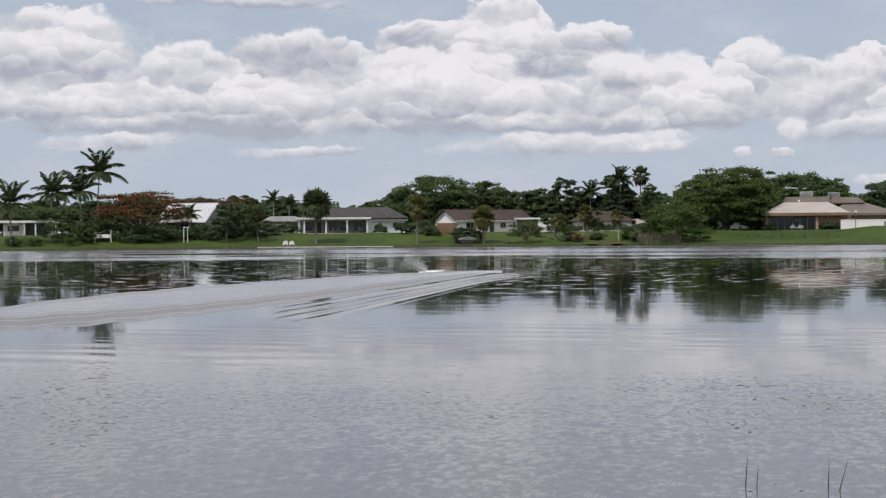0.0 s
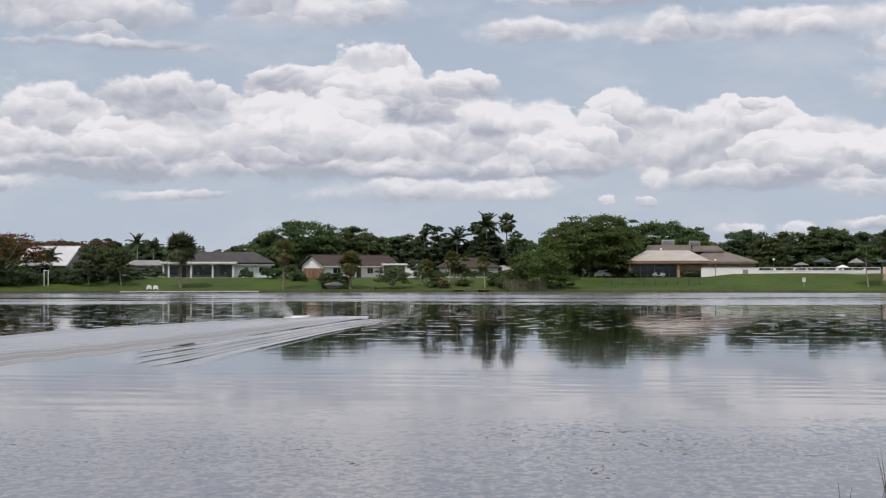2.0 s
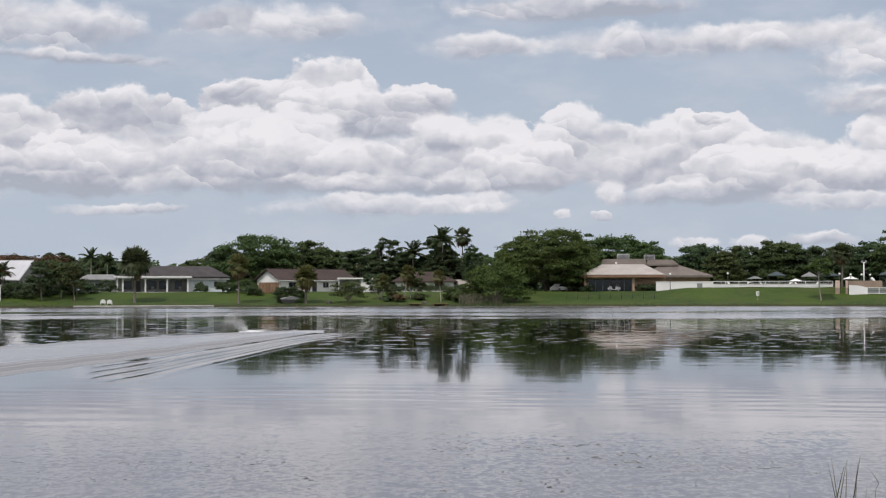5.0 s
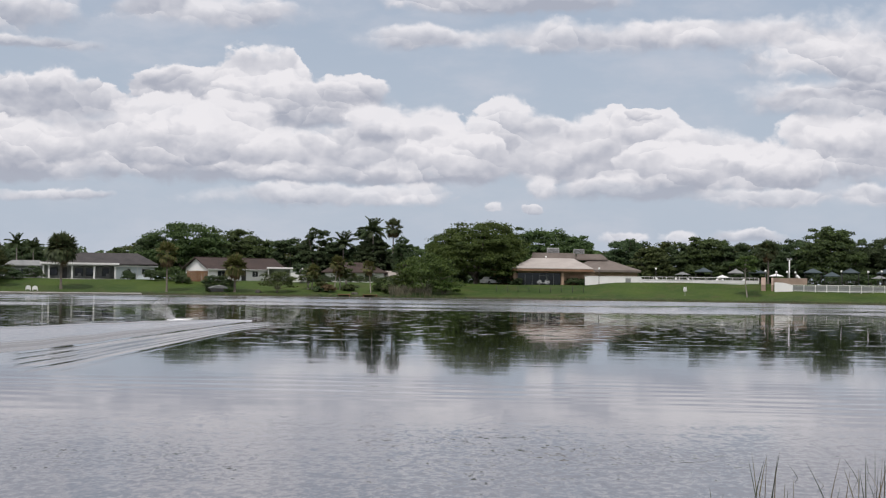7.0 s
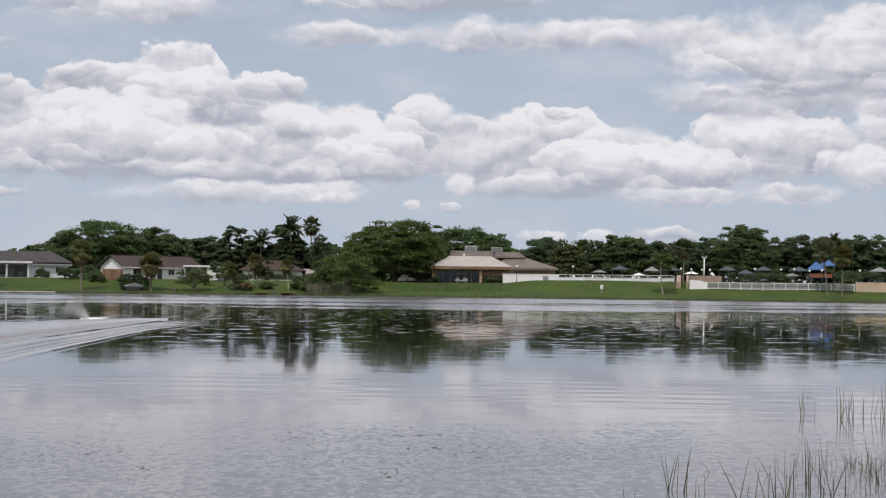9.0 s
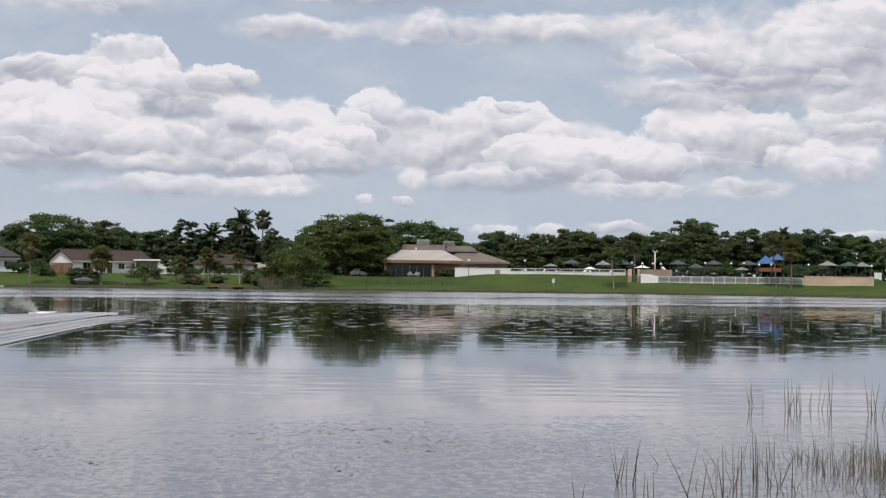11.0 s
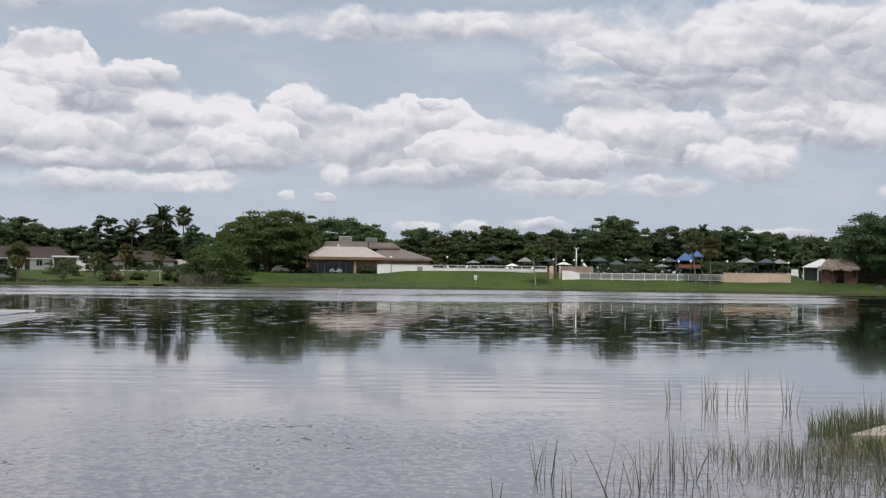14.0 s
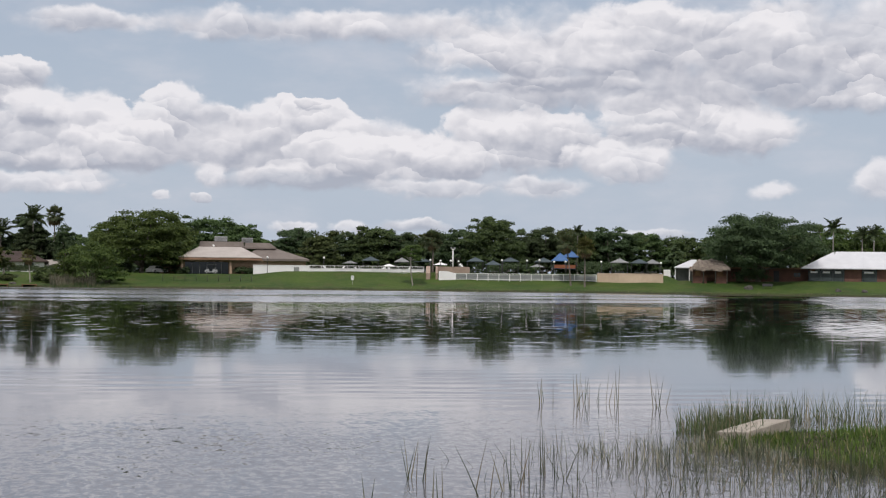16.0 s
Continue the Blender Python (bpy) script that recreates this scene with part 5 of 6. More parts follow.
def pavilion_and_brick():
    th = thing("brick_building", at(25.2, 286, 2.3), "long low red-brick building shaded by a ficus", "building")
    part("wall", box(-11.4, 11.5, 0, 0.25, -0.6, 2.55), BRICK, th)
    part("wall", box(-11.4, -11.15, 0.25, 8, -0.6, 2.55), BRICK, th)
    part("wall", box(11.25, 11.5, 0.25, 8, -0.6, 2.55), BRICK, th)
    part("roof", box(-11.8, 11.9, -0.8, 8.4, 2.55, 2.78, 0.03), WHITE, th)
    part("fascia", box(-11.8, 11.9, -0.86, -0.8, 2.42, 2.78), FASCIA, th)
    for x in (-8.6, -2.6, 1.2, 8.2):
        window(th, x - 0.7, x + 0.7, 0.9, 1.9, 0.0, FASCIA)
    for x in (-5.6, 4.4):
        door(th, x - 0.5, x + 0.5, 0, 2.1, 0.0, DARK)
    tk = thing("thatched_hut", at(23.6, 277.5, 2.2), "open hut with a shaggy thatched roof and brick half walls", "hut")
    rng = np.random.default_rng(5)
    part("roof", hip(-3.6, 3.5, -0.6, 5.0, 2.45, -2.0, 2.2, 1.6, 2.8, 4.05, 0.35), THATCH, tk, "shaggy grey-brown palm thatch")
    v, f = [], []
    for i in range(3200):
        u, s = rng.uniform(-1, 1), rng.uniform(-0.05, 1.04)
        x = u * (3.6 - 1.5 * s)
        c = np.array([x, -0.65 + 2.2 * s, 2.42 + 1.62 * s + rng.uniform(0, 0.1) + 0.14 * math.sin(x * 2.3 + 1) + 0.08 * math.sin(x * 6.1)])
        ll, sx = rng.uniform(0.3, 0.8), rng.uniform(-0.25, 0.25)
        b = len(v)
        v += [c + (-0.05, 0, 0), c + (0.05, 0, 0), c + (0.03 + sx, -ll * 0.8, -ll * 0.5), c + (-0.03 + sx, -ll * 0.8, -ll * 0.5)]
        f.append((b, b + 1, b + 2, b + 3))
    tagged(part("thatch_fringe", mesh("thatch_fringe", v, f), THATCH, tk), kind="stuff")
    for x in (-3.2, -1.2, 1.0, 3.1):
        part("post", tube([(x, 0, -0.5), (x + 0.05, 0, 2.5)], 0.11, 8), BARK, tk)
    part("half_wall", box(-3.2, -0.6, 0.2, 0.4, -0.5, 1.05), BRICK, tk)
    part("half_wall", box(0.9, 3.1, 0.2, 0.4, -0.5, 1.05), BRICK, tk)
    part("back_wall", box(-3.2, 3.1, 4.0, 4.2, -0.5, 2.4), BRICK, tk, "red brick back wall in shade")
    for x in (-2.2, 1.9):
        part("shutter", box(x - 0.55, x + 0.55, 0.16, 0.22, 1.1, 2.1, 0.02), WOOD, tk, "brown wooden shutter")
    part("counter", box(-3.3, 3.2, -0.1, 0.5, 1.05, 1.12), WOOD, tk)
    wt = thing("white_pavilion", at(22.75, 291, 2.4), "small white-roofed shelter beside a thatched hut", "shelter")
    part("roof", hip(-2.6, 3.6, -1, 5, 2.55, 0.8, 1.6, 1.6, 2.4, 4.1, 0.15), METAL_WHITE, wt)
    for x in (-2.3, 0.4, 3.2):
        part("post", box(x - 0.09, x + 0.09, -0.7, -0.52, -0.5, 2.5), WHITE, wt)
    part("back_wall", box(-2.3, 3.2, 3.4, 3.6, -0.5, 2.5), GREY_WALL, wt)
    gt = thing("white_gate", at(21.98, 281, 2.3), "white panelled gate at the end of a wall", "gate")
    part("gate_frame", box(-0.65, 0.65, 0, 0.1, -0.4, 2.1, 0.02), WHITE, gt)
    for i in range(4):
        part("board", box(-0.55 + i * 0.28, -0.31 + i * 0.28, -0.03, -0.002, 0.1, 1.95), WHITE, gt)
    wr = thing("white_roofed_hall", at(29.2, 284, 2.45), "long hall with a white hipped metal roof and screened porch", "building")
    part("roof", hip(-11.0, 22, -1.4, 18, 2.55, -5.2, 16, 7.6, 9.4, 5.8, 0.16), METAL_WHITE, wr)
    part("wall", box(-9.0, 21, 2.6, 2.85, -0.6, 2.5), GREY_WALL, wr)
    part("wall", box(-3.2, 0.0, -0.3, -0.05, -0.6, 2.4), BRICK, wr)
    part("wall", box(2.6, 21, -0.3, -0.05, -0.6, 2.4), BRICK, wr)
    for x in (-9.6, -7.4, -5.2, -3.2, 0.0, 2.6):
        part("post", box(x - 0.07, x + 0.07, -0.5, -0.32, -0.5, 2.4), SCREEN, wr)
    for x0, x1 in ((-9.5, -7.5), (-7.3, -5.3), (-5.1, -3.3), (0.1, 2.5)):
        part("screen", box(x0, x1, -0.40, -0.37, -0.3, 2.0), SCREEN, wr, "dark porch screen")
        part("valance", box(x0 + 0.25, x1 - 0.45, -0.46, -0.41, 1.62 + 0.1 * math.sin(x0 * 3), 1.98), OFFWHITE, wr)
    for i in range(24):
        x = -10.2 + i * 1.3
        t0 = 0.0 if x > -5.2 else 1 - (x + 11.0) / 5.8
        part("seam", solid([(x, -1.36 + 0.02, 2.60), (x + 0.06, -1.36 + 0.02, 2.60), (max(x, -11 + 5.8 * (1 - t0)) + 0.06, 7.5 - 8.9 * t0, 5.82 - 3.22 * t0), (max(x, -11 + 5.8 * (1 - t0)), 7.5 - 8.9 * t0, 5.82 - 3.22 * t0)], [(0, 1, 2, 3)]), METAL_WHITE, wr) if t0 < 0.9 else None


porch_house()
white_roof_house()
gable_white_house()
flat_house()
back_houses()
community_centre()
pavilion_and_brick()

# ---- the pool terrace and its things ----
def arc_fence(name, b0, b1, r, base, height, count, label, rails=(0.15, 0.55, 1.0), kerb=0.0, post=0.06, pickets=0):
    """A railing along the bank: posts and rails, one by one, between two bearings."""
    th = thing(name, at((b0 + b1) / 2, r, base), label, "railing")
    inv = th.matrix_world.inverted()
    pts = [inv @ (at(b0 + (b1 - b0) * i / (count - 1), r, base).translation) for i in range(count)]
    for p in pts:
        part("post", box(p.x - post, p.x + post, p.y - post, p.y + post, -0.3, height, 0.01), WHITE, th)
    for a, b in zip(pts, pts[1:]):
        d, ln = (b - a).normalized(), (b - a).length
        q = Matrix.Translation(a) @ Matrix.Rotation(math.atan2(d.y, d.x), 4, "Z")
        for z in rails:
            bm = box(post, ln - post, -0.035, 0.035, height * z - 0.05, height * z + 0.03)
            bm.transform(q)
            part("rail", bm, WHITE, th)
        for i in range(pickets):
            x = post + (ln - 2 * post) * (i + 0.5) / pickets
            bm = box(x - 0.018, x + 0.018, -0.018, 0.018, height * rails[0], height * rails[-1])
            bm.transform(q)
            part("picket", bm, WHITE, th)
        if kerb:
            bm = box(-0.05, ln + 0.05, 0.07, 0.30, -0.4, kerb)
            bm.transform(q)
            part("kerb", bm, OFFWHITE, th, "low white kerb wall")
    return th


arc_fence("pool_railing", 8.15, 12.6, 280, 3.3, 1.15, 10, "white pool railing with slim bars on a low kerb", kerb=0.66, pickets=5)
arc_fence("lower_railing", 13.85, 19.28, 274, 2.05, 1.25, 14, "white post-and-rail fence below the pool terrace", rails=(0.12, 0.98))
up = thing("terrace_wall", at(16.5, 274.45, 2.6), "long grey retaining wall behind a white fence", "wall")
for i in range(14):
    p = up.matrix_world.inverted() @ at(13.25 + i * 0.43, 274.45, 2.6).translation
    q = up.matrix_world.inverted() @ at(13.25 + (i + 1) * 0.43, 274.45, 2.6).translation
    d = q - p
    bm = box(0, d.length, -0.1, 0.15, -1.0, 0.56, 0.02)
    bm.transform(Matrix.Translation(p) @ Matrix.Rotation(math.atan2(d.y, d.x), 4, "Z"))
    part("wall_panel", bm, GREY_WALL, up)
tw = thing("tan_wall", at(20.56, 274, 2.1), "long cream-tan stucco wall", "wall")
for i in range(6):
    b0, b1 = 19.32 + i * 0.42, 19.32 + (i + 1) * 0.42
    p, q = (tw.matrix_world.inverted() @ at(b, 274, 2.1).translation for b in (b0, b1))
    d = q - p
    for nm, y0, y1, z0, z1, mt in (("wall_panel", -0.1, 0.15, -0.5, 1.38, CREAM), ("coping", -0.14, 0.19, 1.38, 1.5, CREAM)):
        bm = box(0, d.length, y0, y1, z0, z1, 0.015)
        bm.transform(Matrix.Translation(p) @ Matrix.Rotation(math.atan2(d.y, d.x), 4, "Z"))
        part(nm, bm, mt, tw)
# the stair through the wall
st = thing("garden_stair", at(12.95, 274.5, 1.9), "stair between sloping tan walls up to the pool", "stairs")
for x0, x1 in ((-1.25, -0.45), (0.55, 0.95)):
    bm = prism([(0, -0.6), (5.2, 0.6), (5.2, 2.65), (4.0, 2.65), (0, 1.35)], x0, x1)
    bmesh.ops.rotate(bm, verts=bm.verts, cent=(0, 0, 0), matrix=Matrix.Rotation(radians(90), 3, "Z"))
    bmesh.ops.scale(bm, verts=bm.verts, vec=(-1, 1, 1))
    bmesh.ops.recalc_face_normals(bm, faces=bm.faces)
    part("side_wall", bm, PIER, st)
for i in range(8):
    part("step", box(-0.45, 0.55, 0.5 + i * 0.42, 4.6, -0.4 + i * 0.18, -0.22 + i * 0.18), CONCRETE, st)
part("back_wall", box(0.95, 7.0, 4.6, 4.85, -0.3, 2.6), PIER, st)
sw = thing("ramp_wall", at(13.5, 274, 2.0), "white wall that slopes down beside the stair", "wall")
part("wall_body", prism([(-1.5, -0.5), (1.7, -0.5), (1.7, 1.25), (0.2, 1.62), (-1.5, 1.7)], 0, 0.25), OFFWHITE, sw)


def canopy(bearing, r, apex, half, label, cloth, group="canopies", hang=0.75, furniture=True):
    z = ground_at(bearing, r)
    th = thing("canopy", at(bearing, r, z), label, "canopy", group)
    h = apex - z
    part("roof", hip(-half, half, -half, half, h - hang, -0.15, 0.15, -0.15, 0.15, h, 0.12), cloth, th)
    part("finial", ball(0, 0, h + 0.03, 0.1), cloth, th)
    for sx in (-1, 1):
        for sy in (-1, 1):
            x, y = sx * (half - 0.25), sy * (half - 0.25)
            part("post", box(x - 0.06, x + 0.06, y - 0.06, y + 0.06, -0.3, h - hang - 0.1), DARK, th)
    if furniture:
        tb = thing("picnic_table", at(bearing, r - 0.2, z), "picnic table with benches under a canopy", "table", "picnic tables")
        part("tabletop", box(-0.9, 0.9, -0.4, 0.4, 0.7, 0.76, 0.015), GREY_CANVAS, tb)
        for s in (-1, 1):
            part("bench", box(-0.9, 0.9, s * 0.7 - 0.14, s * 0.7 + 0.14, 0.42, 0.47, 0.01), GREY_CANVAS, tb)
            part("leg", box(s * 0.7 - 0.05, s * 0.7 + 0.05, -0.75, 0.75, 0, 0.7), DARK, tb)


DARK_CANOPY = "dark teal pyramid canopy on four posts by the pool"
PALE_CANOPY = "pale grey pyramid canopy on four posts by the pool"
for b, r, apex, half, lab, cloth in [(10.54, 289, 6.35, 1.75, DARK_CANOPY, TEAL), (11.75, 291, 6.2, 1.5, PALE_CANOPY, GREY_CANVAS), (12.55, 290, 6.3, 1.7, DARK_CANOPY, TEAL), (14.6, 290, 6.43, 1.75, DARK_CANOPY, TEAL), (15.29, 287, 5.8, 1.55, DARK_CANOPY, TEAL),
                                     (15.96, 290, 6.5, 1.75, DARK_CANOPY, TEAL), (17.25, 289, 6.47, 1.8, DARK_CANOPY, TEAL), (20.17, 289, 6.5, 1.8, PALE_CANOPY, GREY_CANVAS), (20.92, 290, 6.45, 1.75, DARK_CANOPY, TEAL), (21.42, 292, 6.4, 1.6, PALE_CANOPY, GREY_CANVAS)]:
    canopy(b, r, apex, half, lab, cloth)
# umbrellas
for b, r, top, cloth in [(9.75, 285, 5.5, GREY_CANVAS), (13.25, 286, 5.4, OFFWHITE), (17.0, 284, 5.2, GREY_CANVAS), (11.25, 288, 5.0, WHITE)]:
    um = thing("sun_umbrella", at(b, r, ground_at(b, r)), "pale fabric sun umbrella on a pole by the pool", "umbrella", "umbrellas")
    h = top - ground_at(b, r)
    bm = bmesh.new()
    bmesh.ops.create_cone(bm, segments=8, radius1=1.5, radius2=0.05, depth=0.55, matrix=Matrix.Translation((0, 0, h - 0.28)))
    part("canopy_cloth", bm, cloth, um)
    part("pole", tube([(0, 0, 0), (0, 0, h - 0.1)], 0.035, 8), GALV, um)
    part("base_plate", tube([(0, 0, -0.05), (0, 0, 0.08)], 0.3, 12), CONCRETE, um)
# play tower with blue roofs
pl = thing("play_structure", at(17.95, 290, ground_at(17.95, 290)), "playground tower with two bright blue canvas roofs", "playground")
for x, y, half, top, low in ((-0.3, 0, 1.75, 4.1, 1.5), (1.7, 4, 1.6, 4.8, 1.4)):
    r_ = part("roof", hip(x - half, x + half, y - half, y + half, top - low, x - 0.1, x + 0.1, y - 0.1, y + 0.1, top, 0.1), BLUE, pl, "bright blue canvas roof")
    for sx in (-1, 1):
        for sy in (-1, 1):
            part("post", tube([(x + sx * (half - 0.5), y + sy * (half - 0.5), -0.3), (x + sx * (half - 0.5), y + sy * (half - 0.5), top - low)], 0.07, 8), DARK, pl)
    part("platform", box(x - half + 0.5, x + half - 0.5, y - half + 0.5, y + half - 0.5, 1.0, 1.1), BLUE, pl)
    part("panel", box(x - half + 0.6, x + half - 0.6, y - half + 0.45, y - half + 0.52, 1.1, 1.8), ORANGE, pl, "orange plastic guard panel")
part("slide", prism([(-1.6, 1.15), (-1.4, 1.15), (-3.4, -0.1), (-3.6, -0.1)], -0.6, 0.2), ORANGE, pl, "orange plastic slide")


def globe_lamp(bearing, r, top):
    z = ground_at(bearing, r)
    th = thing("globe_lamp", at(bearing, r, z), "lamp post with a white opal globe", "street lamp", "globe lamps")
    part("pole", tube([(0, 0, -0.2), (0, 0, 0.4), (0, 0, top - z - 0.2)], [0.09, 0.06, 0.05], 8), DARK, th)
    part("globe", ball(0, 0, top - z, 0.22), GLOBE, th, "white opal globe")


for b, r, top in [(6.56, 279.5, 5.85), (8.73, 283, 5.95), (12.85, 284, 5.8), (13.25, 284, 5.65), (13.65, 283, 5.65), (13.95, 283, 5.6), (15.63, 282, 5.85), (16.6, 282, 5.8), (17.08, 281, 5.9), (17.65, 282, 5.65), (18.1, 281, 5.7), (19.47, 282, 5.75), (21.75, 281, 5.6)]:
    globe_lamp(b, r, top)
lp = thing("floodlight_pole", at(13.73, 284, ground_at(13.73, 284)), "tall white floodlight pole by the pool", "light pole")
part("pole", tube([(0, 0, -0.2), (0, 0, 4.5)], [0.14, 0.11], 10), WHITE, lp)
part("crossarm", box(-0.45, 0.45, -0.06, 0.06, 4.45, 4.57, 0.02), WHITE, lp)
for x in (-0.32, 0.32):
    part("floodlight", box(x - 0.16, x + 0.16, -0.25, 0.1, 4.57, 4.85, 0.03), GALV, lp)
# loungers on the deck
for i, b in enumerate((8.9, 9.35, 10.1, 10.9, 11.4, 11.9)):
    r = 282.5 + (i % 3) * 0.8
    lg = thing("sun_lounger", at(b, r, ground_at(b, r), 60 * (-1) ** i), "white sun lounger on the pool deck", "lounger", "sun loungers")
    part("frame", box(-0.35, 0.35, -0.9, 0.5, 0.3, 0.38, 0.01), WHITE, lg)
    bm = box(-0.35, 0.35, 0, 0.75, 0, 0.08, 0.01)
    bm.transform(Matrix.Translation((0, 0.5, 0.33)) @ Matrix.Rotation(radians(50), 4, "X"))
    part("backrest", bm, WHITE, lg)
    for sx in (-0.3, 0.3):
        for y in (-0.8, 0.35):
            part("leg", box(sx - 0.03, sx + 0.03, y - 0.03, y + 0.03, 0, 0.3), WHITE, lg)
# pool slide
ps = thing("pool_slide", at(14.05, 286, ground_at(14.05, 286)), "white curved pool slide with a ladder", "slide")
part("chute", tube([(0.9, 0, 0.3), (0.5, 0, 0.6), (0.1, 0, 1.3), (-0.3, 0, 1.7)], [0.24, 0.26, 0.26, 0.26], 10), WHITE, ps)
part("ladder", box(-0.55, -0.35, -0.25, 0.25, -0.2, 1.8, 0.02), GALV, ps)

# ---- things on the lawns ----
sg = thing("notice_sign", at(9.84, 268, ground_at(9.84, 268)), "small white notice on a thin post in the grass", "sign")
part("post", box(-0.03, 0.03, 0.0, 0.05, -0.2, 1.2), GALV, sg)
part("sign_plate", box(-0.27, 0.27, -0.03, 0.0, 0.85, 1.62, 0.01), WHITE, sg)
for i in range(3):
    part("text_bar", box(-0.19, 0.19, -0.036, -0.031, 1.0 + i * 0.2, 1.07 + i * 0.2), DARK, sg)
# wire fence along the bank
wf = thing("wire_fence", at(4.3, 271.5, 1.5), "thin dark wire fence along the grass bank", "fence")
inv = wf.matrix_world.inverted()
last = None
for i in range(9):
    b = 2.6 + i * 0.42
    g = inv @ at(b, 271.5, ground_at(b, 271.5)).translation
    part("post", tube([g - Vector((0, 0, 0.2)), g + Vector((0, 0, 1.15))], 0.045, 6), DARK, wf)
    if last is not None:
        for z in (0.15, 0.4, 0.65, 0.9, 1.1):
            part("wire", tube([last + Vector((0, 0, z)), g + Vector((0, 0, z))], 0.008, 4), DARK, wf)
    last = g


def golf_cart(bearing, r, turn):
    th = thing("golf_cart", at(bearing, r, ground_at(bearing, r), turn), "pale golf cart with a canopy parked by the doors", "golf cart")
    body = part("body", prism([(-1.2, 0.3), (1.15, 0.3), (1.25, 0.55), (0.85, 0.95), (0.45, 0.95), (0.3, 0.45), (-0.2, 0.45), (-0.3, 0.8), (-1.2, 0.85)], -0.55, 0.55), GALV, th)
    part("seat", box(-0.75, -0.25, -0.5, 0.5, 0.8, 0.95, 0.04), GREY_CANVAS, th)
    part("backrest", box(-0.85, -0.75, -0.5, 0.5, 0.95, 1.35, 0.03), GREY_CANVAS, th)
    part("roof", box(-1.05, 0.8, -0.6, 0.6, 1.78, 1.86, 0.03), GREY_CANVAS, th)
    for x, y in ((-0.95, -0.5), (-0.95, 0.5), (0.6, -0.5), (0.6, 0.5)):
        part("post", tube([(x, y, 0.8), (x * 0.95, y, 1.8)], 0.025, 6), DARK, th)
    for x in (-0.85, 0.8):
        for y in (-0.55, 0.55):
            w = part("wheel", tube([(x, y - 0.1, 0.23), (x, y + 0.1, 0.23)], 0.23, 14), RUBBER, th)
            part("rim", tube([(x, y - 0.11, 0.23), (x, y + 0.11, 0.23)], 0.11, 10), GALV, w)


golf_cart(4.42, 285.6, 180)


def car(bearing, r, turn, label):
    th = thing("parked_car", at(bearing, r, ground_at(bearing, r), turn), label, "car", "parked cars")
    part("body", prism([(-2.2, 0.3), (2.2, 0.3), (2.25, 0.75), (1.2, 0.95), (-1.9, 0.98), (-2.25, 0.8)], -0.85, 0.85), WHITE, th)
    cab = part("cabin", prism([(-1.7, 0.98), (1.1, 0.95), (0.4, 1.45), (-1.2, 1.47)], -0.75, 0.75), WHITE, th)
    part("side_window", prism([(-1.45, 1.02), (0.8, 1.0), (0.3, 1.4), (-1.1, 1.41)], -0.765, -0.752), GLASS, cab)
    for x in (-1.4, 1.4):
        for y in (-0.8, 0.8):
            w = part("wheel", tube([(x, y - 0.1, 0.33), (x, y + 0.1, 0.33)], 0.33, 14), RUBBER, th)
            part("rim", tube([(x, y - 0.11, 0.33), (x, y + 0.11, 0.33)], 0.18, 10), GALV, w)


car(2.38, 287.5, 48, "white car parked beneath the trees beside the centre")
# white garden chairs on the shore
for i, b in enumerate((-15.16, -14.92)):
    ch = thing("garden_chair", at(b, 264.6, ground_at(b, 264.6), 8 - 16 * i), "round-backed white garden chair on the lakeside lawn", "chair", "garden chairs")
    ch.scale = (0.90, 0.90, 0.68)
    bm = bmesh.new()
    n = 10
    out = [(-0.5, 0.3)] + [(0.5 * math.cos(math.pi * (1 - j / n)), 0.75 + 0.55 * math.sin(math.pi * j / n)) for j in range(n + 1)] + [(0.5, 0.3)]
    part("backrest", prism(out, -0.06, 0.02), WHITE, ch)
    part("seat", box(-0.48, 0.48, 0.0, 0.6, 0.32, 0.4, 0.02), WHITE, ch)
    for s in (-1, 1):
        part("armrest", box(s * 0.48 - 0.07, s * 0.48 + 0.07, 0.0, 0.7, 0.58, 0.63, 0.015), WHITE, ch)
        part("leg", box(s * 0.42 - 0.05, s * 0.42 + 0.05, 0.52, 0.6, -0.05, 0.6), WHITE, ch)
        part("leg", box(s * 0.42 - 0.05, s * 0.42 + 0.05, -0.02, 0.06, -0.05, 0.34), WHITE, ch)
# seawall cap in front of the porch house
sea = thing("seawall", at(-13.6, 262.2, 0), "low pale concrete seawall along a lawn", "seawall", kind="structure")
inv = sea.matrix_world.inverted()
for i in range(10):
    p, q = (inv @ at(-16.25 + 0.525 * (i + k_), 262.0, 0).translation for k_ in (0, 1))
    d = q - p
    bm = box(0.01, d.length - 0.01, -0.25, 0.35, 0.14, 0.32, 0.02)
    bm.transform(Matrix.Translation(p) @ Matrix.Rotation(math.atan2(d.y, d.x), 4, "Z"))
    part("cap_slab", bm, CAP, sea)
    bm = box(0, d.length, -0.1, 0.25, -1.0, 0.14)
    bm.transform(Matrix.Translation(p) @ Matrix.Rotation(math.atan2(d.y, d.x), 4, "Z"))
    part("wall_panel", bm, CONCRETE, sea)
# white swing bench
sb = thing("swing_bench", at(-22.04, 272, ground_at(-22.04, 272)), "white garden swing bench in a frame", "bench")
for x in (-1.4, 1.4):
    part("frame_post", box(x - 0.1, x + 0.1, -0.1, 0.1, -0.3, 2.2, 0.02), WHITE, sb)
part("seat", box(-1.2, 1.2, -0.3, 0.3, 0.75, 0.85, 0.02), WHITE, sb)
part("backrest", box(-1.2, 1.2, 0.3, 0.36, 0.85, 1.4, 0.02), WHITE, sb)
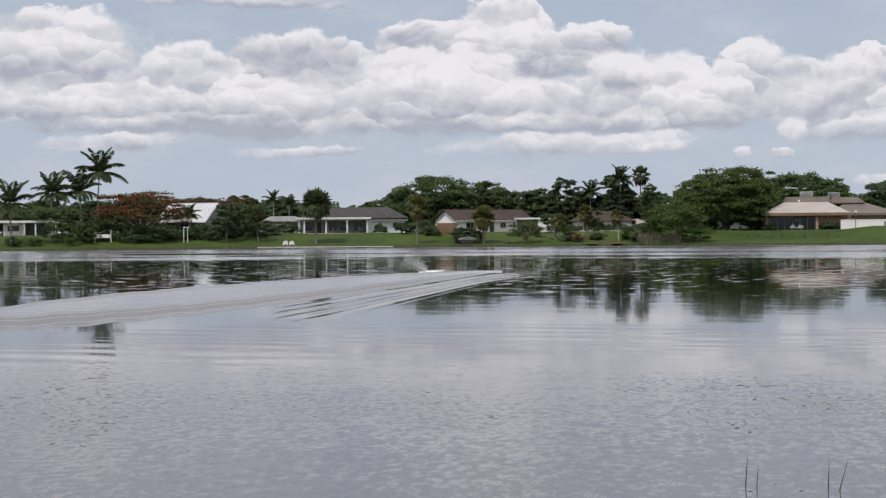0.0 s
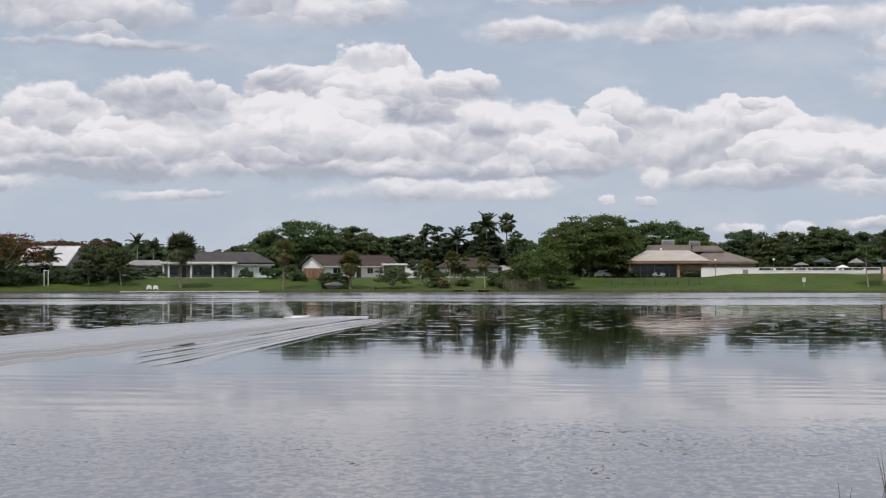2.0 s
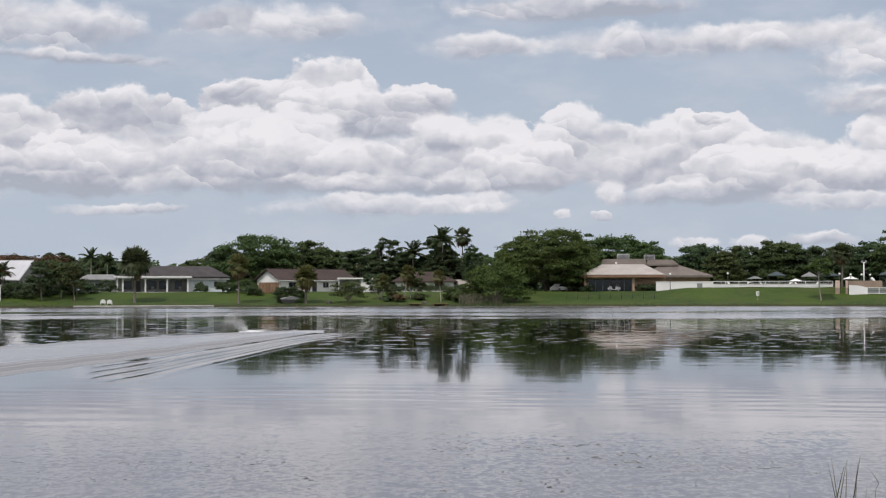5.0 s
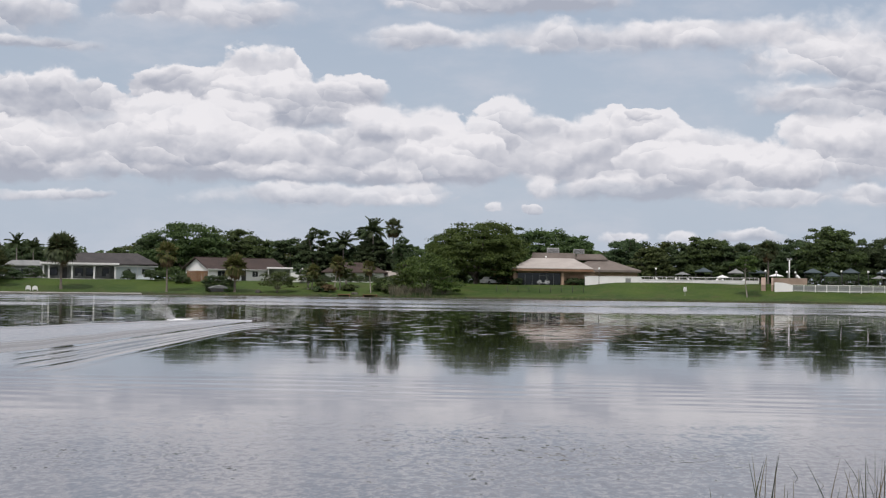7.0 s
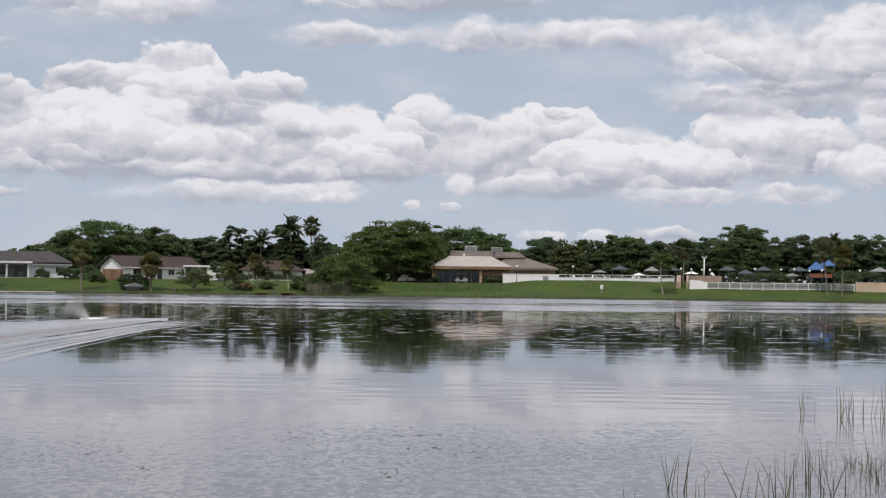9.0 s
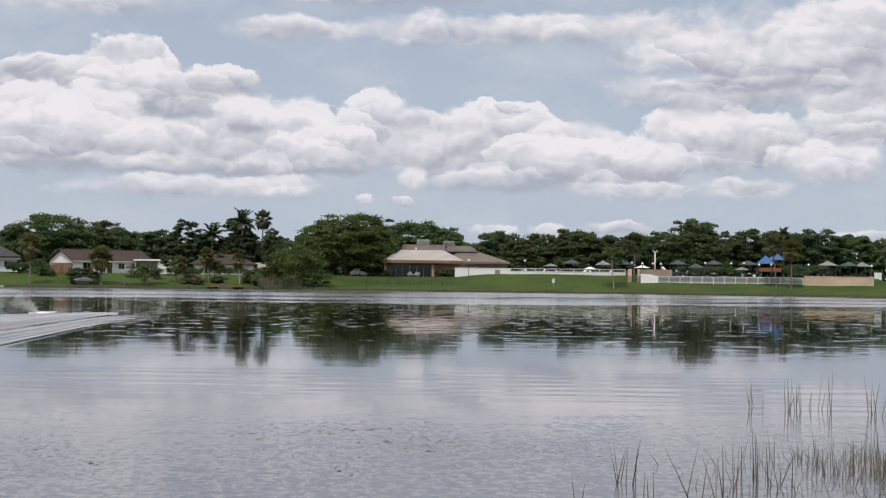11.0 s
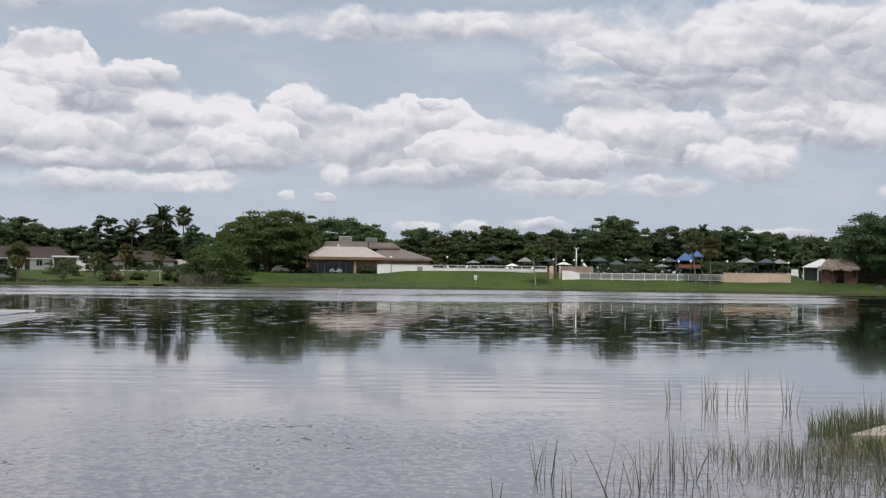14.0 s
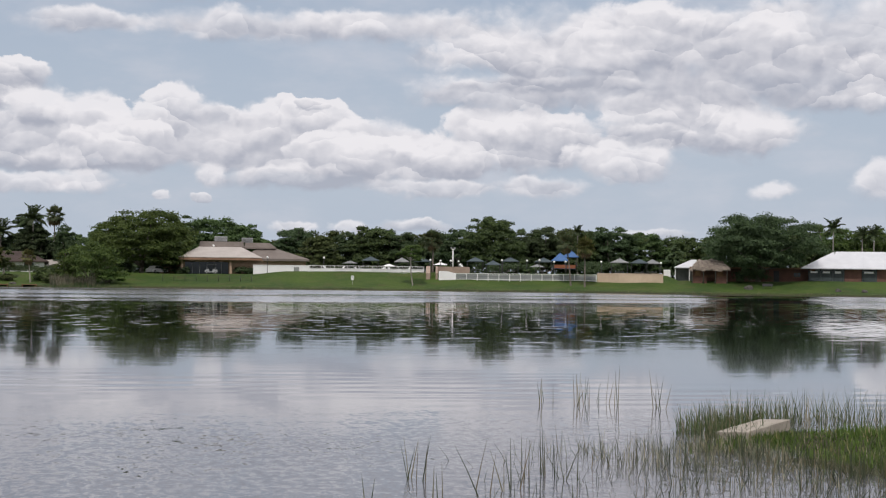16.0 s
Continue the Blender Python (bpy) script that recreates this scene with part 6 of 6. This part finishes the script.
# white pergola posts beside the white-roofed house
pg = thing("garden_arch", at(-18.95, 271, ground_at(-18.95, 271)), "white garden arch by the lakeside", "arch")
for x in (-0.35, 0.35):
    part("post", box(x - 0.06, x + 0.06, -0.06, 0.06, -0.2, 2.8, 0.01), WHITE, pg)
part("lintel", box(-0.5, 0.5, -0.08, 0.08, 2.7, 2.82, 0.01), WHITE, pg)
# covered boat on the bank
cb = thing("covered_boat", at(-8.12, 265.8, ground_at(-8.12, 265.8), 200), "small boat under a grey cover on the bank", "boat")
part("hull", prism([(-1.6, 0.1), (1.4, 0.0), (2.1, 0.75), (-1.7, 0.7)], -0.7, 0.7), DARK, cb)
part("cover", prism([(-1.75, 0.6), (2.0, 0.65), (0.9, 1.0), (-0.4, 1.2), (-1.4, 0.9)], -0.75, 0.75), GREY_CANVAS, cb, "sagging grey boat cover")
part("keel_block", box(-0.8, 0.8, -0.3, 0.3, -0.3, 0.1), WOOD, cb)
# rocks, bench and crates
rng = np.random.default_rng(12)


def rock(bearing, r, w, h, label, seed):
    g = np.random.default_rng(seed)
    bm = bmesh.new()
    bmesh.ops.create_icosphere(bm, subdivisions=2, radius=1.0)
    for v in bm.verts:
        n_ = noise.noise(v.co * 1.7 + Vector((seed, 0, 0)))
        v.co = Vector((v.co.x * w / 2, v.co.y * w / 2 * 0.8, v.co.z * h)) * (1 + 0.35 * n_)
    tagged(part("boulder", bm, ROCK), label, "rock", "rocks").matrix_world = at(bearing, r, ground_at(bearing, r), g.uniform(0, 90))


rock(25.05, 271, 1.9, 0.75, "pale boulder on the grass below a ficus", 3)
rock(28.35, 268, 1.3, 0.5, "dark boulder in the waterside grass", 4)
rock(29.3, 268, 1.3, 0.5, "dark boulder in the waterside grass", 5)
rock(-2.9, 265.5, 1.6, 0.4, "low grey boulder at the water's edge", 6)
rock(-6.6, 266, 1.4, 0.5, "low grey boulder at the water's edge", 7)
bn = thing("park_bench", at(25.75, 272, ground_at(25.75, 272)), "dark park bench on the lawn under a ficus", "bench")
part("seat", box(-0.9, 0.9, -0.2, 0.25, 0.42, 0.48, 0.01), DARK, bn)
part("backrest", box(-0.9, 0.9, 0.25, 0.3, 0.5, 0.9, 0.01), DARK, bn)
for x in (-0.75, 0.75):
    part("leg", box(x - 0.05, x + 0.05, -0.2, 0.28, -0.1, 0.42), DARK, bn)
for b, w in ((-2.3, 2.6), (-3.3, 2.2)):
    dk = thing("small_dock", at(b, 263.2, 0.0), "short low wooden landing stage at the bank", "dock", "docks")
    part("deck", box(-w / 2, w / 2, -1.0, 1.2, 0.42, 0.5, 0.01), WOOD, dk)
    for x in (-w / 2 + 0.15, w / 2 - 0.15):
        part("pile", tube([(x, -0.85, -1.0), (x, -0.85, 0.6)], 0.08, 8), WOOD, dk)
        part("bearer", box(x - 0.05, x + 0.05, -0.8, 1.2, 0.25, 0.42), WOOD, dk)

# ---- foreground: spit, slab, sedge and reeds ----
def blades(name, bases, heights, widths, lean, material, label, category, seed, curve=0.5, segs=3, fallen=0.0, parent=None):
    """Thin blades or stems, each tapering and bowing its own way, as one patch."""
    rng = np.random.default_rng(seed)
    n = len(bases)
    a = rng.uniform(0, 2 * math.pi, n)
    tilt = np.abs(rng.normal(0, lean, n))
    tilt = np.where(rng.uniform(0, 1, n) < fallen, rng.uniform(0.5, 1.0, n), tilt)
    d = np.stack([np.cos(a), np.sin(a), np.zeros(n)], 1)
    w = np.stack([np.cos(a * 3.1) * 0.5 + 0.9, np.sin(a * 3.1) * 0.5, np.zeros(n)], 1)
    w /= np.linalg.norm(w, axis=1, keepdims=True)
    vs = []
    for i in range(segs + 1):
        s = i / segs
        off = d * (heights * np.sin(tilt) * (s * (1 - curve) + s * s * curve))[:, None]
        p = bases + off + np.stack([np.zeros(n), np.zeros(n), heights * np.cos(tilt) * s], 1)
        half = (widths * (1 - 0.85 * s ** 1.5) / 2)[:, None]
        vs += [p - w * half, p + w * half]
    v = np.stack(vs, 1).reshape(-1, 3)
    k_ = 2 * (segs + 1)
    f = np.concatenate([np.stack([np.arange(n) * k_ + 2 * i, np.arange(n) * k_ + 2 * i + 1, np.arange(n) * k_ + 2 * i + 3, np.arange(n) * k_ + 2 * i + 2], 1) for i in range(segs)])
    return tagged(part(name, mesh(name, v, f), material, parent), label, category, kind="stuff")


def scatter(rng, n, x0, x1, y0, y1, keep, sink=0.03, lowest=-9.0):
    """n random places on land or lake bed inside a rectangle where keep(x, y) holds with that chance."""
    got = []
    total = 0
    while total < n:
        x, y = rng.uniform(x0, x1, n), rng.uniform(y0, y1, n)
        ok = rng.uniform(0, 1, n) < keep(x, y)
        got.append(np.stack([x[ok], y[ok]], 1))
        total += ok.sum()
    xy = np.concatenate(got)[:n]
    z = np.maximum(ground_height(xy[:, 0], xy[:, 1]), lowest) - sink
    return np.column_stack([xy, np.maximum(z, -0.25)])


def spit_edge(x, y):
    return (np.abs((x - 19.7) / 8.3) ** 3.2 + np.abs((y - 23.6) / 5.2) ** 3.2) ** (1 / 3.2)


def tufted(x, y):
    """Thick and thin places in a stand of sedge."""
    return np.clip(0.45 + 0.75 * np.sin(2.9 * x + 1.8 * np.sin(1.7 * y)) * np.sin(2.3 * y + 1.4 * np.sin(2.1 * x)), 0.06, 1.0)


rng = np.random.default_rng(77)
# fresh green grass on the near half of the spit, with pale withered blades in it
p = scatter(rng, 17000, 10.5, 25, 18.6, 27.0, lambda x, y: (spit_edge(x, y) < 0.98) * np.clip((27.9 + 0.3 * np.sin(x * 1.9) - 0.231 * x - 0.973 * y) / 1.2, 0, 1))
tuft = 0.6 + 0.4 * np.sin(p[:, 0] * 2.7 + np.sin(p[:, 1] * 2.1) * 2) * np.sin(p[:, 1] * 3.3 + 1)
blades("grass", p, rng.uniform(0.08, 0.25, len(p)) * (0.55 + 0.6 * tuft), np.full(len(p), 0.026), 0.75, SEDGE_GREEN, "thick fresh green grass on a low spit", "grass", 1, segs=2)
p = scatter(rng, 1500, 10.8, 25, 18.6, 24.5, lambda x, y: (spit_edge(x, y) < 1.0) * np.clip(1.3 - (y - 18.6) / 4, 0.12, 1))
blades("grass", p, rng.uniform(0.15, 0.34, len(p)), np.full(len(p), 0.017), 0.8, SEDGE, "pale withered blades in fresh grass", "grass", 8, curve=0.9)
g = np.random.default_rng(78)
p = np.column_stack([11.75 + g.normal(0, 0.55, 900), 24.45 + g.normal(0, 0.20, 900), np.full(900, 0.02)])
p[:, 1] += (p[:, 0] - 11.75) * 0.62
blades("grass", p, g.uniform(0.12, 0.27, len(p)), np.full(len(p), 0.024), 0.6, SEDGE_GREEN, "thick fresh grass against a concrete slab", "grass", 7, segs=2)
# green rushes on the far side and the tip of the spit, paler and thinner towards its middle
p = scatter(rng, 560, 10.0, 17.5, 25.0, 30.5, lambda x, y: (spit_edge(x, y) < 1.10) * np.clip((y - 25.9 + (11.6 - x) * 0.7) / 1.0, 0, 1) * np.clip(1.35 - (x - 11) / 6, 0.1, 1))
blades("rushes", p, rng.uniform(0.30, 0.82, len(p)), np.full(len(p), 0.020), 0.30, RUSH, "tall green rushes at the edge of the lake", "rushes", 2, curve=0.8)
p = scatter(rng, 200, 10.0, 12.2, 24.6, 28.5, lambda x, y: (np.abs(spit_edge(x, y) - 1.0) < 0.06).astype(float))
blades("rushes", p, rng.uniform(0.45, 0.85, len(p)), np.full(len(p), 0.018), 0.55, RUSH, "green rushes arching out over the water", "rushes", 9, curve=0.9)
p = scatter(rng, 760, 13.0, 25, 25.6, 31, lambda x, y: (spit_edge(x, y) < 1.2) * np.clip((y - 25.6) / 2, 0.15, 1))
blades("rushes", p, rng.uniform(0.42, 0.98, len(p)), np.full(len(p), 0.016), 0.20, SEDGE, "pale tall rushes standing in the shallows", "rushes", 5)
p = scatter(rng, 380, 13.0, 25, 25.6, 31, lambda x, y: (spit_edge(x, y) < 1.2) * np.clip((y - 25.6) / 2, 0.15, 1))
blades("rushes", p, rng.uniform(0.42, 1.0, len(p)), np.full(len(p), 0.019), 0.24, RUSH, "tall green rushes at the edge of the lake", "rushes", 10)
# a field of pale sedge in the shallows in front
p = scatter(rng, 3300, 6.5, 19, 15.5, 24.5, lambda x, y: tufted(x, y) * np.clip(1.35 - np.maximum(spit_edge(x, y) - 0.9, 0) * 1.9, 0, 1) ** 1.6 * (spit_edge(x, y) > 1.02) * (y < 25))
hs = rng.uniform(0.22, 0.66, len(p)) * np.clip(1.05 - (p[:, 0] - 9.0) * 0.24, 0.34, 1)
blades("sedge", p, hs, np.full(len(p), 0.014), 0.38, SEDGE, "pale dry and green sedge standing in the shallows", "sedge", 3, fallen=0.2)
p = scatter(rng, 1300, 4.2, 13, 17.0, 25.0, lambda x, y: tufted(x + 0.4, y) * np.clip((x - 4.2) / 8, 0.02, 1) ** 2.0 * (spit_edge(x, y) > 1.0) * np.clip(1.5 - (y - 17.5) / 6, 0, 1))
blades("sedge", p, rng.uniform(0.25, 0.76, len(p)), np.full(len(p), 0.016), 0.32, REED_DARK, "thin dark spikerush standing in the shallows", "sedge", 4, fallen=0.26)
p = scatter(rng, 1700, 8.5, 18, 15.2, 21.5, lambda x, y: tufted(y, x) * np.clip((x - 8.2) / 3.5, 0, 1) * (spit_edge(x, y) > 0.98))
blades("sedge", p, rng.uniform(0.26, 0.46, len(p)), np.full(len(p), 0.014), 0.45, DRY_SEDGE, "low brownish sedge matted in the shallows", "sedge", 6, fallen=0.2, segs=2)
# brown and olive sedge over the near edge of the spit
p = scatter(rng, 4600, 10.4, 25, 17.8, 22.4, lambda x, y: (spit_edge(x, y) < 1.06) * np.clip((21.6 + 0.5 * np.sin(x * 1.3) - y) / 0.9, 0, 1))
blades("sedge", p, rng.uniform(0.14, 0.36, len(p)), np.full(len(p), 0.016), 0.55, DRY_SEDGE, "brown and olive sedge over the edge of a grassy spit", "sedge", 11, segs=2, fallen=0.15)
# tan reeds at the foot of the far waterside tree
g = np.random.default_rng(79)
a = np.radians(g.uniform(-1.55, 0.1, 1500))
q = SHORE + 0.6 + g.uniform(0, 3.2, 1500)
x, y = q * np.sin(a), q * np.cos(a)
blades("reeds", np.column_stack([x, y, ground_height(x, y) - 0.1]), g.uniform(0.8, 2.1, 1500), np.full(1500, 0.07), 0.16, SEDGE, "pale tan reeds below a waterside tree", "reeds", 80, segs=2)
# single reeds further out, in small clumps: bearing, r, stems, height
for i, (b, r, n, h) in enumerate([(17.2, 35.0, 3, 0.62), (17.5, 35.8, 2, 0.6), (18.45, 34.6, 3, 0.6), (18.75, 35.4, 4, 0.62), (19.0, 34.6, 3, 0.78), (19.45, 35.2, 2, 0.45), (19.75, 35.3, 2, 0.65), (20.1, 34.8, 3, 0.8), (21.6, 34.5, 2, 0.5), (21.85, 34.0, 4, 0.8),
                                 (12.1, 21.7, 4, 0.62), (12.35, 21.5, 4, 0.66), (13.2, 19.6, 3, 0.5), (14.75, 20.4, 3, 0.72), (15.9, 20.6, 3, 0.6), (16.4, 21.2, 4, 0.62), (17.4, 22.2, 4, 0.66), (18.1, 21.9, 5, 0.7), (10.4, 19.1, 2, 0.35), (4.2, 17.6, 2, 0.35), (1.4, 17.4, 2, 0.3)]):
    g = np.random.default_rng(300 + i)
    a = radians(b)
    c = np.array([r * math.sin(a), r * math.cos(a), -0.25])
    q = c + g.normal(0, 0.09, (n, 3)) * (1, 1.6, 0)
    ob = blades("reed_clump", q - c, g.uniform(0.7, 1.2, n) * h + 0.25, np.full(n, 0.022), 0.19, REED_DARK, "few thin dark reeds rising from the lake", "reeds", 400 + i, curve=0.2)
    ob.location = c
# the concrete slab on the spit
sl = bmesh.new()
box(-0.72, 0.72, -0.335, 0.335, -0.20, 0.0, 0.02, sl)
bmesh.ops.subdivide_edges(sl, edges=[e for e in sl.edges if e.calc_length() > 0.3], cuts=5, use_grid_fill=True)
for v in sl.verts:
    v.co += Vector((noise.noise(v.co * 3), noise.noise(v.co * 3 + Vector((5, 0, 0))), noise.noise(v.co * 3 + Vector((0, 7, 0))))) * 0.012
ob = tagged(part("concrete_slab", sl, CONCRETE), "weathered pale concrete slab lying in the grass at the shore", "slab")
ob.matrix_world = pose(11.79, 24.98, 0.31, -4.0, -5.5, 32.5)

# ---- the model speedboat and its wake ----
bt = thing("model_boat", at(-9.52, 104, 0.0, 14), "small white model speedboat throwing up spray", "boat")
hull = [(-0.55, 0.02), (0.35, 0.0), (0.75, 0.22), (-0.55, 0.2)]
part("hull", prism(hull, -0.16, 0.16), WHITE, bt)
fm = ball(-0.25, 0, 0.04, 0.95, 0.32, 0.13)
for vv in fm.verts:
    vv.co += Vector((noise.noise(vv.co * 5), noise.noise(vv.co * 5 + Vector((3, 0, 0))), noise.noise(vv.co * 5 + Vector((0, 3, 0))))) * 0.08
part("bow_foam", fm, FOAM, bt, "white foam round the hull")
part("cockpit", ball(-0.1, 0, 0.22, 0.28, 0.12, 0.1), DARK, bt)
rng = np.random.default_rng(9)
n = 9000
far_ = rng.uniform(0, 1, n) ** 1.4 * 2.2
rise = np.radians(rng.normal(38, 15, n))
c = np.stack([-0.45 - far_ * np.cos(rise), rng.normal(0, 0.05 + 0.12 * far_), 0.05 + far_ * np.sin(rise) * 0.95 - 0.06 * far_ ** 2], 1)
c[:, 2] = np.maximum(c[:, 2], 0.02)
v, f = leaf_cards(rng, c, rng.normal(size=(n, 3)), 0.018)
tagged(part("spray", mesh("spray", v, f), MIST, bt, "fine white spray drops"), kind="stuff")


def build_wake():
    """The churned water that the boat has left: a long wedge with trains of low waves along its near side."""
    n, m = 170, 96
    sv = np.linspace(-0.6, 26, n)[:, None]
    q = np.linspace(0, 1, m)[None, :]
    bearing = np.radians(-7.25 - sv)
    hi = 110 - 2.55 * sv + 0.5 * np.sin(sv * 2.3)
    lo = np.minimum(43 + 60 * np.exp(-np.maximum(sv, 0) / 7.2) + 0.4 * np.sin(sv * 3.1), hi - 0.3)
    r = lo + (hi - lo) * q
    d = r - lo
    train = 0.11 * np.sin(d * 2.5) * np.exp(-((d - 4.0) / 3.2) ** 2) * np.clip(sv / 3, 0, 1)
    lip = 0.085 * np.exp(-((hi - r - 1.6) / 0.8) ** 2) * np.clip(sv / 2, 0.2, 1)
    rim = np.clip(np.minimum(d, hi - r) / 0.8, 0, 1)
    taper = np.clip((sv + 0.6) / 1.2, 0, 1) * np.clip((26 - sv) / 3, 0, 1)
    v = np.stack([r * np.sin(bearing), r * np.cos(bearing), 0.014 + (train + lip + 0.03) * rim * taper - 0.025 * (1 - rim * taper)], -1)
    i, j = np.meshgrid(np.arange(n - 1), np.arange(m - 1), indexing="ij")
    f = np.stack([i * m + j, (i + 1) * m + j, (i + 1) * m + j + 1, i * m + j + 1], -1).reshape(-1, 4)
    wk = bpy.data.materials.new("churned_water_skylit")
    wk.use_nodes = True
    k = Nodes(wk.node_tree)
    pos = k.add("ShaderNodeNewGeometry").outputs["Position"]
    h = k.vec("ABSOLUTE", k.vec("SUBTRACT", k.noise(k.vec("MULTIPLY", pos, (0.4, 1, 1)), 1.3, 3.0, 0.6, out=1), (0.5, 0.5, 0.5)))
    lean = k.math("MULTIPLY_ADD", k.add("ShaderNodeSeparateXYZ", {0: h}).outputs[1], -0.10, -0.038)
    geo_n = k.add("ShaderNodeNewGeometry").outputs["Normal"]
    nrm = k.vec("NORMALIZE", k.vec("ADD", geo_n, k.add("ShaderNodeCombineXYZ", {1: lean}).outputs[0]))
    # sky reflected by the wake is partly put into this pale base colour
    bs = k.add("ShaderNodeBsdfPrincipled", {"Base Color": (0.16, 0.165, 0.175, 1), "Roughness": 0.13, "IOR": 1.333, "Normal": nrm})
    k.add("ShaderNodeOutputMaterial", {0: bs.outputs[0]})
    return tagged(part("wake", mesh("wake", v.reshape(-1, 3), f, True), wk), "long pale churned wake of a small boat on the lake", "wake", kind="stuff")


build_wake()


def build_bow_waves():
    """Smooth curved waves that roll away from the near side of the wake."""
    n, m = 120, 170
    sv = np.linspace(-1.6, 9.0, n)[:, None]
    d = np.linspace(0.0, 27.0, m)[None, :]
    bearing = np.radians(-7.25 - sv)
    lo = 43 + 60 * np.exp(-(np.maximum(sv, 0) + np.minimum(sv, 0) * 0.6) / 7.2)
    r = lo + 1.0 - d + 0.25 * np.sin(sv * 1.7)
    env = np.exp(-((d - 9.5) / 6.5) ** 2) * np.clip(d / 3, 0, 1) * np.clip((27 - d) / 5, 0, 1) * np.clip((sv + 1.6) / 2.2, 0, 1) * np.clip((9.0 - sv) / 4.5, 0, 1)
    z = env * (0.05 + 0.042 * np.sin(d * 1.75 + 0.3 * np.sin(sv * 0.9))) - 0.005
    v = np.stack([r * np.sin(bearing), r * np.cos(bearing), z], -1)
    i, j = np.meshgrid(np.arange(n - 1), np.arange(m - 1), indexing="ij")
    f = np.stack([i * m + j, i * m + j + 1, (i + 1) * m + j + 1, (i + 1) * m + j], -1).reshape(-1, 4)
    wm = bpy.data.materials.new("wave_water")
    wm.use_nodes = True
    k = Nodes(wm.node_tree)
    pos = k.add("ShaderNodeNewGeometry").outputs["Position"]
    h = k.noise(k.vec("MULTIPLY", pos, (0.22, 1, 1)), 1.8, 2.0)
    nrm = k.add("ShaderNodeBump", {"Strength": 1.0, "Distance": 0.004, "Height": h}).outputs[0]
    bs = k.add("ShaderNodeBsdfPrincipled", {"Base Color": (0.016, 0.019, 0.018, 1), "Roughness": 0.055, "IOR": 1.333, "Normal": nrm})
    k.add("ShaderNodeOutputMaterial", {0: bs.outputs[0]})
    return tagged(part("bow_waves", mesh("bow_waves", v.reshape(-1, 3), f, True), wm), "smooth curved waves rolling away from a wake", "waves", kind="stuff")


build_bow_waves()
